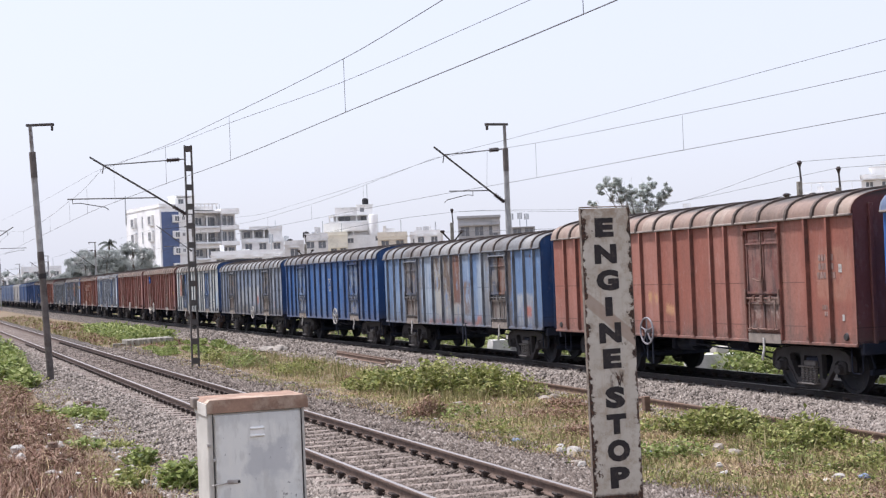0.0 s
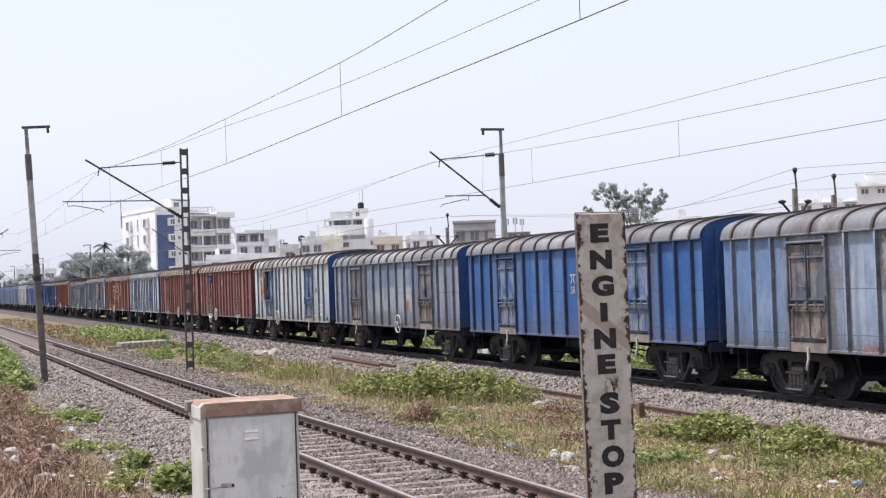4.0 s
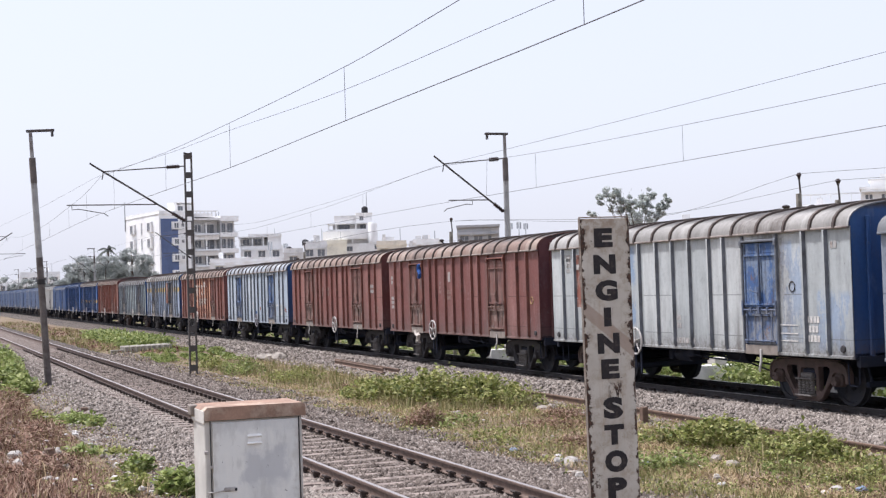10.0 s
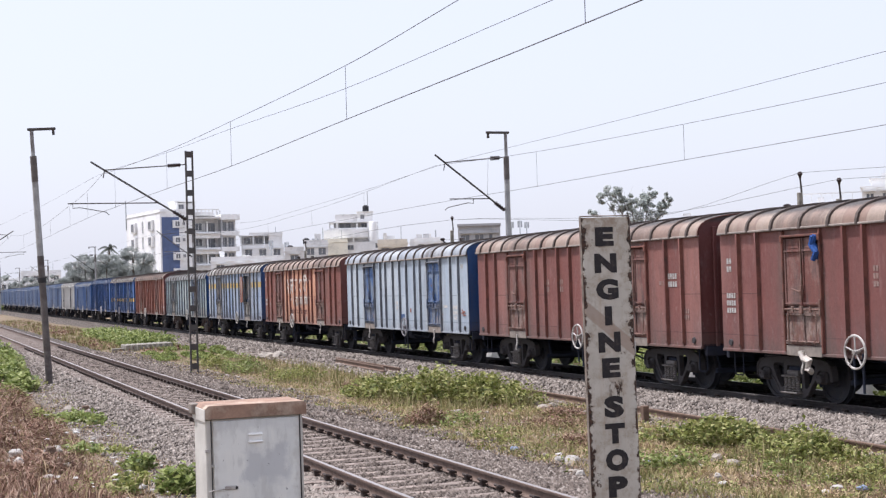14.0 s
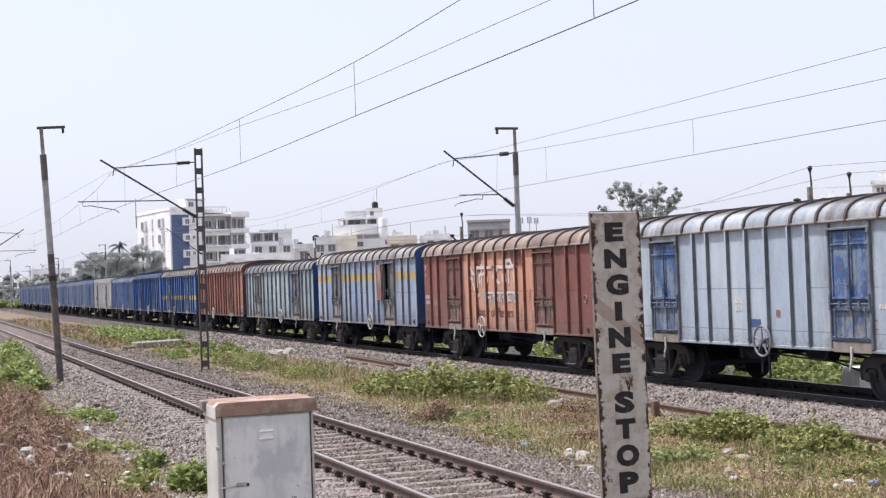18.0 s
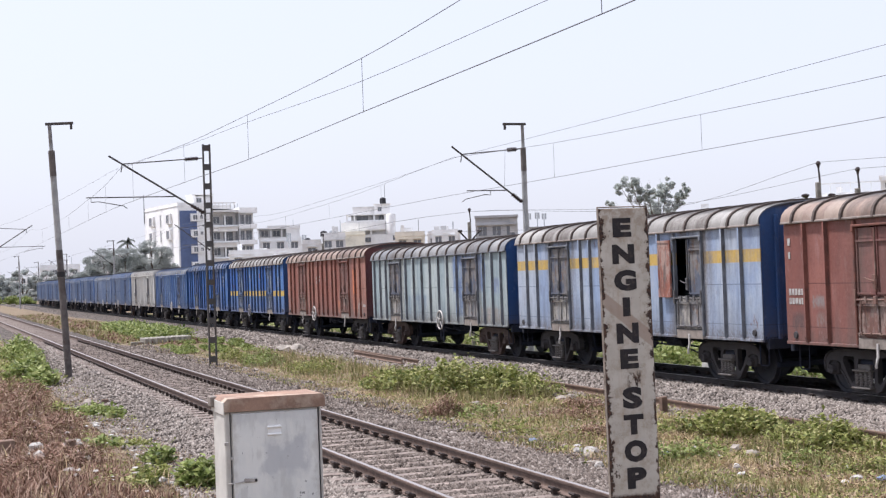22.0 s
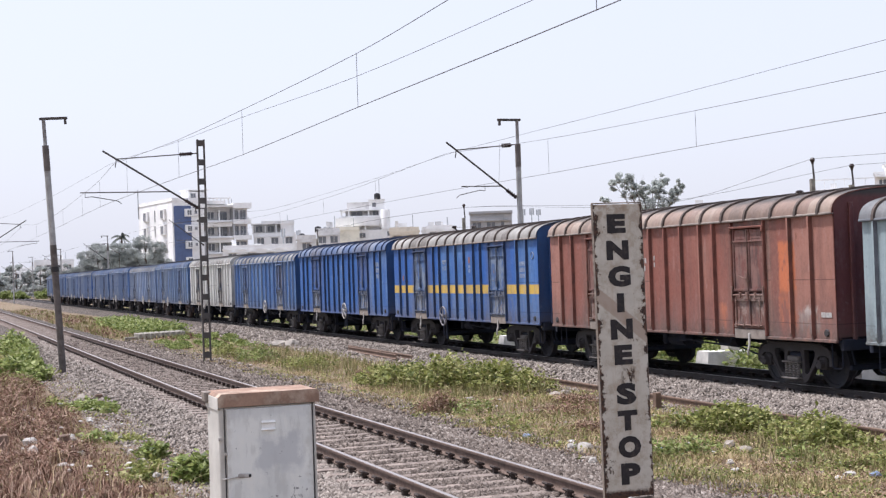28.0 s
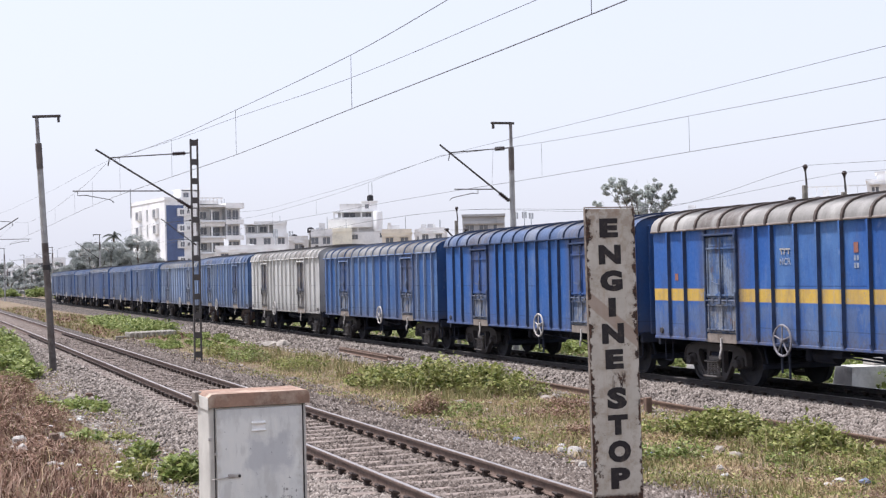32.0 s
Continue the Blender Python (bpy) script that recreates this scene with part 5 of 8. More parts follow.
# ---- buildings behind the railway ----
M_PANE = plain("window_glass", (0.16, 0.17, 0.19), 0.3, 2, 0.2, 0.0, 0.0, spec=0.6)


def plaster(name, base, dirt=0.35):
    return plain(name, base, 0.12, 0.5, 0.9, dirt=tuple(c * 0.45 for c in base), dirt_amount=dirt, bump=0.2)


P_WHITE = plaster("white_plaster", (0.85, 0.85, 0.845), 0.15)
P_OLD = plaster("stained_plaster", (0.70, 0.69, 0.68), 0.4)
P_GREY = plaster("grey_cement", (0.43, 0.435, 0.45), 0.35)
P_VERANDA = plaster("grey_veranda", (0.50, 0.495, 0.495), 0.35)
P_BLUE = plaster("blue_plaster", (0.115, 0.155, 0.285))
P_CREAM = plaster("cream_plaster", (0.82, 0.78, 0.66))
P_OCHRE = plaster("ochre_plaster", (0.74, 0.68, 0.58))
P_TANK = plaster("black_plastic", (0.03, 0.03, 0.034))
P_STEEL = plaster("roof_sheet", (0.36, 0.38, 0.40))


def window(parent, x, y, z, w, h, turn, frame_mat, hood=True):
    """A recessed window in a wall: frame, pane, sill, hood. It faces -y before the turn."""
    m = pose(x, y, z, 0, 0, turn)
    t = 0.07
    b = relief(1, [-w / 2 - t, -w / 2, -0.03, 0.03, w / 2, w / 2 + t], [-h / 2 - t, -h / 2, h / 2, h / 2 + t], lambda a, c: 0.10 if c < -h / 2 else 0.06 if abs(a) > w / 2 or c > h / 2 else 0.04 if abs(a) < 0.03 else None, -0.02)
    b.v = [(p, -q, r) for q, p, r in b.v]
    f = part("window", b, frame_mat, parent)
    f.matrix_basis = m
    if hood:
        part("hood", Build().box(-w / 2 - 0.2, w / 2 + 0.2, -0.5, 0.02, h / 2 + 0.15, h / 2 + 0.24), frame_mat, f)
    part("pane", Build().box(-w / 2, w / 2, -0.015, 0.012, -h / 2, h / 2), M_PANE, f)


def building(name, x, y, yaw, w, d, z1, mat, label, rows=(), cols=0, parapet=True, side_cols=0, z0=-0.6, storey=3.0, sill=1.5, trim=None, win=(1.3, 1.2)):
    """A flat-roofed house; its front faces -y before the turn, the middle of the front at x, y. rows: heights of window rows."""
    top = thing(name, pose(x, y, 0, 0, 0, yaw), label, "building")
    trim = trim or mat
    b = Build()
    b.box(-w / 2, w / 2, 0, d, z0, z1)
    part("wall", b, mat, top)
    if parapet:
        b = Build()
        b.box(-w / 2 - 0.15, w / 2 + 0.15, -0.15, d + 0.15, z1, z1 + 0.18)
        b.box(-w / 2, w / 2, 0.0, 0.15, z1 + 0.18, z1 + 0.8)
        b.box(-w / 2, -w / 2 + 0.15, 0.15, d, z1 + 0.18, z1 + 0.8)
        b.box(w / 2 - 0.15, w / 2, 0.15, d, z1 + 0.18, z1 + 0.8)
        part("roof", b, trim, top)
    if w > 4 and parapet:
        rng = random.Random(int(x * 7 + y))
        for i in range(rng.randint(2, 4)):
            bx, bw, bh = rng.uniform(-w / 2 + 0.8, w / 2 - 1.2), rng.uniform(0.5, 1.3), rng.uniform(0.9, 2.1)
            part("roof_block", Build().box(bx - bw / 2, bx + bw / 2, 1.0 + i * 0.9, 1.7 + i * 0.9, z1 + 0.18, z1 + bh, 0.02), rng.choice([P_WHITE, P_OLD, P_VERANDA]), top)
        part("roof_pole", Build().tube((w * 0.3, 1.2, z1 + 0.18), (w * 0.3, 1.2, z1 + rng.uniform(2.0, 3.2)), 0.06, n=6), P_STEEL, top)
    for z in rows:
        for i in range(cols):
            window(top, -w / 2 + w * (i + 0.5) / cols, 0, z, win[0], win[1], 0, trim)
        for i in range(side_cols):
            window(top, -w / 2, d * (i + 0.5) / side_cols, z, win[0], win[1], -90, trim)
    return top


def balcony(parent, x0, x1, y, z, depth, mat, rail=1.0):
    b = Build()
    b.box(x0, x1, y - depth, y, z - 0.15, z)
    b.box(x0, x1, y - depth, y - depth + 0.12, z, z + rail)
    b.box(x0, x0 + 0.12, y - depth + 0.12, y, z, z + rail)
    b.box(x1 - 0.12, x1, y - depth + 0.12, y, z, z + rail)
    part("balcony", b, mat, parent)


def roof_tank(x, y, z, r, h, mat=None, label="black plastic water tank on a roof"):
    b = Build()
    b.lathe([(0, r), (h * 0.2, r * 1.04), (h * 0.4, r), (h * 0.6, r * 1.04), (h * 0.8, r), (h * 0.92, r * 0.6), (h, r * 0.25)], "z", 14)
    solid("water_tank", b, mat or P_TANK, label, "water tank", "roof tanks", smooth=True, m=pose(x, y, z))


def rounded_slab(x0, x1, y0, y1, z0, z1, r):
    """A slab seen from above with one rounded front corner."""
    pts = [(x0, y1), (x0, y0)] + [(x1 - r + r * math.sin(radians(a)), y0 + r - r * math.cos(radians(a))) for a in range(0, 91, 15)] + [(x1, y1)]
    n = len(pts)
    b = Build()
    b.add([(x, y, z) for z in (z0, z1) for x, y in pts], [tuple(range(n)), tuple(range(n, 2 * n))] + [(i, (i + 1) % n, n + (i + 1) % n, n + i) for i in range(n)])
    return b


def apartment_block():
    """Six storeys: a plain side, a blue band with white bays, recessed balconies, a rounded corner."""
    top = thing("apartment_block", pose(44.6, 266.3, 0, 0, 0, 8.0), "white six-storey apartment block with a blue band and balconies", "building")
    part("wall", Build().box(-0.6, 6.2, 0, 22, -0.6, 17.3), P_WHITE, top)
    part("wall", Build().box(6.2, 10.95, 1.5, 22, -0.6, 16.4), P_OLD, top)
    part("wall", Build().box(10.95, 14.6, 1.3, 22, -0.6, 16.0), P_OLD, top)
    part("roof", Build().box(-0.7, 6.3, -0.12, 22.1, 17.3, 17.45).box(-0.6, 6.2, 0, 0.15, 17.45, 17.9).box(-0.6, -0.45, 0.15, 22, 17.45, 18.0), P_WHITE, top, "flat roof with a parapet")
    part("blue_band", Build().box(-0.3, 3.0, -0.12, 0.0, -0.4, 16.4), P_BLUE, top, "dark blue painted band")
    for fl in range(6):
        z = 0.1 + 3.0 * fl
        part("window_bay", Build().box(1.7, 3.2, -0.7, -0.12, z - 0.72, z + 0.72).box(3.2, 4.9, -0.14, 0.0, z - 0.72, z + 0.72), P_WHITE, top, "white box bay")
        window(top, 2.5, -0.71, z, 0.8, 0.9, 0, P_WHITE, False)
        window(top, 3.9, -0.15, z + 0.05, 0.45, 0.55, 0, P_OLD, False)
        # the side: slot windows and shallow bays
        window(top, -0.6, 11.0, z - 0.1, 0.8, 2.2, -90, P_WHITE, False)
        for q, w in ((5.0, 2.6), (16.2, 2.8)):
            part("window_bay", Build().box(-1.1, -0.6, q - w / 2, q + w / 2, z - 1.0, z + 1.0), P_WHITE, top, "white box bay")
            window(top, -1.11, q, z, 1.5, 1.4, -90, P_VERANDA, False)
        if fl:
            f = 3.0 * fl - 2.4
            b = Build()
            b.box(6.2, 10.95, -0.35, 1.5, f - 0.2, f + 0.1)
            b.box(6.2, 10.95, -0.35, -0.2, f + 0.1, f + 1.0)
            b.box(10.8, 10.95, -0.2, 1.5, f + 0.1, f + 1.0)
            part("balcony", b, P_WHITE, top)
            b = Build()
            b.box(6.2, 11.05, -0.9, 0.6, f + 3.55, f + 3.72) if fl < 5 else b.box(6.2, 11.05, -0.9, 1.5, f + 3.45, f + 3.8)
            part("sunshade", b, P_OLD, top, "jutting sunshade slab")
            window(top, 7.3, 1.49, f + 2.0, 1.3, 1.3, 0, P_WHITE, False)
            window(top, 9.6, 1.49, f + 1.7, 1.8, 2.0, 0, P_VERANDA, False)
            part("pillar", Build().box(8.35, 8.6, -0.2, 0.05, f + 1.0, f + 2.95), P_WHITE, top)
            part("balcony", rounded_slab(11.1, 15.0, -0.5, 1.3, f + 0.25, f + 1.1, 0.9), P_WHITE, top, "rounded balcony front")
            for x, w in ((12.35, 0.8), (13.7, 1.1)):
                window(top, x, 1.29, f + 1.7, w, 2.4, 0, P_VERANDA, False)
            part("pillar", Build().box(11.1, 11.45, -0.45, 1.3, f + 1.1, f + 3.25), P_GREY, top)
            for i in range(5):
                part("rail_bar", Build().box(11.7 + 0.6 * i, 11.75 + 0.6 * i, -0.44, -0.40, f + 1.1, f + 1.45), P_STEEL, top)
            part("rail_bar", Build().box(11.5, 14.3, -0.45, -0.39, f + 1.45, f + 1.51), P_STEEL, top)
    part("roof", rounded_slab(11.1, 15.1, -0.6, 22.0, 15.85, 16.85, 0.9), P_WHITE, top, "white fascia with a rounded corner")
    part("stair_head", Build().box(3.1, 3.5, 2.0, 6.0, 17.45, 19.4).box(6.6, 7.0, 2.0, 6.0, 17.45, 19.4).box(3.5, 6.6, 2.6, 6.0, 17.45, 19.2).box(2.9, 7.2, 1.8, 6.2, 19.4, 19.55), P_WHITE, top)
    window(top, 4.4, 2.59, 18.4, 0.9, 0.9, 0, P_VERANDA, False)
    part("roof_room", Build().box(6.2, 10.9, 3.0, 8.0, 16.8, 17.5), P_OLD, top)
    for i in range(6):
        part("pergola_post", Build().box(7.0 + 0.75 * i, 7.15 + 0.75 * i, 1.0, 1.15, 16.75, 17.75), P_OLD, top)
    part("pergola_beam", Build().box(6.7, 11.2, 0.9, 1.25, 17.75, 17.95), P_OLD, top)
    part("mast_pipe", Build().tube((-0.7, 21.8, 15), (-0.7, 21.8, 20.8), 0.10), P_STEEL, top)
    for x, h in ((12.0, 17.6), (12.5, 17.9)):
        part("mast_pipe", Build().tube((x, 4, 16.8), (x, 4, h), 0.07), P_STEEL, top)


def stepped_house():
    """A house of stepped terraces with a tank on the top and a round stair tower."""
    top = thing("terraced_house", pose(98.6, 314.8, 0, 0, 0, -17.4), "white terraced house with stepped floors and open verandas", "building")
    part("wall", Build().box(-9, 8.5, 0.6, 12, -0.6, 12.6), P_WHITE, top)
    part("wall", Build().box(-8.4, 1.6, 2.0, 11, 12.6, 15.7), P_OLD, top)
    part("parapet", Build().box(-9.1, 1.0, 0.0, 0.2, 13.7, 15.5).box(-9.1, -8.9, 0.2, 9, 13.7, 15.5).box(-9.1, 1.0, 0.2, 9, 13.55, 13.75), P_WHITE, top, "deep white terrace parapet")
    for x in (-9.0, -5.6, -2.4):
        part("pillar", Build().box(x, x + 0.3, 0.1, 0.4, 12.6, 13.6), P_WHITE, top)
    part("wall", Build().box(-6.8, 2.2, 3.4, 10, 15.5, 17.3), P_VERANDA, top, "shaded veranda wall")
    for x in (-7.9, -6.2, -1.6, 0.9):
        part("pillar", Build().box(x, x + 0.35, 1.6, 2.0, 15.6, 17.3), P_WHITE, top)
    part("rail", Build().box(-7.9, 1.2, 1.55, 1.65, 15.6, 16.0), P_WHITE, top)
    part("roof", Build().box(-8.0, 2.6, 1.3, 10.2, 17.2, 17.42), P_WHITE, top)
    part("wall", Build().box(-6.4, -1.3, 2.6, 9, 17.4, 19.2), P_OLD, top, "weathered roof room")
    part("wall", Build().box(-1.3, 2.3, 2.4, 9, 17.4, 19.6), P_WHITE, top, "white roof room")
    part("roof", Build().box(-1.5, 2.5, 2.2, 9.2, 19.6, 19.75), P_WHITE, top)
    for x, y, z, w, h in ((-4.2, 3.39, 16.5, 2.6, 1.2), (0.3, 3.39, 16.4, 1.4, 1.2), (-0.1, 2.39, 18.5, 0.8, 0.9), (-6.6, 1.99, 14.9, 1.4, 1.0), (3.4, 0.59, 11.7, 1.2, 1.0), (6.4, 0.59, 11.6, 1.0, 0.9), (-3.0, 0.59, 11.4, 1.3, 1.0), (-6.0, 0.59, 11.4, 1.3, 1.0)):
        window(top, x, y, z, w, h, 0, P_VERANDA, False)
    part("tower", Build().lathe([(12.6, 1.15), (17.0, 1.15), (17.3, 1.0)], "z", 16, pose_=pose(2.4, 1.6, 0)), P_WHITE, top, "rounded stair tower", smooth=True)
    part("parapet", Build().box(1.6, 8.6, 0.5, 0.65, 12.6, 13.1), P_WHITE, top)
    part("roof_room", Build().box(4.6, 7.4, 3.0, 7, 12.6, 14.0), P_OLD, top)
    part("mast_pipe", Build().tube((1.2, 5.0, 21.2), (1.2, 5.0, 24.4), 0.07), P_STEEL, top)
    roof_tank(100.35, 318.0, 19.75, 0.72, 1.55)
    building("house", 90.6, 312.0, -16.3, 6.4, 8, 12.5, P_CREAM, "cream two-tone house with plain windows", (9.0, 6.0), 3)
    building("house", 112, 309.0, -18.0, 7.5, 8, 12.0, P_OLD, "weathered house beside the terraced one", (10.5,), 3)


def town():
    apartment_block()
    stepped_house()
    h = building("house", 64.8, 272.5, -13.0, 8.2, 9, 11.2, P_WHITE, "white house with a roof veranda", (9.6, 6.4), 3, parapet=False)
    part("roof_room", Build().box(1.2, 3.8, 0.2, 8, 11.2, 13.2), P_WHITE, h)
    part("roof_room", Build().box(-4.3, 1.2, 2.4, 8, 11.2, 12.8), P_VERANDA, h, "shaded roof veranda")
    part("roof", Build().box(-4.5, 3.9, 0.0, 8.2, 12.85, 13.05).box(-2.5, 3.9, 0.0, 0.2, 13.05, 13.5), P_WHITE, h)
    for x in (-4.3, -1.9, 0.2):
        part("pillar", Build().box(x, x + 0.25, 0.3, 0.55, 11.2, 12.85), P_WHITE, h)
    for x in (-3.0, -0.7):
        window(h, x, 2.39, 12.0, 1.3, 1.1, 0, P_OLD, False)
    part("mast_pipe", Build().tube((2.6, 2, 13.0), (2.6, 2, 14.6), 0.06), P_STEEL, h)
    building("house", 56.2, 240.0, -12.0, 16, 8, 7.4, P_WHITE, "long low white house", (6.2,), 5)
    building("house", 69.5, 250.6, -15.4, 4.2, 7, 10.3, P_OLD, "stained unfinished house with tanks", (9.0,), 2)
    building("house", 60.6, 232.3, -14.6, 3.2, 6, 8.6, P_OLD, "small stained house with a roof tank", (7.4,), 1)
    building("house", 79.6, 237.2, -18.5, 5.2, 7, 9.7, P_OCHRE, "pale ochre house with a flat roof", (8.4,), 2)
    building("house", 102.5, 282.2, -19.8, 5.6, 7, 11.4, P_WHITE, "small white distant house", (10.2,), 2)
    g = building("house", 71.3, 176.1, -22.0, 5.6, 6, 10.05, P_GREY, "bare grey cement house with dark openings", (8.3,), 3, parapet=False, win=(1.1, 1.2))
    part("roof_slab", Build().box(-2.9, 2.9, -0.4, 6.2, 10.05, 10.35), P_GREY, g)
    part("wall_band", Build().box(-2.82, 1.6, -0.12, 0.0, 8.95, 9.45), P_VERANDA, g, "paler cement band")
    part("wall_band", Build().box(1.75, 2.78, -0.06, 0.0, 8.0, 9.9), P_VERANDA, g, "paler cement wall")
    building("house", 92.8, 210.4, -23.9, 3.8, 6, 9.9, P_GREY, "small grey house with roof rods", (9.0,), 2, parapet=False)
    r = building("house", 101.9, 172.2, -30.5, 3.3, 5, 9.4, P_WHITE, "white roof room above the trees", (8.6,), 1)
    part("tower", Build().box(-1.6, -0.5, 1, 2.4, 9.4, 11.2), P_WHITE, r)
    w = building("house", 70.4, 97.2, -35.8, 5.2, 7, 8.2, P_WHITE, "white house with a roof railing", (7.3,), 3, parapet=False, win=(0.8, 0.7))
    b = Build()
    for i in range(7):
        b.box(-2.5 + 0.8 * i, -2.44 + 0.8 * i, 0.3, 0.36, 8.2, 8.9)
    b.box(-2.5, 2.5, 0.3, 0.42, 8.9, 9.02)
    part("railing", b, P_WHITE, w)
    part("roof_room", Build().box(-1.2, -0.7, 1.2, 1.8, 8.2, 8.7), P_OLD, w)
    v = building("house", 68.2, 86.7, -37.8, 4.6, 7, 8.7, P_WHITE, "white house with small windows above the train", (8.1,), 4, parapet=False, win=(0.5, 0.35))
    part("roof", Build().box(-2.4, 2.4, -0.15, 7.1, 8.7, 8.85), P_WHITE, v)
    part("roof_room", Build().box(-1.6, 2.2, 0.8, 5, 8.85, 9.35), P_WHITE, v)
    part("roof", Build().box(-1.75, 2.3, 0.6, 5.1, 9.35, 9.45), P_OLD, v)
    part("roof_room", Build().box(-0.9, 2.0, 1.4, 4, 9.45, 9.85), P_WHITE, v)
    building("house", 35.3, 418.5, -4.8, 11, 9, 8.8, P_WHITE, "hazy white house far down the line", (7.4,), 4)
    for hx, hy, hw, hz in ((4, 420, 9, 5.0), (12, 430, 8, 5.8), (20.5, 425, 9, 5.4), (28, 428, 7, 6.8), (-6, 440, 9, 5.4)):
        building("house", hx, hy, -2.0, hw, 8, hz, P_WHITE, "hazy pale house far down the line", (hz - 1.5,), 3)
    building("house", 46.6, 398.0, -5.7, 9, 9, 10.6, P_OLD, "hazy pale house far down the line", (9.2,), 4)
    roof_tank(68.4, 253.4, 10.48, 0.6, 1.1)
    roof_tank(69.8, 252.5, 10.48, 0.6, 1.1, P_STEEL, "grey water tank on a roof")
    roof_tank(60.6, 235, 8.78, 0.5, 1.0)
    for x, y, z, h in ((59.4, 243.5, 7.58, 3.4), (61.9, 242.5, 7.58, 3.0), (93.2, 212.5, 9.9, 2.4), (94.4, 212.5, 9.9, 2.2), (91.9, 213, 9.9, 2.3)):
        b = Build()
        b.tube((0, 0, 0), (0, 0, h), 0.07, n=6)
        for s in (-0.28, 0.28):
            b.box(s - 0.1, s + 0.1, -0.08, 0.08, h * 0.55, h * 0.98)
        solid("cell_mast", b, P_STEEL, "thin mast with panel aerials on a roof", "aerial mast", "roof aerials", m=pose(x, y, z))

# ---- plants ----
M_WEED = islands("weed_leaf", [(0.065, 0.09, 0.023), (0.225, 0.25, 0.068), (0.35, 0.36, 0.115), (0.48, 0.45, 0.21)], 0.6, 2.0, 0.3)
M_LUSH = islands("lush_leaf", [(0.075, 0.11, 0.03), (0.22, 0.275, 0.075), (0.33, 0.38, 0.125), (0.47, 0.49, 0.23)], 0.55, 2.0, 0.3)
M_HEDGE = islands("hedge_leaf", [(0.12, 0.15, 0.04), (0.29, 0.35, 0.095), (0.42, 0.46, 0.16), (0.54, 0.54, 0.27)], 0.55, 2.0, 0.35)
M_GRASS = islands("grass_blade", [(0.125, 0.135, 0.045), (0.235, 0.225, 0.09), (0.34, 0.29, 0.145), (0.40, 0.32, 0.185)], 0.8, 0.7, 0.2)
M_STRAW = islands("straw_blade", [(0.285, 0.21, 0.12), (0.43, 0.325, 0.19), (0.54, 0.425, 0.27), (0.38, 0.315, 0.145)], 0.85, 0.7, 0.15)
M_DRY = islands("dry_brush", [(0.08, 0.043, 0.031), (0.23, 0.128, 0.09), (0.335, 0.21, 0.153), (0.47, 0.355, 0.27)], 0.9, 1.5)
M_LITTER = islands("leaf_litter", [(0.13, 0.075, 0.052), (0.215, 0.132, 0.088), (0.29, 0.19, 0.13), (0.37, 0.28, 0.195)], 0.9, 1.2)
# Far crowns: distance haze is put into this pale leaf colour.
M_TREE = islands("hazed_tree_leaf", [(0.40, 0.43, 0.41), (0.42, 0.445, 0.43), (0.44, 0.46, 0.445)], 1.0, 0.1, 0.6)
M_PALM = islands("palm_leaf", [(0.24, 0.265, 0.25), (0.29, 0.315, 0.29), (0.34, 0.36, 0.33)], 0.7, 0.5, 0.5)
# Gum leaves are paled in the same way, with the haze in their colour.
M_GUM = islands("hazed_gum_leaf", [(0.55, 0.58, 0.56), (0.59, 0.62, 0.60), (0.63, 0.66, 0.63)], 0.9, 0.6, 0.85)
M_BARK = plain("bark", (0.16, 0.12, 0.095), 0.3, 3, 0.9)
M_STALK = plain("stalk", (0.34, 0.28, 0.15), 0.4, 8, 0.85)


def leaf_cloud(rng, centre, size, n, leaf, shell=0.6, up=0.3):
    """Folded leaves in an uneven clump: vertices (n, 4, 3)."""
    d = rng.normal(size=(n, 3))
    d /= np.linalg.norm(d, axis=1)[:, None]
    r = rng.random(n) ** (1 / 3) * (1 - shell) + shell * rng.random(n) ** 0.3
    p = d * r[:, None] * np.array(size)[None]
    bulge = np.array([0.72 + 0.5 * noise.noise(Vector((a * 1.7 + centre[0], b * 1.7 + centre[1], c * 1.7))) for a, b, c in d])
    p *= np.clip(bulge, 0.35, 1.3)[:, None]
    p += np.array(centre)
    a = rng.normal(size=(n, 3))
    a[:, 2] = a[:, 2] * 0.5 + up
    a /= np.linalg.norm(a, axis=1)[:, None]
    s = np.cross(a, rng.normal(size=(n, 3)))
    s /= np.linalg.norm(s, axis=1)[:, None]
    ll = (leaf * rng.uniform(0.6, 1.3, n))[:, None]
    w = ll * rng.uniform(0.28, 0.45, n)[:, None]
    fold = np.cross(a, s) * w * 0.4
    return np.stack([p - a * ll * 0.5, p + s * w + fold, p + a * ll * 0.5, p - s * w + fold], 1)


def leaf_mesh(name, quads, mat):
    v = quads.reshape(-1, 3)
    i = 4 * np.arange(len(quads))[:, None]
    f = np.concatenate([i + np.array([[0, 1, 2]]), i + np.array([[0, 2, 3]])], 1).reshape(-1, 3)
    return raw_mesh(name, v, f, mat)


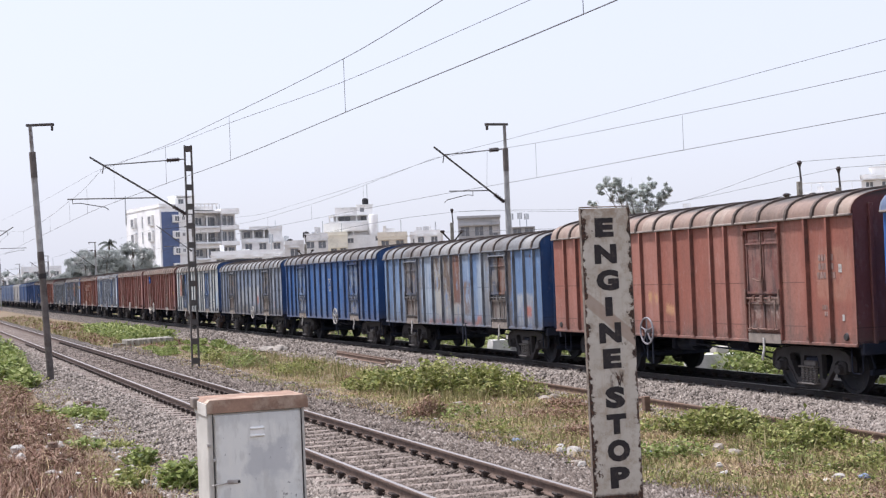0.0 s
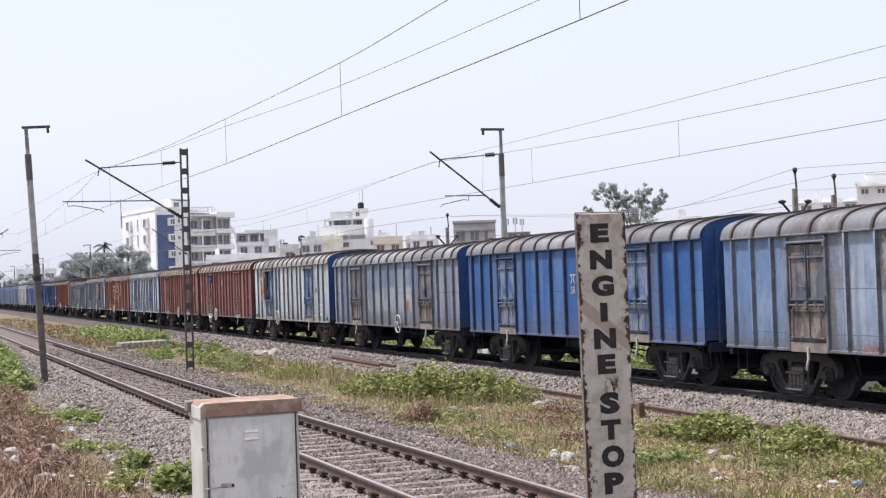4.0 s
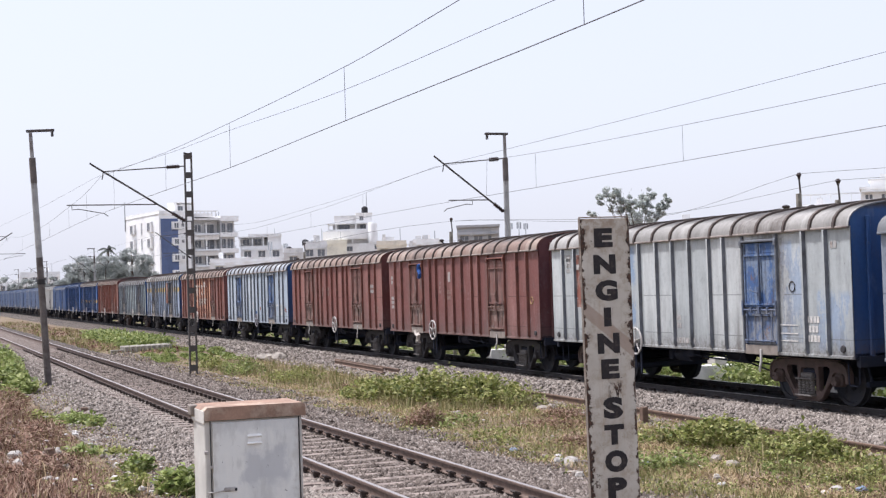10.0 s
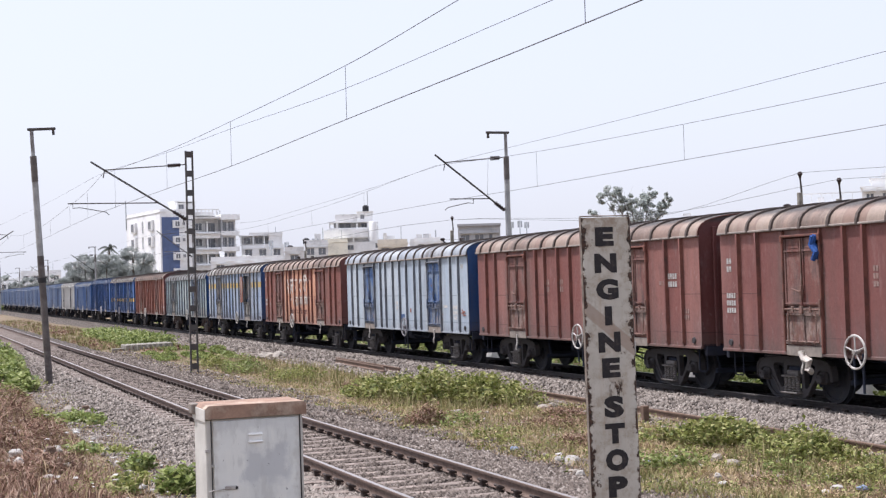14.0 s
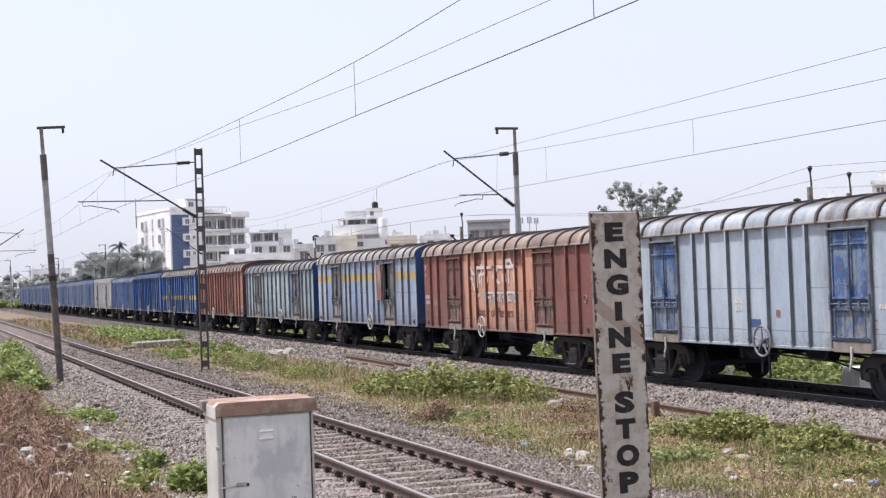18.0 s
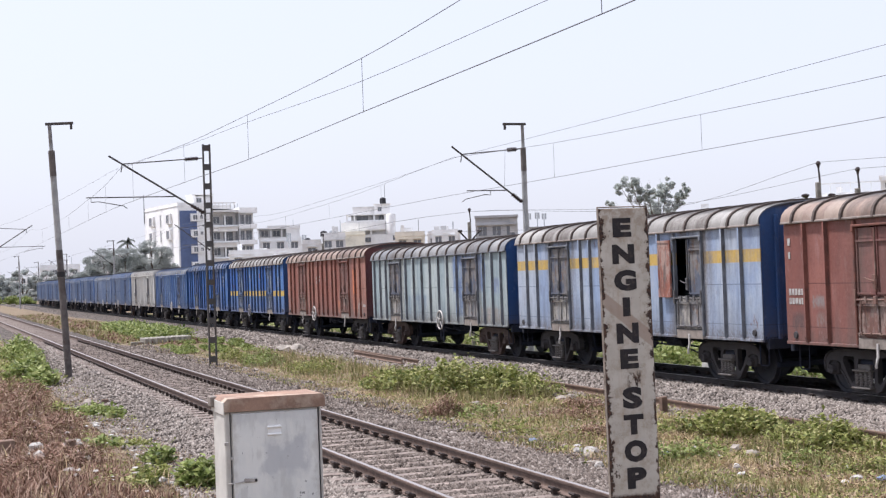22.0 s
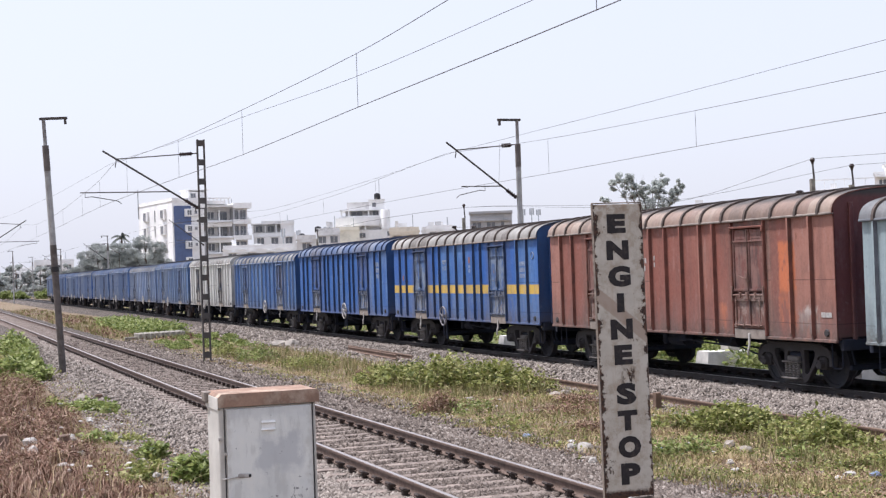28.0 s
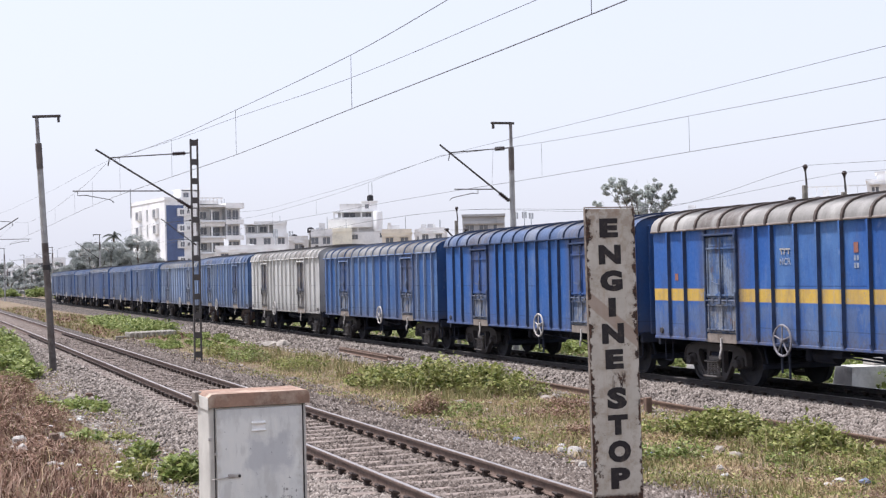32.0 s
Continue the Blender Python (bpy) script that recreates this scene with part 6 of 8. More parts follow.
def shrub(x, y, rx, ry, h, n, leaf, mat, label, seed, clumps=7, category="shrub"):
    """A weed bush: stalks with clumps of leaves about them."""
    rng = np.random.default_rng(seed)
    z = ground_height(x, y)
    top = thing("shrub", pose(x, y, z), label, category, "lineside bushes")
    quads, stalks = [], Build()
    for i in range(clumps):
        a = rng.uniform(0, 2 * np.pi)
        q = rng.random() ** 0.6
        cx, cy = rx * q * math.cos(a), ry * q * math.sin(a)
        ch = h * rng.uniform(0.55, 1.0) * (1 - 0.35 * q)
        c = (cx, cy, ch * 0.55)
        quads.append(leaf_cloud(rng, c, (rx * 0.45, ry * 0.38, ch * 0.5), n // clumps, leaf, 0.5))
        for j in range(4):
            b = (cx + rng.uniform(-0.3, 0.3) * rx, cy + rng.uniform(-0.3, 0.3) * ry, ch * rng.uniform(0.6, 1.05))
            stalks.path([(cx * 0.8, cy * 0.8, -0.1), ((cx + b[0]) / 2, (cy + b[1]) / 2, b[2] * 0.6), b], 0.008, 4)
    tagged(part("stalk_tangle", stalks, M_STALK, top), kind="stuff")
    part("foliage", leaf_mesh("foliage", np.concatenate(quads), mat), mat, top)
    return top


def weed_bush(x, y, rx, ry, h, stalks, mat, label, seed, leaf=0.09, category="shrub", narrow=0.3):
    """A stand of upright weeds: each stalk carries leaves all the way up."""
    rng = np.random.default_rng(seed)
    top = thing("weed_clump", pose(x, y, ground_height(x, y)), label, category, "lineside bushes")
    stems, quads = Build(), []
    for i in range(stalks):
        a, q = rng.uniform(0, 2 * np.pi), rng.random() ** 0.55
        px, py = rx * q * math.cos(a), ry * q * math.sin(a)
        edge = 1 - 0.5 * q**2
        sh = h * edge * rng.uniform(0.6, 1.1) * (1 + 0.55 * lumps(x + px, y + py, 0.6, seed))
        tip = np.array([px + rng.normal(0, 0.18) * sh, py + rng.normal(0, 0.18) * sh, sh])
        base = np.array([px, py, -0.05])
        if i % 2 == 0:
            stems.path([base, (base + tip) / 2 + np.array([0.02, 0, 0]), tip], 0.007, 3)
        n = int(7 + 14 * sh)
        u = (rng.uniform(0.1, 1.05, n) ** 0.7)[:, None]
        p = base + (tip - base) * u + rng.normal(0, 0.045, (n, 3))
        out = rng.normal(size=(n, 3))
        out[:, 2] = np.abs(out[:, 2]) * 0.35 + 0.1
        out /= np.linalg.norm(out, axis=1)[:, None]
        s = np.cross(out, rng.normal(size=(n, 3)) + np.array([0, 0, 2.0]))
        s /= np.linalg.norm(s, axis=1)[:, None]
        ll = (leaf * rng.uniform(0.6, 1.35, n))[:, None]
        w = ll * narrow
        fold = np.array([0, 0, 1.0]) * w * 0.35
        quads.append(np.stack([p, p + out * ll * 0.5 + s * w + fold, p + out * ll, p + out * ll * 0.5 - s * w + fold], 1))
    tagged(part("stalk_tangle", stems, M_STALK, top), kind="stuff")
    part("foliage", leaf_mesh("foliage", np.concatenate(quads), mat), mat, top)


def ground_cover(name, rng, x, y, leaf, mat, label, category, lift=0.09):
    """Small leaves lying low over the soil."""
    n = len(x)
    z = np.array([ground_height(a, b) for a, b in zip(x, y)])
    z = np.where((x > 3.7) & (x < 10.5), np.maximum(z, [bed_height(NEAR_BED, a) for a in x]), z) + rng.random(n) ** 2 * lift + 0.01
    p = np.stack([x, y, z], 1)
    a = rng.normal(size=(n, 3))
    a[:, 2] = np.abs(a[:, 2]) * 0.5
    a /= np.linalg.norm(a, axis=1)[:, None]
    s = np.cross(a, rng.normal(size=(n, 3)) + np.array([0, 0, 1.5]))
    s /= np.linalg.norm(s, axis=1)[:, None]
    ll = (leaf * rng.uniform(0.5, 1.4, n))[:, None]
    w = ll * rng.uniform(0.2, 0.4, n)[:, None]
    q = np.stack([p, p + a * ll * 0.5 + s * w, p + a * ll, p + a * ll * 0.5 - s * w], 1)
    tagged(new(name, leaf_mesh(name, q, mat)), label, category, kind="stuff")


def blades(name, rng, x, y, height, mat, label, bend=0.5, width=0.012, category="grass"):
    """Thin bent blades standing at the points x, y."""
    n = len(x)
    z = np.array([ground_height(a, b) for a, b in zip(x, y)]) - 0.01
    z = np.where((x > 3.7) & (x < 10.5), np.maximum(z, [bed_height(NEAR_BED, a) - 0.02 for a in x]), z)
    a = rng.uniform(0, 2 * np.pi, n)
    d = np.stack([np.cos(a), np.sin(a), 0 * a], 1)
    s = np.stack([-np.sin(a), np.cos(a), 0 * a], 1)
    h = height[:, None]
    w = width * rng.uniform(0.6, 1.5, n)[:, None]
    lean = rng.uniform(0.1, bend, n)[:, None]
    p = np.stack([x, y, z], 1)
    mid = p + d * h * lean * 0.35 + np.array([0, 0, 1]) * h * 0.6
    tip = p + d * h * lean + np.array([0, 0, 1]) * h * rng.uniform(0.75, 1.0, n)[:, None]
    v = np.stack([p - s * w, p + s * w, mid + s * w * 0.7, mid - s * w * 0.7, tip], 1).reshape(-1, 3)
    i = 5 * np.arange(n)[:, None]
    f = np.concatenate([i + np.array([[0, 1, 2]]), i + np.array([[0, 2, 3]]), i + np.array([[3, 2, 4]])], 1).reshape(-1, 3)
    tagged(new(name, raw_mesh(name, v, f, mat)), label, category, kind="stuff")


def spread(rng, n, x0, x1, y0, y1, patch=1.6, thresh=-0.1, seed=0.0):
    """Points thicker near the camera and in patches."""
    y = 1 / (1 / y0 - rng.random(n) * (1 / y0 - 1 / y1))
    x = rng.uniform(x0, x1, n)
    q = np.array([lumps(a, b, patch, seed) + 0.5 * lumps(a, b, patch * 0.35, seed + 3) for a, b in zip(x, y)])
    keep = q + rng.normal(0, 0.15, n) > thresh
    return x[keep], y[keep]


def plants():
    rng = np.random.default_rng(5)
    x, y = spread(rng, 110000, 9.9, 15.4, 15, 110, 1.5, 0.14)
    blades("grass", rng, x, y, rng.uniform(0.04, 0.15, len(x)), M_STRAW, "short dry straw-coloured grass between the two tracks", 1.1, 0.007)
    x, y = spread(rng, 60000, 9.8, 15.2, 15, 100, 1.1, 0.16, 21.0)
    ground_cover("ground_weeds", rng, x, y, 0.06, M_WEED, "low green weeds covering the soil between the tracks", "weeds")
    x, y = spread(rng, 70000, 9.8, 15.2, 15, 90, 1.7, 0.02, 33.0)
    ground_cover("dead_leaves", rng, x, y, 0.035, M_LITTER, "dead brown leaves and stalks on the soil", "dead leaves")
    x, y = spread(rng, 18000, 9.9, 15.2, 16, 70, 1.6, 0.22, 41.0)
    blades("grass_tufts", rng, x, y, rng.uniform(0.10, 0.30, len(x)), M_GRASS, "tufts of yellow-green grass between the tracks", 0.9, 0.008)
    for x0, x1, y0, y1, n, sd in ((11.7, 14.4, 32, 42, 3800, 111.0), (12.6, 14.8, 17, 24, 900, 113.0), (11.4, 14.2, 43, 60, 2800, 115.0)):
        x, y = spread(rng, n, x0, x1, y0, y1, 0.8, 0.02, sd)
        blades("tall_grass", rng, x, y, rng.uniform(0.14, 0.46, len(x)), M_GRASS, "tall yellow-green grass stalks among the weeds", 0.6, 0.011)
    x, y = spread(rng, 34000, 10.0, 15.3, 15, 60, 0.8, 0.12, 117.0)
    blades("matted_straw", rng, x, y, rng.uniform(0.05, 0.17, len(x)), M_STRAW, "matted dry straw between the tracks", 2.2, 0.007)
    x, y = spread(rng, 30000, 10.1, 15.2, 15, 46, 0.8, 0.24, 121.0)
    ground_cover("low_weeds", rng, x, y, 0.05, M_WEED, "low leafy weeds among the dry grass", "weeds", 0.14)
    x, y = spread(rng, 14000, 10.1, 15.2, 15, 40, 0.9, 0.1, 123.0)
    ground_cover("withered_weeds", rng, x, y, 0.05, M_STRAW, "withered brown weeds among the dry grass", "weeds", 0.12)
    x, y = spread(rng, 16000, -0.5, 4.4, 19, 90, 1.0, 0.15, 8.0)
    blades("grass", rng, x, y, rng.uniform(0.04, 0.16, len(x)), M_STRAW, "thin dry grass on the near verge", 1.0, 0.007)
    x, y = spread(rng, 16000, 1.0, 4.5, 19, 70, 1.0, 0.15, 51.0)
    ground_cover("ground_weeds", rng, x, y, 0.06, M_WEED, "low green weeds on the near verge", "weeds")
    x, y = spread(rng, 60000, -0.8, 3.9, 19.5, 60, 0.6, 0.05, 15.0)
    keep = x < 3.6 + 0.25 * np.array([lumps(a, b, 1.2, 5.0) for a, b in zip(x, y)]) * 2 - 0.012 * np.abs(y - 26)
    x, y = x[keep], y[keep]
    blades("dry_brush", rng, x, y, rng.uniform(0.05, 0.30, len(x)) * np.clip((3.9 - x) / 1.6, 0.25, 1.4), M_DRY, "brown dried brushwood and dead weeds", 1.3, 0.008, "brushwood")
    x, y = spread(rng, 2200, -0.5, 3.6, 19.5, 55, 0.8, 0.15, 61.0)
    blades("dead_stalks", rng, x, y, rng.uniform(0.15, 0.5, len(x)), M_STRAW, "pale dead stalks among the brushwood", 1.8, 0.006, "dead stalks")
    x, y = spread(rng, 42000, 0.0, 4.3, 19.5, 55, 0.8, -0.1, 71.0)
    ground_cover("dead_leaves", rng, x, y, 0.035, M_LITTER, "dead brown leaves on the near verge", "dead leaves")
    x, y = spread(rng, 14000, 9.6, 13.8, 75, 190, 3.0, 0.1, 91.0)
    ground_cover("ground_weeds", rng, x, y, 0.15, M_DRY, "patchy withered weeds beside the distant line", "weeds")
    x, y = spread(rng, 7000, 9.4, 14.0, 75, 190, 2.5, 0.1, 95.0)
    blades("grass", rng, x, y, rng.uniform(0.12, 0.4, len(x)), M_GRASS, "dry grass beside the distant line", 1.0, 0.03)
    x, y = spread(rng, 14000, -2.0, 4.4, 50, 170, 2.5, -0.1, 97.0)
    ground_cover("ground_weeds", rng, x, y, 0.15, M_WEED, "patchy green weeds along the far verge", "weeds")
    x, y = spread(rng, 15000, 11.5, 13.9, 79, 106, 2.2, -0.2, 99.0)
    ground_cover("creeping_weeds", rng, x, y, 0.20, M_LUSH, "bright green creeping weeds heaped beside the line", "weeds", 0.65)
    x, y = spread(rng, 42000, 21.6, 25.5, 20, 170, 2.5, -0.25, 103.0)
    ground_cover("ground_weeds", rng, x, y, 0.17, M_LUSH, "green weeds on the far side of the goods train", "weeds", 0.6)
    # the two large weed bushes and smaller ones along the strip
    for i, (bx, by, rx, ry, h, n, leaf, m) in enumerate([
        (12.4, 37.6, 1.2, 1.7, 0.6, 3600, 0.125, M_WEED), (13.2, 35.8, 1.1, 1.6, 0.8, 3800, 0.125, M_WEED), (13.9, 34.2, 0.9, 1.3, 0.7, 3000, 0.125, M_WEED), (14.3, 33.0, 0.6, 0.9, 0.55, 1500, 0.09, M_WEED),
        (13.7, 22.6, 0.75, 0.9, 0.47, 4600, 0.10, M_WEED), (14.0, 20.5, 0.80, 0.9, 0.42, 4200, 0.09, M_WEED), (14.1, 19.2, 0.4, 0.6, 0.2, 800, 0.08, M_WEED), (13.45, 20.0, 0.5, 0.5, 0.28, 1100, 0.08, M_WEED), (12.9, 23.4, 0.4, 0.6, 0.28, 700, 0.09, M_WEED), (11.7, 20.5, 0.3, 0.4, 0.26, 600, 0.08, M_LUSH), (12.6, 18.9, 0.35, 0.5, 0.2, 500, 0.07, M_LUSH), (12.9, 17.6, 0.4, 0.6, 0.22, 600, 0.07, M_WEED), (13.5, 17.4, 0.5, 0.8, 0.42, 1000, 0.08, M_WEED),
        (11.0, 20.6, 0.45, 0.6, 0.3, 900, 0.08, M_LUSH), (10.6, 25.7, 0.4, 0.7, 0.25, 700, 0.07, M_WEED), (11.2, 29.5, 0.5, 0.7, 0.3, 800, 0.08, M_LUSH),
        (12.2, 47.0, 0.9, 2.0, 0.45, 1800, 0.09, M_WEED), (11.6, 52.5, 0.7, 1.5, 0.6, 1500, 0.1, M_LUSH), (11.4, 57.0, 0.6, 1.5, 0.55, 1400, 0.1, M_WEED),
    ]):
        weed_bush(bx, by, rx, ry, h, n // 16, m, "bushy yellow-green weeds with broad leaves between the tracks", 100 + i, leaf)
    for i, (bx, by, rx, ry, h, n) in enumerate([(11.4, 69.5, 0.9, 3.5, 0.2, 1800), (12.8, 84.0, 1.2, 8.0, 0.4, 3200), (11.0, 66.0, 0.7, 3.0, 0.35, 1600), (14.3, 73.0, 0.8, 4.0, 0.4, 2200), (12.2, 82.0, 1.3, 4.0, 0.55, 3000), (13.3, 88.0, 1.0, 6.0, 0.75, 3000), (13.2, 97.0, 0.9, 6.0, 0.8, 2600), (12.9, 66.5, 1.1, 4.0, 0.4, 2400)]):
        shrub(bx, by, rx, ry, h, n, 0.14, M_LUSH, "low creeping bright green weeds beside the track", 140 + i, 10)
    for i, (bx, by, rx, ry, h, n, m, leaf) in enumerate([
        (3.73, 25.5, 0.22, 0.30, 0.28, 620, M_LUSH, 0.12), (3.90, 22.3, 0.30, 0.42, 0.34, 1100, M_LUSH, 0.13), (3.35, 23.6, 0.30, 0.5, 0.20, 620, M_WEED, 0.09), (3.0, 22.6, 0.3, 0.5, 0.16, 420, M_WEED, 0.09),
        (3.25, 29.2, 0.38, 0.5, 0.13, 460, M_LUSH, 0.10), (3.75, 28.7, 0.35, 0.5, 0.12, 420, M_WEED, 0.09), (3.75, 36.6, 0.42, 0.9, 0.22, 900, M_LUSH, 0.13), (4.1, 35.4, 0.3, 0.8, 0.20, 600, M_LUSH, 0.13), (3.1, 38.2, 0.35, 0.9, 0.16, 520, M_WEED, 0.10),
        (2.9, 46.0, 0.35, 1.2, 0.42, 560, M_LUSH, 0.20), (3.5, 49.5, 0.4, 1.4, 0.5, 760, M_LUSH, 0.21), (3.0, 53.0, 0.5, 1.8, 0.62, 900, M_LUSH, 0.20), (3.7, 57.0, 0.4, 2.4, 0.6, 900, M_LUSH, 0.20), (2.5, 44.0, 0.5, 1.6, 0.35, 900, M_WEED, 0.12), (3.9, 68.0, 0.8, 6.0, 0.8, 2400, M_LUSH, 0.18)]):
        weed_bush(bx, by, rx, ry, h, n // 10, m, "small green weed bush on the near verge", 160 + i, leaf)
    for i, (bx, by, rx, ry, h, n) in enumerate([(1.6, 30.5, 0.9, 2.0, 0.42, 3600), (2.2, 26.5, 0.6, 1.3, 0.28, 1800), (1.9, 37.0, 0.9, 3.0, 0.52, 3400), (2.5, 43.0, 0.7, 3.0, 0.5, 2600), (1.3, 24.5, 0.6, 1.1, 0.32, 2000), (2.7, 33.0, 0.5, 1.5, 0.30, 1700)]):
        weed_bush(bx, by, rx, ry, h, n // 12, M_DRY, "withered brown bush of dry twigs and leaves", 180 + i, 0.15, "dry bush", 0.07)
    weed_bush(10.6, 29.7, 0.45, 0.5, 0.4, 190, M_DRY, "small withered brown bush beside the ballast", 190, 0.10, "dry bush", 0.09)
    for i, (bx, by, rx, ry) in enumerate([(13.0, 27.9, 0.8, 0.9), (13.9, 29.6, 0.5, 0.8), (11.9, 24.4, 0.5, 0.8), (12.6, 41.5, 0.6, 1.2)]):
        weed_bush(bx, by, rx, ry, 0.15, 240, M_DRY, "low patch of withered reddish-brown weeds", 191 + i, 0.09, "dry weeds", 0.10)
    for i, (bx, by, n) in enumerate([(24.0, 24, 2600), (24.3, 31.5, 2600), (23.8, 37, 2600), (24, 43, 2400), (23.8, 49, 2400), (24, 57, 2200), (24, 66, 2000), (24, 77, 2000), (24, 90, 2000), (24.5, 19.0, 2200)]):
        shrub(bx, by, 1.4, 3.0 + 0.05 * by, 1.25, n, 0.15, M_HEDGE, "green hedge bush on the far side of the line", 200 + i, 9)


def tree(x, y, z0, crowns, trunk, leaf, n, mat, label, seed, name="tree", clumps=9):
    """A tapered trunk, limbs to each clump of the crown, many small leaves. crowns: (dx, dy, z, rx, rz)."""
    rng = np.random.default_rng(seed)
    top = thing(name, pose(x, y, z0), label, "tree")
    b = Build()
    fork = min(c[2] for c in crowns) * 0.55
    b.tube((0, 0, -0.3), (0, 0, fork), trunk, trunk * 0.75, n=10)
    for dx, dy, z, rx, rz in crowns:
        m = Vector((dx * 0.4, dy * 0.4, fork + (z - fork) * 0.5))
        b.tube((0, 0, fork * 0.95), m, trunk * 0.6, trunk * 0.4, n=7)
        b.tube(m, (dx, dy, z), trunk * 0.4, trunk * 0.12, n=6)
        for j in range(5):
            e = Vector((dx + rng.uniform(-0.8, 0.8) * rx, dy + rng.uniform(-0.8, 0.8) * rx, z + rng.uniform(-0.5, 0.8) * rz))
            b.tube(m.lerp(Vector((dx, dy, z)), rng.uniform(0.3, 0.9)), e, trunk * 0.14, trunk * 0.05, n=5)
    part("trunk", b, M_BARK, top, smooth=True)
    quads = []
    for dx, dy, z, rx, rz in crowns:
        for j in range(clumps):
            d = rng.normal(size=3)
            d /= np.linalg.norm(d)
            c = (dx + d[0] * rx * 0.65, dy + d[1] * rx * 0.65, z + d[2] * rz * 0.65)
            k = rng.uniform(0.3, 0.5)
            quads.append(leaf_cloud(rng, c, (rx * k, rx * k, rz * k), n // (clumps * len(crowns)), leaf, 0.4))
    part("crown", leaf_mesh("crown", np.concatenate(quads), mat), mat, top)


def palm(x, y, h, label, seed):
    rng = np.random.default_rng(seed)
    top = thing("palm_tree", pose(x, y, -0.6), label, "tree")
    b = Build()
    b.tube((0, 0, 0), (0.2, 0, h), 0.22, 0.14, n=10)
    part("trunk", b, M_BARK, top, smooth=True)
    quads = []
    for i in range(22):
        a, el, ln = rng.uniform(0, 2 * math.pi), rng.uniform(-0.5, 1.45), rng.uniform(1.35, 1.9)
        o = Vector((math.cos(a), math.sin(a), 0))
        side = Vector((-math.sin(a), math.cos(a), 0))
        for j in range(20):
            u = (j + 1) / 20
            c = Vector((0.2, 0, h)) + o * ln * u * math.cos(el) + Vector((0, 0, ln * u * math.sin(el) - 0.62 * ln * u * u))
            for sd in (-1, 1):
                tip = c + side * sd * 0.34 * (1.08 - u) + o * 0.16 - Vector((0, 0, rng.uniform(0.12, 0.34)))
                quads.append([c - o * 0.05, c + o * 0.06, tip, tip - o * 0.04])
    part("crown", leaf_mesh("crown", np.array(quads, dtype=float), M_PALM), M_PALM, top)


def trees():
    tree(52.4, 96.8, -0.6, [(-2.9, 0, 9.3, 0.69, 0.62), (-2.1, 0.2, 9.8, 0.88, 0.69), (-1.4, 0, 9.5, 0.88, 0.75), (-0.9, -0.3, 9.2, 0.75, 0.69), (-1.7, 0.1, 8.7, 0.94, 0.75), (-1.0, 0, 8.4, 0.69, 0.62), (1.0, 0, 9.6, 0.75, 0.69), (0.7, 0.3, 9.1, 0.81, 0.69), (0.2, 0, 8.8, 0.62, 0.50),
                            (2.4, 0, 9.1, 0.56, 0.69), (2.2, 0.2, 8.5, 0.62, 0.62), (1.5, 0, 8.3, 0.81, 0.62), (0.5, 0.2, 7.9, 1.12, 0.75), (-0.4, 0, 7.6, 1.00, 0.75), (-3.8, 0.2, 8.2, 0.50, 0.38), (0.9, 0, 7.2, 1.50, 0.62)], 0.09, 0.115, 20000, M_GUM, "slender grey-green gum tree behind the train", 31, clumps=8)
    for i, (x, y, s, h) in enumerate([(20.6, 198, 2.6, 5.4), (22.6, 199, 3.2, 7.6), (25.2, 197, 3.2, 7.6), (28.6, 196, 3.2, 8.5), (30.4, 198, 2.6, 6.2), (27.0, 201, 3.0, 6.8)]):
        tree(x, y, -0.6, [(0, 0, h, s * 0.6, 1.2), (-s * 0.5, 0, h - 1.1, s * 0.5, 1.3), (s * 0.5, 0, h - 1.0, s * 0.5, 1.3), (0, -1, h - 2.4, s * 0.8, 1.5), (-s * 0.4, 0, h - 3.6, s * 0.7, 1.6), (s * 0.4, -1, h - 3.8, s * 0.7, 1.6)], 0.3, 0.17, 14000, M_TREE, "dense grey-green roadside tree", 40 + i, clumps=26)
    palm(26.6, 206.0, 9.6, "coconut palm rising above the trees", 55)
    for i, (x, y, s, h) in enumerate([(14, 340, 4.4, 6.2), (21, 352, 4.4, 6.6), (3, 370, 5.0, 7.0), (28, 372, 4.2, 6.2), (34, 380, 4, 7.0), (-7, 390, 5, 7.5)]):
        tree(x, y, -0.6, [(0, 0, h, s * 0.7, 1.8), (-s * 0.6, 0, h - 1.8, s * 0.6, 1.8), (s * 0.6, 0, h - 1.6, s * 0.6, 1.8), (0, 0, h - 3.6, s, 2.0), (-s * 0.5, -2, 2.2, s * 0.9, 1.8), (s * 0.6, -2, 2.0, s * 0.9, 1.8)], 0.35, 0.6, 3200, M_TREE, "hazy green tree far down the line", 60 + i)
    for i, (x, y) in enumerate([(7, 300), (12, 292), (17, 300), (22.5, 296), (27, 300), (25.5, 262)]):
        shrub(x, y, 3.2, 5, 3.2, 2400, 0.4, M_LUSH, "tall green scrub beyond the end of the train", 250 + i, 9)
    for i, (x, y) in enumerate([(14, 180), (14, 205), (14, 200), (13, 230), (13.5, 265)]):
        shrub(x + 13, y, 2.5, 8, 1.6, 2200, 0.35, M_LUSH, "bright green scrub beside the distant line", 230 + i, 8)


# ---- litter and small trackside things ----


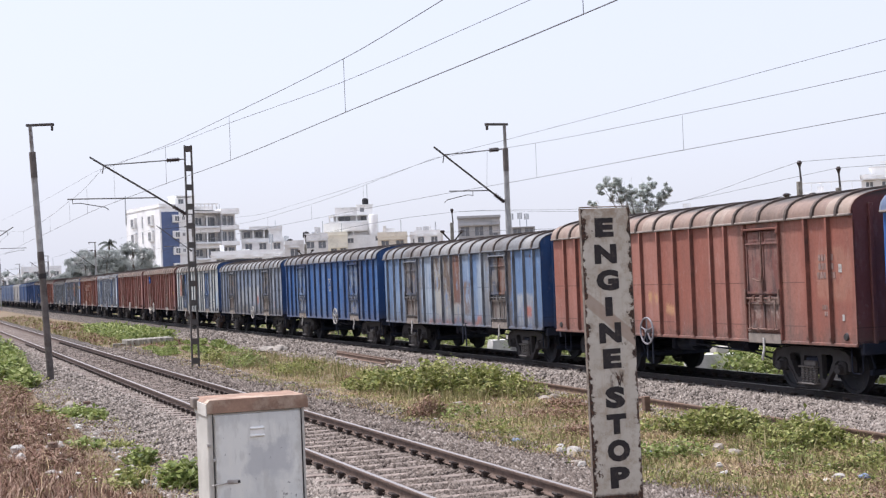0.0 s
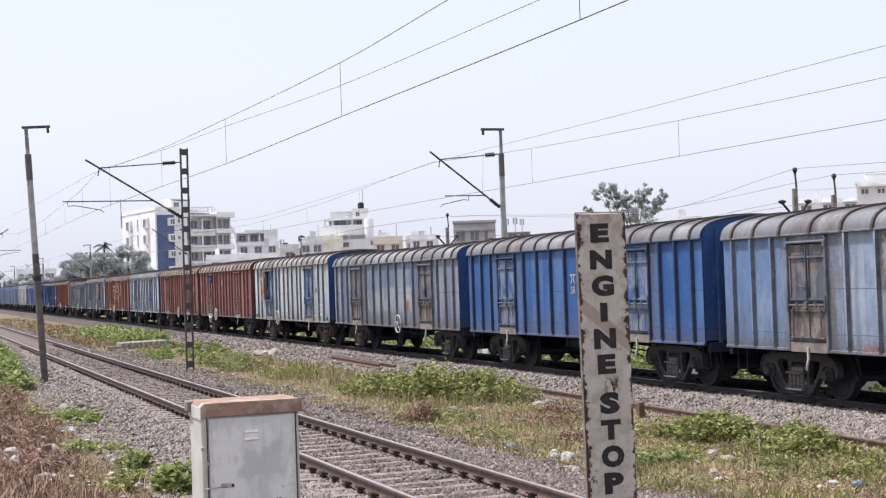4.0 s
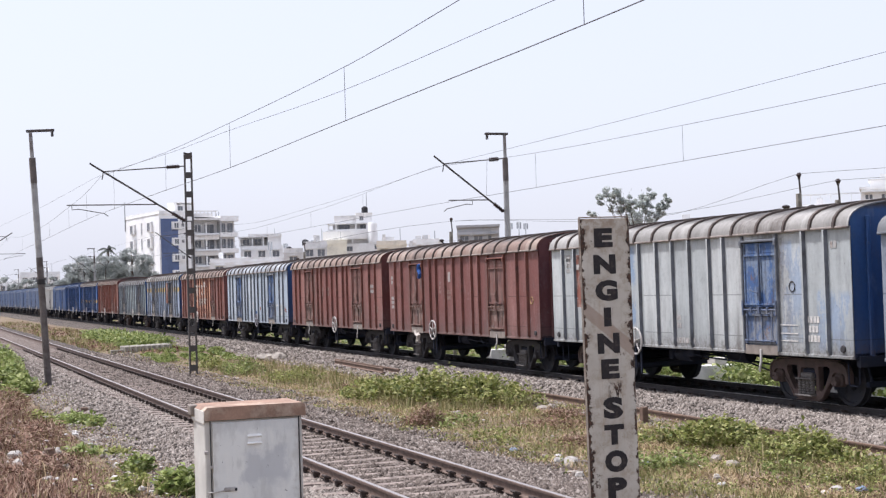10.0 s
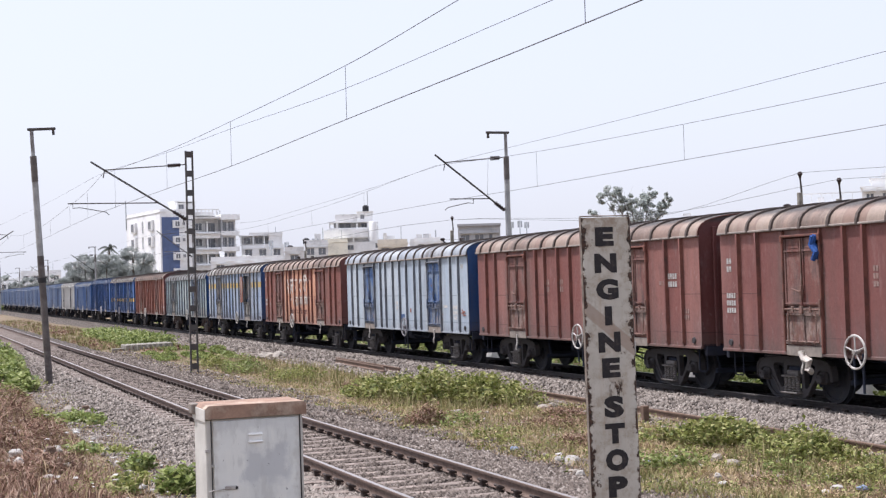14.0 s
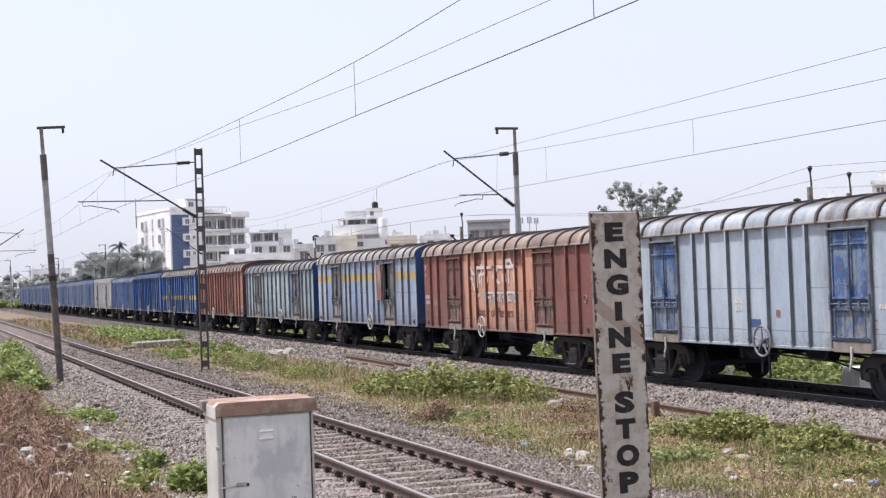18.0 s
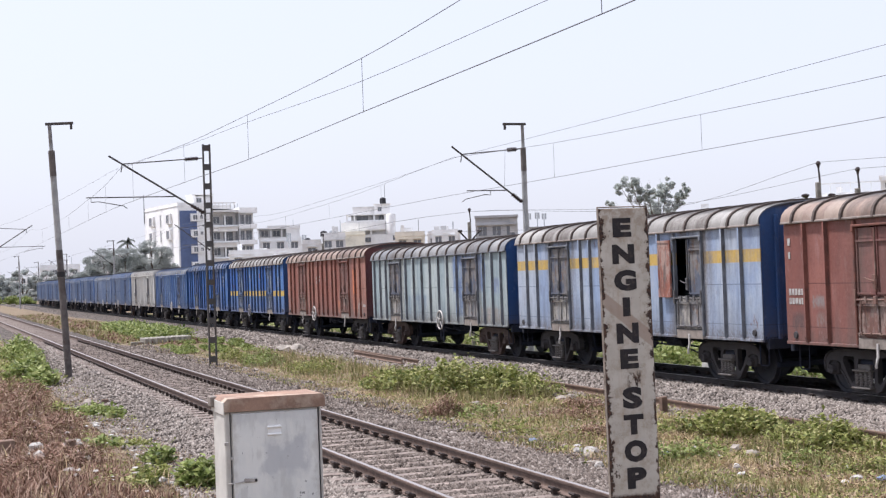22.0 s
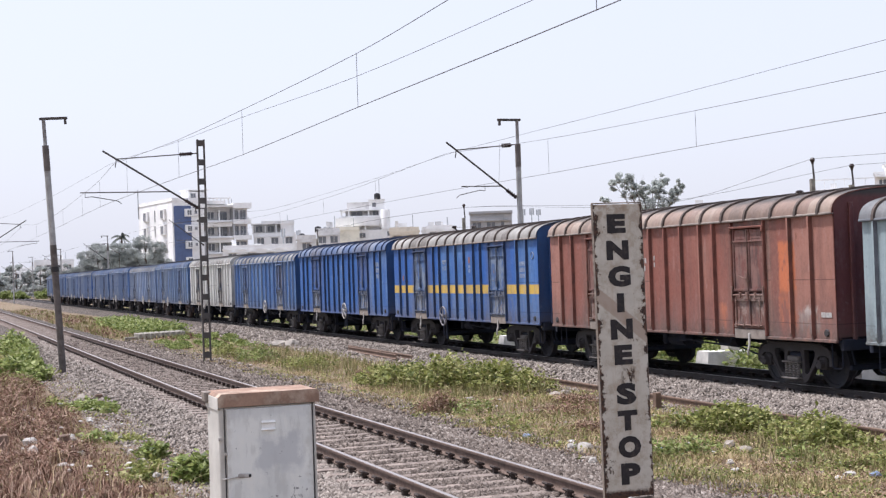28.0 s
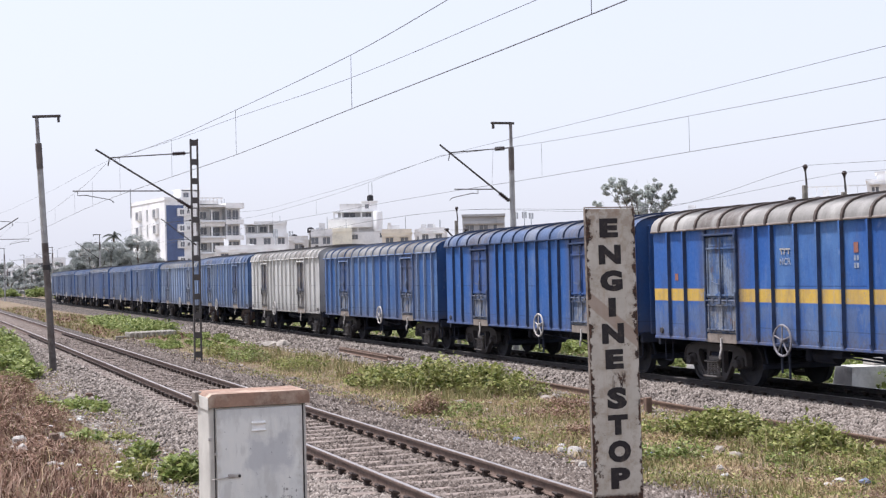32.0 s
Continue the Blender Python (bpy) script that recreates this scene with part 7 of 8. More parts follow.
def rubble():
    m_white = plain("pale_litter", (0.52, 0.505, 0.485), 0.15, 20, 0.8)
    m_dull = plain("dusty_litter", (0.36, 0.33, 0.30), 0.3, 16, 0.9)
    m_bag = plain("bag_plastic", (0.40, 0.375, 0.345), 0.35, 9, 0.7, dirt=(0.26, 0.22, 0.18), dirt_amount=0.4)
    m_blue = plain("blue_plastic", (0.20, 0.25, 0.37), 0.35, 20, 0.5)
    m_rock = plain("pale_rock", (0.33, 0.29, 0.25), 0.3, 6, 0.9, dirt=(0.2, 0.16, 0.12))
    rng = np.random.default_rng(77)

    def lump(name, x, y, sx, sy, sz, mat, label, category, group=""):
        bm = bmesh.new()
        bmesh.ops.create_icosphere(bm, subdivisions=2, radius=1.0)
        o = rng.uniform(0, 50)
        for v in bm.verts:
            f = 1 + 0.42 * noise.noise(v.co * 1.3 + Vector((o, o, o))) + 0.15 * noise.noise(v.co * 4 + Vector((o, 0, o)))
            v.co = Vector((v.co.x * sx * f, v.co.y * sy * f, max(v.co.z * sz * f, -0.3 * sz)))
        me = bpy.data.meshes.new(name)
        bm.to_mesh(me)
        bm.free()
        me.materials.append(mat)
        ob = new(name, me)
        z = ground_height(x, y)
        if 3.7 < x < 10.5:
            z = max(z, bed_height(NEAR_BED, x))
        ob.matrix_basis = pose(x, y, z + 0.2 * sz + (0.10 if name == "litter" and x < 4 else 0.04 if name == "litter" else 0), 0, 0, rng.uniform(0, 360))
        tagged(ob, label, category, group)

    for x, y, sx, sy, sz in ((12.5, 20.2, 0.12, 0.15, 0.09), (12.45, 20.6, 0.10, 0.10, 0.13), (14.2, 31.3, 0.18, 0.14, 0.13), (14.5, 31.4, 0.2, 0.15, 0.14), (12.5, 28.6, 0.1, 0.08, 0.07), (12.2, 31.8, 0.13, 0.1, 0.08), (3.7, 31.9, 0.14, 0.11, 0.09), (3.95, 39.4, 0.17, 0.13, 0.16), (3.15, 37.9, 0.12, 0.1, 0.1), (3.85, 29.2, 0.1, 0.09, 0.06), (10.3, 21.7, 0.13, 0.12, 0.07), (10.0, 20.9, 0.1, 0.13, 0.06)):
        lump("rock", x, y, sx, sy, sz, m_rock, "pale rounded rock among the weeds", "rock", "rocks")
    for i in range(190):
        if i % 3 == 1:
            y = rng.uniform(17.5, 34)
            x = rng.uniform(10.4, 14.6)
        else:
            y = rng.uniform(21, 40)
            x = rng.uniform(1.4, 4.0)
        s = 0.018 + 0.06 * rng.random() ** 2
        lump("litter", x, y, s, s * rng.uniform(0.6, 1.4), s * 0.5, m_blue if i in (7, 21) else (m_dull if i % 3 else m_white), "crumpled scrap of pale plastic litter", "litter", "scraps of litter")
    # stacked old sleepers, a heap of scrap, a stub post, old rails
    for i in range(9):
        b = Build()
        b.box(-0.098, 0.098, -0.9, 0.9, -0.10, 0.36, 0.03)
        solid("old_sleeper", b, M_OLD_CONCRETE, "spare concrete sleeper lying in the weeds", "sleeper", "spare sleepers", m=pose(10.75 + 0.285 * i, 77.2 + 0.03 * i, -0.47 + 0.005 * i, 0, 0, 3 + (i * 7) % 5 - 2))
    solid("old_sleeper", Build().box(-0.36, 0.36, -0.12, 0.12, 0.0, 0.20, 0.025), M_OLD_CONCRETE, "broken concrete sleeper lying flat beside the pile", "sleeper", "spare sleepers", m=pose(10.28, 76.7, -0.47, 0, 0, 20))
    for x, y, s in ((1.83, 28.0, 0.15), (1.77, 26.5, 0.13), (2.62, 28.6, 0.13), (2.56, 26.1, 0.09), (10.38, 21.8, 0.14), (10.25, 22.0, 0.1), (9.9, 20.5, 0.1), (3.65, 23.0, 0.07), (3.33, 22.4, 0.08), (4.15, 25.6, 0.06)):
        lump("litter", x, y, s, s * 0.8, s * 0.7, m_bag, "crumpled pale plastic bag lying in the weeds", "litter", "thrown bags")
    for x, y, s, m in ((12.55, 16.9, 0.13, m_blue), (12.35, 17.2, 0.15, m_bag), (12.0, 17.0, 0.10, m_white), (11.35, 20.9, 0.12, m_blue), (11.5, 21.3, 0.12, m_bag), (11.9, 20.2, 0.08, m_white), (11.2, 18.4, 0.09, m_white), (12.9, 18.2, 0.08, m_white), (11.6, 19.2, 0.07, m_white), (10.7, 23.0, 0.12, m_white), (10.9, 22.4, 0.10, m_bag), (12.1, 25.2, 0.07, m_white)):
        lump("litter", x, y, s * 0.75, s * 0.55, s * 0.4, m, "crumpled thrown-away plastic in the dry grass", "litter", "thrown bags")
    lump("litter", 10.44, 24.4, 0.09, 0.07, 0.06, m_blue, "crumpled blue plastic bag beside the ballast", "litter", "thrown bags")
    m_sack = plain("sacking", (0.36, 0.325, 0.285), 0.4, 4, 0.95, dirt=(0.25, 0.2, 0.16))
    lump("sack", 14.85, 62.2, 0.55, 0.3, 0.2, m_sack, "pale stuffed sack lying beside the ballast", "sack")
    lump("sack", 15.3, 61.7, 0.45, 0.3, 0.22, m_sack, "pale slumped sack lying beside the ballast", "sack")
    b = Build()
    b.box(-0.07, 0.07, -0.07, 0.07, 0, 0.42, 0.01)
    solid("stub_post", b, M_OLD_RAIL, "short rusty stub post", "post", m=pose(14.65, 27.1, -0.5))
    for x, y, w, h in ((2.42, 27.6, 0.09, 0.30), (1.25, 27.2, 0.14, 0.42)):
        solid("marker_stone", Build().box(-w, w, -0.08, 0.08, -0.1, h, 0.02), plain("marker_stone", (0.22, 0.15, 0.115), 0.4, 5, 0.9), "weathered stone marker in the dry brush", "marker stone", m=pose(x, y, -0.45, 0, 0, 10))
    solid("cable_stub", Build().box(-0.09, 0.09, -0.06, 0.06, -0.05, 0.20, 0.02), M_OLD_RAIL, "dark broken stub beside the ballast", "stub", m=pose(4.35, 39.0, -0.5))
    for x0, y0, x1, y1 in ((16.1, 55.5, 15.75, 46.5), (15.8, 54.5, 15.5, 47.5), (15.55, 36.6, 15.0, 15.0)):
        d = Vector((x1 - x0, y1 - y0, 0))
        b = Build()
        b.sweep(RAIL_SECTION, 0, d.length)
        solid("old_rail", b, M_OLD_RAIL, "rusty disused rail lying on the ground", "rail", "old rails", m=pose(x0, y0, -0.20 if y0 > 40 else -0.25, 0, 0, math.degrees(math.atan2(-d.x, d.y))))
    # the low concrete footings beyond the train
    m_lime = plain("limewash", (0.74, 0.72, 0.69), 0.3, 1.6, 0.9, dirt=(0.25, 0.22, 0.19), dirt_amount=0.5)
    for x, y, w, h in ((22.0, 36.6, 0.52, 0.60), (21.7, 29.0, 0.52, 0.74), (22.0, 52.0, 0.5, 0.58)):
        top = thing("concrete_footing", pose(x, y, -0.55, 0, 0, -8), "whitewashed concrete footing beyond the train", "footing", "concrete footings")
        b = Build()
        vs = [(sx * (0.62 if z else 0.70), sy * (w - (0.10 if z else 0)), z * h) for z in (0, 1) for sx in (-1, 1) for sy in (-1, 1)]
        b.add(vs, [(0, 1, 3, 2), (4, 6, 7, 5), (0, 4, 5, 1), (2, 3, 7, 6), (0, 2, 6, 4), (1, 5, 7, 3)])
        part("base", b, m_lime, top)
        part("upper_block", Build().box(0.10, 0.50, -w * 0.35, w * 0.75, h, h + 0.20, 0.02), M_CONCRETE, top)


# ---- the whole place ----
make_ground()
bed("ballast_near_track", NEAR_BED, "grey crushed stone ballast under the empty track")
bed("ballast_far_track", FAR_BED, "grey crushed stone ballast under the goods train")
engine_stop_sign()
relay_cabinet()
masts()
overhead_lines()
power_posts()


def small_writing(wagon, lines, y, z, size, mat, x=-1.612):
    """Painted words on a wagon's near side."""
    for i, words in enumerate(lines):
        me = text_mesh(words, size, mat, "lettering", 0.004, 0.001)
        ob = part("lettering", me, mat, wagon, "painted lettering on the side sheets")
        ob.matrix_basis = pose(x, y, z - i * size * 1.15, 90, 0, -90)
        tagged(ob, kind="stuff")


def bars(wagon, rows, mat, x=-1.609, label="worn painted marking"):
    """Plain painted bars standing for writing that cannot be read. rows: y, z, width, height."""
    b = Build()
    for y, z, w, h in rows:
        b.box(x - 0.002, x, y - w / 2, y + w / 2, z - h / 2, z + h / 2)
    part("marking", b, mat, wagon, label)


def stencil(wagon, y, z, words, size, mat, x=-1.609):
    """Rows of worn stencilled characters as plain blocks; words: how many in each row."""
    b = Build()
    for i, n in enumerate(words):
        w, step = size * 0.62, size * 0.84
        for j in range(n):
            mid, top = y + (n - 1) * step / 2 - j * step, z - i * size * 1.45
            b.box(x, x + 0.004, mid - w / 2, mid + w / 2, top - size / 2, top + size / 2)
    tagged(part("marking", b, mat, wagon, "worn stencilled marking"), kind="stuff")


def strokes(wagon, lines, width, mat, label, x=-1.612):
    """Brushed flat strokes along lines of y, z."""
    b, step = Build(), 0
    for line in lines:
        for (y0, z0), (y1, z1) in zip(line[:-1], line[1:]):
            d = Vector((0, y1 - y0, z1 - z0))
            n = Vector((0, -d.z, d.y)).normalized() * width / 2
            d = d.normalized() * width * 0.3
            xx = x - 0.0025 * (step % 5)
            step += 1
            a, c = Vector((xx, y0, z0)) - d, Vector((xx, y1, z1)) + d
            o = Vector((-0.003, 0, 0))
            vs = [a - n, a + n, c + n, c - n]
            b.add(vs + [v + o for v in vs], [(0, 1, 2, 3), (7, 6, 5, 4), (0, 4, 5, 1), (1, 5, 6, 2), (2, 6, 7, 3), (3, 7, 4, 0)])
    part("marking", b, mat, wagon, label)


def rag(wagon, line, r, mat, label):
    """A knotted rag: a crumpled bundle hanging along a line of y, z."""
    rng = np.random.default_rng(len(line))
    b = Build()
    for q in range(3):
        b.path([(-1.72 + 0.03 * q, y + rng.uniform(-0.05, 0.05), z + rng.uniform(-0.03, 0.03)) for y, z in line], r * rng.uniform(0.7, 1.1), 7)
    part("rag", b, mat, wagon, label, smooth=True)


def ring_mark(wagon, y, z, mat):
    b = Build()
    b.ring((-1.606, y, z), (1, 0, 0), 0.10, 0.012, 18, 4)
    part("ring_mark", b, mat, wagon, "small pale painted ring")


M_MARK = plain("marking_white", (0.46, 0.44, 0.42), 0.4, 14, 0.85, dirt=(0.24, 0.19, 0.16), dirt_amount=0.65)
M_MARK_OLD = plain("marking_faded", (0.31, 0.215, 0.19), 0.4, 10, 0.85, dirt=(0.22, 0.115, 0.09), dirt_amount=0.8)
M_MARK_BLUE = plain("marking_on_blue", (0.30, 0.345, 0.44), 0.4, 12, 0.85, dirt=(0.12, 0.18, 0.33), dirt_amount=0.6)
M_MARK_PALE = plain("marking_on_pale", (0.66, 0.635, 0.60), 0.3, 12, 0.85, dirt=(0.45, 0.40, 0.37), dirt_amount=0.5)
M_MARK_RED = plain("marking_red", (0.30, 0.13, 0.10), 0.3, 12, 0.8)


def goods_train():
    def paint(n, base, fade, seed, **kw):
        return wagon_paint("paint_" + n, base, fade, seed, **kw)

    blue_grime_shade, red_grime_shade, pale_grime_shade = grimed_shaded("grime_shade_on_blue", (0.05, 0.115, 0.32)), grimed_shaded("grime_shade_on_red", (0.25, 0.095, 0.07)), grimed_shaded("grime_shade_on_pale", (0.22, 0.235, 0.265))

    blue_a = paint("blue", BLUE, (0.08, 0.16, 0.335), 1, faded=0.45, rust=0.1, dirt=0.4, doors=3.99)
    blue_b = paint("bright_blue", (0.025, 0.105, 0.34), (0.14, 0.225, 0.39), 2, faded=0.25, rust=0.05, dirt=0.3)
    blue_c = paint("dull_blue", (0.055, 0.12, 0.285), (0.15, 0.22, 0.35), 3, faded=0.5, rust=0.12, dirt=0.5)
    red_a = paint("red_oxide", (0.20, 0.075, 0.064), (0.27, 0.122, 0.103), 4, faded=0.5, rust=0.1, dirt=0.4)
    red_b = paint("brown_red", (0.19, 0.073, 0.064), (0.26, 0.118, 0.102), 5, faded=0.4, rust=0.15, dirt=0.4)
    # End paints: the shade on the wagon ends is darkened into these colours.
    blue_end_shaded = paint("blue_ends_shaded", (0.026, 0.073, 0.203), (0.046, 0.106, 0.249), 6, faded=0.4, rust=0.1)
    red_end_shaded = paint("red_ends_shaded", (0.115, 0.036, 0.034), (0.15, 0.055, 0.05), 38, faded=0.4, rust=0.1)
    # Rib faces: darker than the sides on 0 and 3, paler from 15 back.
    navy_rib = paint("dark_navy_ribs", (0.034, 0.062, 0.145), (0.06, 0.095, 0.185), 42, faded=0.4, rust=0.05, dirt=0.3, doors=None)
    navy_grime_shade = grimed_shaded("grime_shade_on_navy", (0.042, 0.075, 0.17))
    blue_rib = paint("light_blue_ribs", (0.11, 0.175, 0.335), (0.20, 0.26, 0.38), 39, faded=0.5, rust=0.05, dirt=0.2, doors=None)
    tail_rib = paint("pale_blue_ribs", (0.19, 0.25, 0.375), (0.29, 0.34, 0.43), 40, faded=0.5, rust=0.05, dirt=0.2, doors=None)
    cream_rib = paint("cream_ribs", (0.53, 0.52, 0.495), (0.61, 0.60, 0.575), 41, faded=0.5, rust=0.05, dirt=0.15, doors=None)
    blue_bar = plain("worn_bars_on_blue", (0.10, 0.125, 0.19), 0.45, 5, 0.8, dirt=(0.24, 0.235, 0.23), dirt_amount=0.4)
    red_bar = plain("worn_bars_on_red", (0.20, 0.115, 0.092), 0.45, 5, 0.8, dirt=(0.30, 0.235, 0.20), dirt_amount=0.45)
    pale_bar = plain("worn_bars_on_pale", (0.115, 0.11, 0.112), 0.45, 5, 0.8, dirt=(0.23, 0.215, 0.20), dirt_amount=0.4)
    blue_flap = door_paint_worn("blue_flaps", (0.10, 0.145, 0.25), (0.25, 0.26, 0.28), 33, 0.3)
    red_flap = door_paint_worn("red_flaps", (0.185, 0.095, 0.078), (0.30, 0.225, 0.195), 34, 0.15)
    pale_flap = door_paint_worn("dusty_flaps", (0.20, 0.20, 0.21), (0.36, 0.335, 0.30), 35, 0.35)
    blue_door = door_paint_worn("blue_doors", (0.06, 0.12, 0.27), (0.20, 0.25, 0.33), 7, 0.25)
    grimy_door = door_paint_worn("grimy_doors", (0.10, 0.115, 0.155), (0.205, 0.19, 0.18), 8, 0.45)
    brown_leaf = door_paint_worn("brown_leaf", (0.165, 0.08, 0.06), (0.22, 0.17, 0.15), 36, 0.5)
    rusty_flap = door_paint_worn("rusty_flaps", (0.15, 0.115, 0.10), (0.25, 0.225, 0.205), 37, 0.4)
    red_door = door_paint_worn("worn_red_doors", (0.18, 0.074, 0.062), (0.225, 0.125, 0.107), 27, 0.1)
    red_leaf = door_paint_worn("red_leaf", (0.28, 0.105, 0.075), (0.38, 0.27, 0.23), 10, 0.3)
    grey_roof = paint("grey_roof", (0.255, 0.243, 0.226), (0.35, 0.335, 0.312), 11, faded=0.5, rust=0.05, dirt=0.5)
    low_roof = paint("low_grey_roof", (0.165, 0.168, 0.175), (0.245, 0.242, 0.238), 24, faded=0.5, rust=0.05, dirt=0.5, crest=3.725)
    dusty_red = paint("dusty_red_roof", (0.235, 0.16, 0.128), (0.315, 0.245, 0.20), 25, faded=0.6, rust=0.05, dirt=0.4)
    dusty_blue = paint("dusty_blue_roof", (0.075, 0.115, 0.215), (0.17, 0.195, 0.255), 26, faded=0.5, rust=0.05, dirt=0.4)
    orange = paint("orange_red", (0.275, 0.10, 0.072), (0.34, 0.15, 0.115), 12, faded=0.5, rust=0.05, dirt=0.35, panels=[(-6.6, -5.5, 1.9, 2.9, (0.42, 0.24, 0.17), 0.35), (0.85, 1.35, 1.8, 2.02, (0.48, 0.27, 0.13), 1.3), (0.05, 0.5, 1.52, 1.74, (0.46, 0.25, 0.13), 1.3)])
    patched = paint("patched_blue", (0.13, 0.21, 0.36), (0.32, 0.37, 0.43), 13, faded=0.56, rust=0.3, dirt=0.65, doors=3.99,
                    panels=[(-0.95, 1.7, 1.2, 3.25, (0.35, 0.335, 0.30), 1.5), (0.9, 1.75, 2.2, 3.3, (0.115, 0.08, 0.058), 0.9), (-0.05, 0.8, 1.6, 3.3, (0.125, 0.085, 0.06), 1.0), (-0.9, -0.1, 1.7, 3.3, (0.16, 0.072, 0.046), 1.5), (-1.6, -1.0, 1.4, 2.4, (0.17, 0.105, 0.066), 0.9),
                            (-2.7, 2.6, 1.06, 1.2, (0.42, 0.15, 0.10), 1.1), (-2.5, -2.1, 1.15, 1.35, (0.5, 0.15, 0.09), 1.6), (-4.95, -4.65, 1.1, 3.3, (0.10, 0.075, 0.062), 1.4), (-5.8, -5.3, 1.1, 2.0, (0.33, 0.345, 0.37), 1.4), (-6.6, -6.0, 1.1, 2.0, (0.33, 0.345, 0.37), 1.4), (-6.35, -5.98, 1.33, 1.62, (0.5, 0.15, 0.09), 1.8), (-3.3, -2.75, 1.1, 3.3, (0.25, 0.23, 0.21), 0.8), (2.75, 3.3, 1.1, 3.3, (0.24, 0.23, 0.22), 0.8)])
    slate = paint("slate_blue", (0.145, 0.182, 0.262), (0.245, 0.272, 0.325), 14, faded=0.55, rust=0.12, dirt=0.7, doors=3.99,
                  panels=[(-2.6, 0.95, 1.56, 2.44, (0.285, 0.305, 0.34), 1.5), (-2.3, -1.85, 1.95, 2.4, (0.40, 0.40, 0.41), 0.9), (0.95, 2.7, 1.2, 2.3, (0.28, 0.285, 0.30), 1.2), (-2.7, 2.7, 1.06, 1.52, (0.19, 0.175, 0.165), 1.3), (-2.25, -1.85, 1.55, 1.92, (0.33, 0.13, 0.105), 1.4), (-6.0, -5.4, 1.4, 1.7, (0.45, 0.15, 0.1), 0.6), (2.7, 3.4, 1.1, 3.2, (0.13, 0.115, 0.11), 1.2), (-3.4, -2.75, 1.1, 2.6, (0.20, 0.18, 0.17), 1.0), (-6.9, 6.9, 1.06, 1.3, (0.15, 0.125, 0.11), 0.9)])
    pale_a = paint("pale_grey", (0.415, 0.437, 0.435), (0.525, 0.54, 0.53), 15, faded=0.6, rust=0.06, dirt=0.45, panels=[(1.9, 3.0, 1.5, 3.45, (0.22, 0.31, 0.46), 0.8), (-6.7, -5.6, 1.1, 2.3, (0.29, 0.36, 0.47), 0.9), (-5.1, -4.3, 1.3, 3.3, (0.33, 0.39, 0.48), 1.0), (3.0, 4.3, 1.15, 1.9, (0.2, 0.29, 0.45), 0.6)])
    pale_b = paint("pale_blue_white", (0.37, 0.43, 0.50), (0.465, 0.512, 0.56), 16, faded=0.5, rust=0.04, dirt=0.2)
    pale_roof = paint("pale_roof", (0.285, 0.308, 0.34), (0.38, 0.40, 0.42), 28, faded=0.5, rust=0.03, dirt=0.4)
    posters = paint("poster_red", (0.205, 0.077, 0.062), (0.27, 0.112, 0.09), 17, faded=0.3, rust=0.2, dirt=0.3, panels=[(-2.85, 2.8, 1.05, 3.5, (0.57, 0.29, 0.19), 1.7), (-1.75, 1.2, 1.87, 2.26, (0.34, 0.31, 0.28), 1.3), (-1.3, -0.4, 1.05, 1.3, (0.30, 0.27, 0.25), 1.2), (-2.3, -0.8, 2.95, 3.5, (0.16, 0.06, 0.05), 1.2), (1.2, 1.8, 2.8, 3.5, (0.16, 0.06, 0.05), 1.2), (5.3, 5.75, 1.75, 1.98, (0.24, 0.20, 0.19), 1.6), (5.2, 5.6, 1.35, 1.6, (0.25, 0.19, 0.17), 1.3), (6.05, 6.5, 1.3, 1.62, (0.11, 0.06, 0.055), 1.4)])
    striped_pale = paint("striped_pale", (0.255, 0.325, 0.465), (0.385, 0.43, 0.50), 18, faded=0.5, rust=0.2, dirt=0.6, stripe=(2.72, 3.0, (0.52, 0.34, 0.07)))
    pale_c = paint("worn_pale", (0.285, 0.35, 0.37), (0.41, 0.46, 0.455), 19, faded=0.55, rust=0.12, dirt=0.6, doors=3.99, panels=[(-5.3, -2.3, 2.1, 3.3, (0.16, 0.225, 0.37), 1.2), (-3.2, -2.6, 1.3, 3.3, (0.13, 0.19, 0.33), 1.2), (-6.45, -6.0, 2.0, 2.5, (0.20, 0.25, 0.36), 1.4), (0.5, 2.6, 1.1, 2.0, (0.16, 0.22, 0.30), 0.7), (-6.7, -4.8, 1.1, 1.6, (0.30, 0.20, 0.14), 0.6)])
    patch_red = paint("patched_red", (0.25, 0.093, 0.070), (0.33, 0.155, 0.118), 20, faded=0.5, rust=0.2, dirt=0.5, panels=[(-5.35, -4.75, 1.95, 3.0, (0.50, 0.155, 0.07), 1.6), (-5.35, -4.75, 1.3, 1.9, (0.42, 0.14, 0.075), 1.0), (3.0, 4.5, 1.2, 1.9, (0.46, 0.15, 0.075), 0.9), (-2.6, -2.1, 1.2, 1.75, (0.45, 0.15, 0.08), 1.1), (-6.15, -5.4, 1.15, 1.6, (0.34, 0.29, 0.26), 0.8), (-6.1, -5.6, 1.55, 1.7, (0.6, 0.55, 0.5), 0.7)])
    striped_blue = paint("striped_blue", (0.026, 0.105, 0.355), (0.075, 0.175, 0.40), 21, faded=0.35, rust=0.1, dirt=0.4, stripe=(1.90, 2.18, (0.62, 0.40, 0.06)), panels=[(-7.0, 7.0, 1.06, 1.84, (0.13, 0.18, 0.29), 0.6)])
    cream = paint("cream_white", (0.47, 0.465, 0.45), (0.56, 0.555, 0.54), 22, faded=0.5, rust=0.08, dirt=0.4)
    bluish = paint("bluish_grey", (0.189, 0.260, 0.425), (0.354, 0.425, 0.543), 23, faded=0.5, rust=0.15, dirt=0.5)

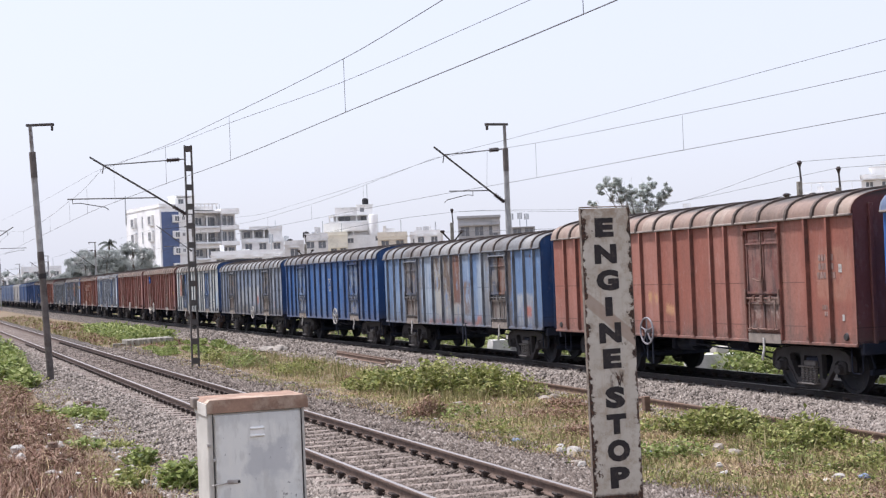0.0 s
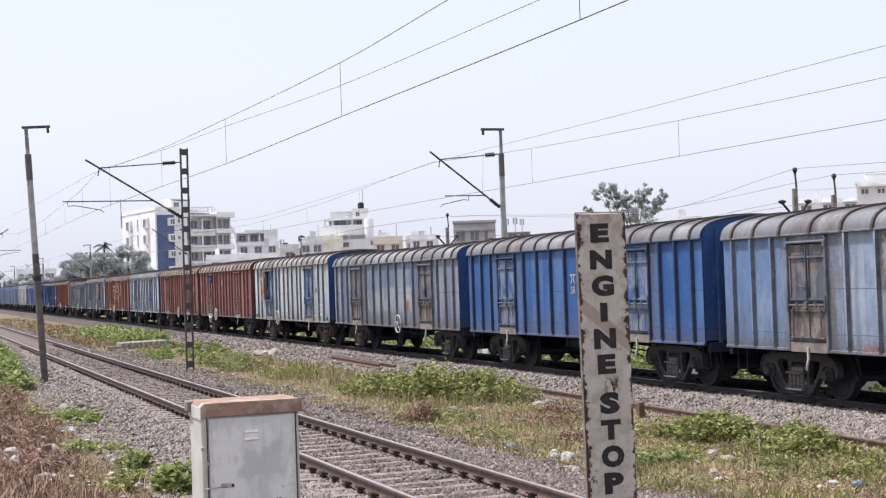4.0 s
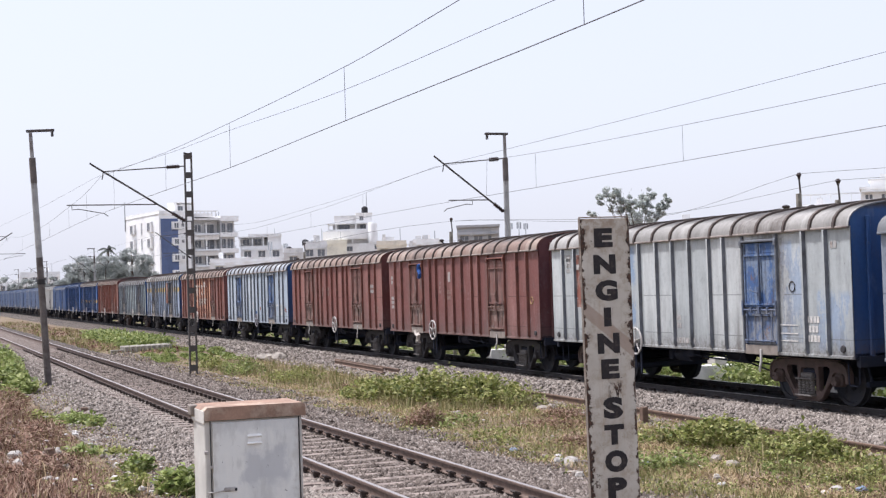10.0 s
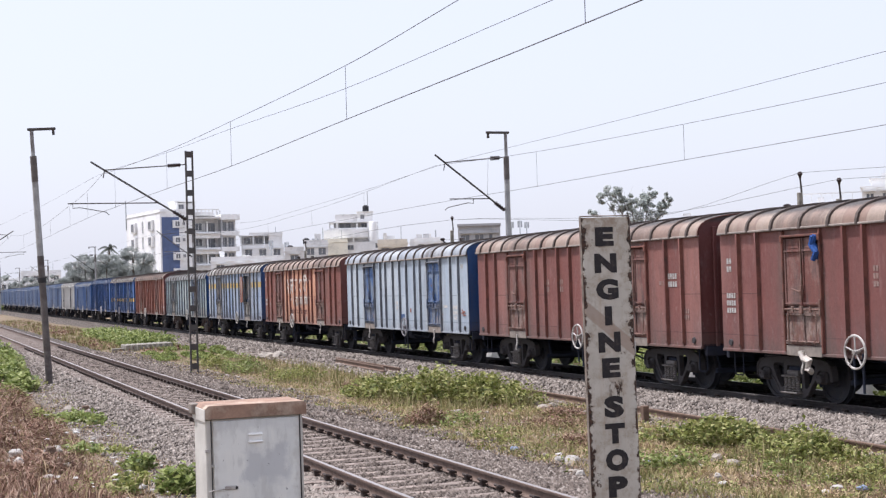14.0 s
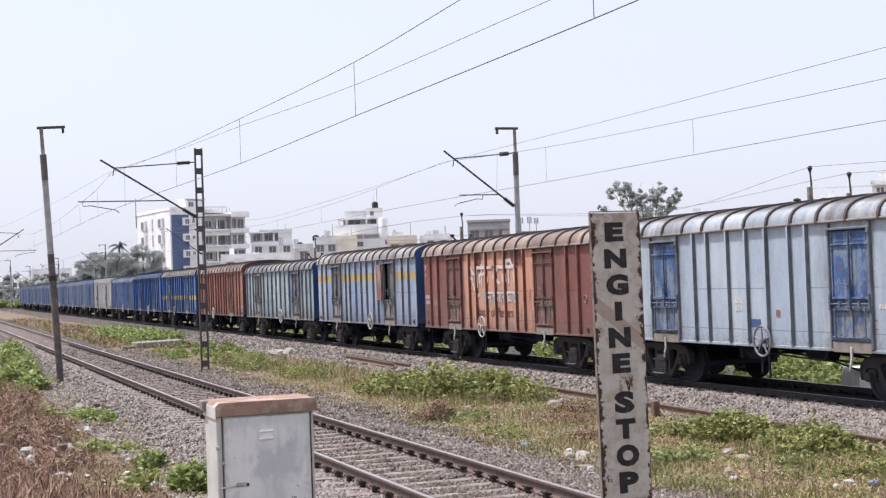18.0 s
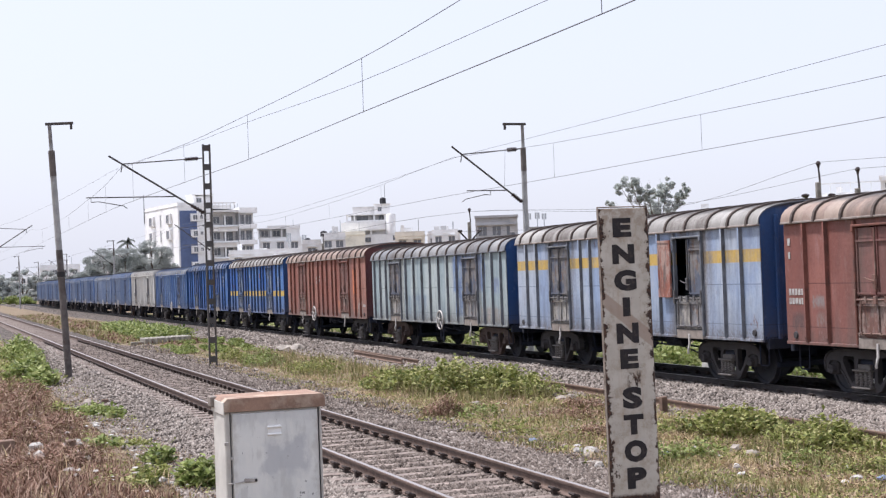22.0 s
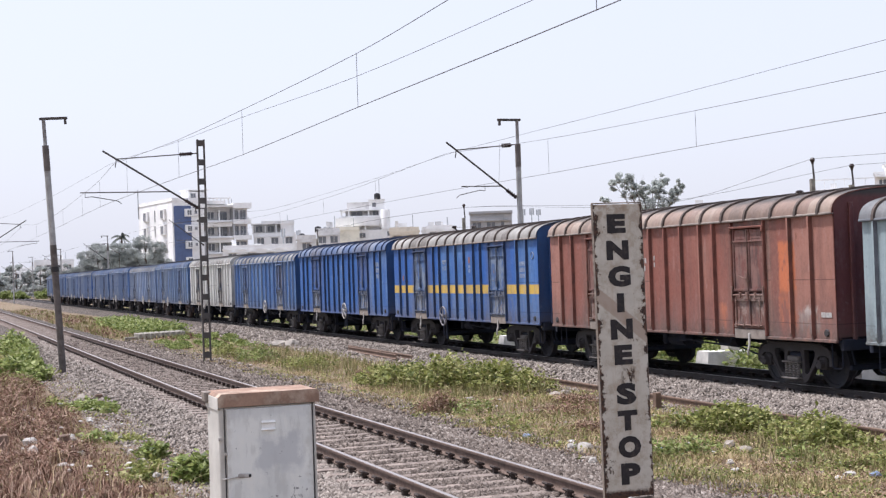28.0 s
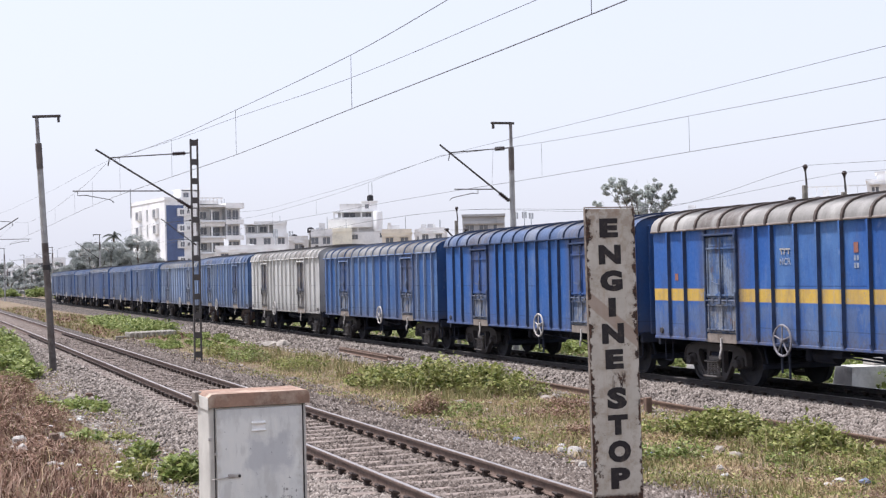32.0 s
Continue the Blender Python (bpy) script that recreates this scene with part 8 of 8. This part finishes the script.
    covered_wagon(0, "bright blue covered goods wagon with a pale roof", blue_b, handwheel=-1.0, roof_paint=dusty_blue, grime=navy_grime_shade, rib_paint=navy_rib, bars_paint=blue_bar, flap_paint=blue_flap)
    w = covered_wagon(1, "orange-red covered goods wagon with worn stencilled panels", orange, door_paint=red_door, end_paint=red_end_shaded, handwheel=1.35, roof_paint=dusty_red, grime=red_grime_shade, bars_paint=red_bar, flap_paint=red_flap)
    stencil(w, -5.8, 2.72, (5, 5, 6), 0.12, M_MARK_OLD)
    stencil(w, -6.25, 2.5, (1,), 0.16, M_MARK)
    stencil(w, -6.3, 1.55, (1,), 0.12, M_MARK)
    stencil(w, -5.8, 1.75, (5, 3), 0.09, M_MARK_OLD)
    w = covered_wagon(2, "faded blue and white covered wagon with rust and repaint patches", patched, 3.34, grimy_door, blue_end_shaded, -1.0, low_roof, grime=pale_grime_shade, leaf_paints={-1: brown_leaf}, bars_paint=pale_bar, flap_paint=rusty_flap)
    w = covered_wagon(3, "blue covered goods wagon with a pale roof and worn doors", blue_a, 3.40, blue_door, blue_end_shaded, -1.44, low_roof, grime=navy_grime_shade, rib_paint=navy_rib, bars_paint=blue_bar, flap_paint=blue_flap)
    small_writing(w, ["SR"], -0.45, 2.26, 0.28, M_MARK)
    strokes(w, [[(-0.30, 2.68), (-0.62, 2.68)], [(-0.36, 2.68), (-0.42, 2.54), (-0.34, 2.46)], [(-0.56, 2.68), (-0.50, 2.58), (-0.58, 2.46)]], 0.04, M_MARK, "white painted lettering shapes")
    w = covered_wagon(4, "slate blue and grey covered wagon, streaked with grime", slate, 3.36, grimy_door, blue_end_shaded, -1.18, low_roof, grime=pale_grime_shade, bars_paint=pale_bar, flap_paint=rusty_flap)
    stencil(w, -5.9, 2.9, (2, 1), 0.14, M_MARK)
    w = covered_wagon(5, "pale grey covered wagon, blue ends, red door leaf standing open", pale_a, 3.53, blue_door, blue_end_shaded, 1.8, grey_roof, (1, 1, red_leaf), grime=pale_grime_shade, bars_paint=blue_bar, flap_paint=blue_flap)
    stencil(w, -6.16, 3.2, (2,), 0.14, M_MARK)
    stencil(w, 5.65, 3.2, (3, 1, 3), 0.10, M_MARK)
    stencil(w, -0.19, 1.72, (2, 2), 0.12, M_MARK)
    stencil(w, -0.4, 1.2, (9,), 0.13, M_MARK)
    ring_mark(w, -4.74, 2.4, M_BOGIE)
    stencil(w, -5.42, 1.74, (4, 3, 4), 0.13, M_MARK_PALE)
    bars(w, [(-4.56, 1.62, 0.66, 0.022), (-4.56, 1.45, 0.66, 0.022), (-4.56, 1.30, 0.66, 0.022)], M_MARK_PALE, label="white ruled lines of a painted table")
    bars(w, [(4.52, 2.92, 0.24, 0.22), (4.78, 3.0, 0.16, 0.14)], M_MARK, -1.742, "pasted paper label")
    bars(w, [(5.62, 3.17, 0.26, 0.34)], M_MARK, -1.607, "pale painted label panel")
    w = covered_wagon(6, "brown-red covered goods wagon with matching doors", red_b, 3.56, red_door, red_end_shaded, handwheel=1.9, roof_paint=dusty_red, grime=red_grime_shade, bars_paint=red_bar, flap_paint=red_flap)
    bars(w, [(0.44, 2.89, 0.20, 0.32)], M_MARK, label="white painted label panel")
    stencil(w, 0.48, 2.4, (3, 3), 0.13, M_MARK_OLD)
    stencil(w, 1.32, 2.7, (2, 2, 2), 0.10, M_MARK_OLD)
    stencil(w, 6.35, 2.95, (2, 2), 0.12, M_MARK)
    stencil(w, 6.3, 2.2, (4, 4, 4), 0.11, M_MARK)
    rag(w, [(3.05, 3.36), (3.12, 3.22), (3.0, 3.05), (3.07, 2.92)], 0.05, plain("blue_rag", (0.03, 0.09, 0.30), 0.3, 12, 0.9), "blue rag tied to the door bars")
    rag(w, [(3.62, 1.06), (3.55, 0.95), (3.42, 0.90), (3.46, 0.76), (3.34, 0.70)], 0.055, plain("white_rag", (0.55, 0.50, 0.45), 0.25, 12, 0.95), "dirty white rag hung from the door hook")
    ring_mark(w, -6.16, 2.12, plain("ring_yellow", (0.42, 0.30, 0.12), 0.3, 12, 0.8))
    w = covered_wagon(7, "brown-red covered goods wagon with faint stencils", red_a, 3.56, red_door, red_end_shaded, handwheel=-0.5, roof_paint=dusty_red, grime=red_grime_shade, bars_paint=red_bar, flap_paint=red_flap)
    stencil(w, -5.4, 2.66, (5, 5), 0.13, M_MARK)
    stencil(w, -4.95, 2.5, (3,), 0.1, M_MARK_OLD)
    stencil(w, -6.06, 1.85, (3, 3), 0.10, M_MARK_OLD)
    stencil(w, 0.6, 2.6, (2, 2), 0.14, M_MARK_OLD)
    stencil(w, 1.5, 2.6, (2, 2), 0.14, M_MARK_OLD)
    w = covered_wagon(8, "pale blue-white covered wagon with blue doors and ends", pale_b, 3.54, blue_door, blue_end_shaded, -0.6, pale_roof, grime=pale_grime_shade, bars_paint=blue_bar, flap_paint=blue_flap)
    stencil(w, -6.21, 3.18, (2,), 0.13, M_MARK)
    stencil(w, 0.42, 1.98, (3, 3), 0.12, M_MARK_PALE)
    stencil(w, -5.52, 1.85, (4, 4, 3), 0.12, M_MARK_PALE)
    stencil(w, -4.62, 1.88, (5,), 0.09, M_MARK_PALE)
    bars(w, [(-0.2, 1.5, 0.46, 0.17)], blue_end_shaded, label="dark blue repainted patch")
    bars(w, [(-1.1, 1.72, 0.15, 0.14), (-4.25, 1.45, 0.26, 0.02), (-4.25, 1.62, 0.26, 0.02)], M_MARK_RED, label="faint red painted marks")
    strokes(w, [[(-6.15, 1.78), (-6.3, 1.70), (-6.22, 1.62), (-6.45, 1.60)], [(-6.1, 1.66), (-6.42, 1.72)]], 0.05, M_MARK_RED, "small red painted scrawl")
    w = covered_wagon(9, "red covered wagon with an orange painted advertisement", posters, 3.50, red_b, handwheel=1.1, roof_paint=dusty_red, grime=red_grime_shade, bars_paint=red_bar, flap_paint=red_flap)
    m_ad = plain("advert_white", (0.66, 0.60, 0.55), 0.3, 8, 0.8, dirt=(0.5, 0.25, 0.15), dirt_amount=0.5)
    strokes(w, [[(2.34, 2.71), (1.98, 2.63), (1.93, 2.42)], [(2.1, 3.02), (1.98, 2.81), (1.62, 2.82)], [(1.58, 3.03), (1.56, 2.39)], [(1.87, 2.34), (1.62, 2.1), (1.42, 2.11)], [(1.18, 3.06), (1.18, 2.43)], [(1.18, 2.81), (1.42, 2.71), (1.34, 2.53), (1.18, 2.58)],
                [(1.18, 2.78), (0.78, 2.8), (0.69, 2.6), (0.83, 2.42)], [(0.28, 2.98), (-0.13, 2.92), (0.23, 2.69), (-0.28, 2.48)], [(-0.53, 2.72), (-0.78, 2.74), (-0.82, 2.57), (-0.56, 2.57), (-0.53, 2.72)], [(-1.03, 2.99), (-1.03, 2.49)]], 0.105, m_ad, "large white brushed advertisement shapes")
    strokes(w, [[(-1.38, 2.98), (-1.46, 2.39)], [(-0.85, 2.99), (-0.89, 3.16), (-1.15, 3.17), (-1.43, 2.95)], [(1.5, 3.0), (-1.66, 2.97)]], 0.10, m_ad, "large white brushed advertisement shapes")
    strokes(w, [[(0.91, 2.19), (-1.71, 2.2)], [(0.78, 2.17), (0.78, 2.05), (0.47, 2.04)], [(0.47, 2.17), (0.47, 1.92)], [(0.28, 2.1), (0.08, 2.14), (-0.13, 1.95)], [(-0.23, 2.17), (-0.23, 1.92)], [(-0.38, 2.14), (-0.38, 1.92)], [(-0.53, 2.09), (-0.71, 2.0), (-0.78, 1.92)],
                [(-0.89, 2.16), (-0.89, 1.92)], [(-1.03, 2.09), (-0.92, 1.99), (-1.15, 1.95)], [(-1.38, 2.16), (-1.57, 2.09), (-1.43, 1.92)]], 0.06, m_ad, "white brushed advertisement shapes")
    ring_mark(w, -6.27, 2.0, M_MARK_OLD)
    bars(w, [(6.5, 3.10, 0.09, 0.15), (6.02, 3.10, 0.09, 0.15), (6.5, 2.82, 0.08, 0.14), (6.02, 2.82, 0.09, 0.14)], M_MARK, label="white painted lettering shapes")
    stencil(w, 6.3, 2.07, (5, 5), 0.13, M_MARK)
    m_text = plain("advert_dark", (0.12, 0.06, 0.06), 0.3, 8, 0.8)
    small_writing(w, ["Master of Plasters"], 0.25, 1.58, 0.42, m_text)
    covered_wagon(10, "grey-blue covered wagon, yellow stripe, red door leaf standing open", striped_pale, 3.52, grimy_door, blue_end_shaded, -1.3, grey_roof, (-1, 1, red_leaf), grime=pale_grime_shade, bars_paint=pale_bar, flap_paint=pale_flap)
    covered_wagon(11, "worn pale grey covered wagon with a blue patch and dull doors", pale_c, 3.36, grimy_door, blue_end_shaded, -1.1, low_roof, grime=pale_grime_shade, bars_paint=pale_bar, flap_paint=pale_flap)
    w = covered_wagon(12, "brick-red covered wagon with brighter repaint patches", patch_red, 3.55, red_door, red_end_shaded, 1.4, dusty_red, grime=red_grime_shade, bars_paint=red_bar, flap_paint=red_flap)
    stencil(w, 1.1, 2.75, (2, 1), 0.13, M_MARK)
    stencil(w, 0.6, 2.8, (1, 1), 0.11, M_MARK)
    bars(w, [(-6.37, 1.54, 0.34, 0.10)], M_MARK)
    w = covered_wagon(13, "bright blue covered wagon with a yellow stripe", striped_blue, 3.54, blue_door, blue_end_shaded, 1.2, grey_roof, grime=navy_grime_shade, bars_paint=blue_bar, flap_paint=blue_flap)
    small_writing(w, ["NCR"], 1.16, 2.74, 0.19, M_MARK_BLUE)
    strokes(w, [[(1.34, 3.0), (0.98, 3.0)], [(1.30, 3.0), (1.26, 2.90)], [(1.14, 3.0), (1.18, 2.90)], [(1.02, 3.0), (1.02, 2.9)]], 0.03, M_MARK, "faded lettering shapes")
    stencil(w, -5.6, 2.80, (5, 5, 5), 0.125, M_MARK_BLUE)
    stencil(w, -1.19, 2.78, (2, 2), 0.10, M_MARK_BLUE)
    bars(w, [(-1.19, 2.98, 0.14, 0.2), (5.6, 2.45, 0.14, 0.16)], M_MARK_RED, label="small red stencil patch")
    ring_mark(w, -6.3, 3.03, M_MARK_BLUE)
    w = covered_wagon(14, "blue covered goods wagon with a paler roof", blue_b, 3.54, None, blue_end_shaded, -0.95, dusty_blue, grime=navy_grime_shade, bars_paint=blue_bar, flap_paint=blue_flap)
    stencil(w, -5.55, 3.0, (4, 4, 3), 0.16, M_MARK_BLUE)
    covered_wagon(15, "blue covered goods wagon, lower than its neighbours", blue_a, 3.40, None, blue_end_shaded, -0.85, low_roof, grime=blue_rib, rib_paint=blue_rib, bars_paint=blue_bar, flap_paint=blue_flap)
    covered_wagon(16, "cream-white covered goods wagon streaked with rust", cream, 3.50, grimy_door, None, 1.4, grey_roof, grime=cream_rib, rib_paint=cream_rib, bars_paint=pale_bar, flap_paint=pale_flap)
    for k in range(17, 25):
        kind = (blue_c, bluish, blue_a, blue_c, blue_b, blue_c, blue_a, blue_c)[k - 17]
        covered_wagon(k, "blue covered goods wagon near the tail of the train", kind, 3.5 if k % 2 else 3.42, None, None, 1.4 if k % 2 else -1.0, roof_paint=dusty_blue if k % 3 else low_roof, grime=tail_rib, rib_paint=tail_rib, bars_paint=blue_bar, flap_paint=blue_flap)


goods_train()
town()
trees()
plants()
rubble()
stones("ballast_stones", NEAR_BED, 15, 75, 92000, 3, "loose crushed stones on the near track bed", [(NEAR_TRACK - 1.36, NEAR_TRACK + 1.36, 13.2)])
stones("ballast_stones", [(14.8, -0.62), (16.6, -0.165), (17.35, -0.165)], 17, 90, 48000, 4, "loose crushed stones on the far track bed")
railway_track(NEAR_TRACK, 13.2, 420, 70, "near railway track with concrete sleepers, empty", M_RAIL, M_SLEEPER)
railway_track(FAR_TRACK, 13.0, 420, 60, "far railway track under the goods train", M_RAIL_SOOTY_SHADED, M_SLEEPER_OILY_SHADED)


def motions():
    """The train rolls past; its wheels turn."""
    for wagon, k in WAGONS:
        walk(wagon, [(t, pose(FAR_TRACK, train_at(t) + place_of(k), 0)) for t in range(33)])
    steps = 320
    turns = [(32.0 * i / steps, math.degrees((train_at(0) - train_at(32.0 * i / steps)) / 0.5)) for i in range(steps + 1)]
    for wheel, y, _ in WHEELS:
        walk(wheel, [(t, pose(0, y, 0.5, a, 0, 0)) for t, a in turns])


motions()
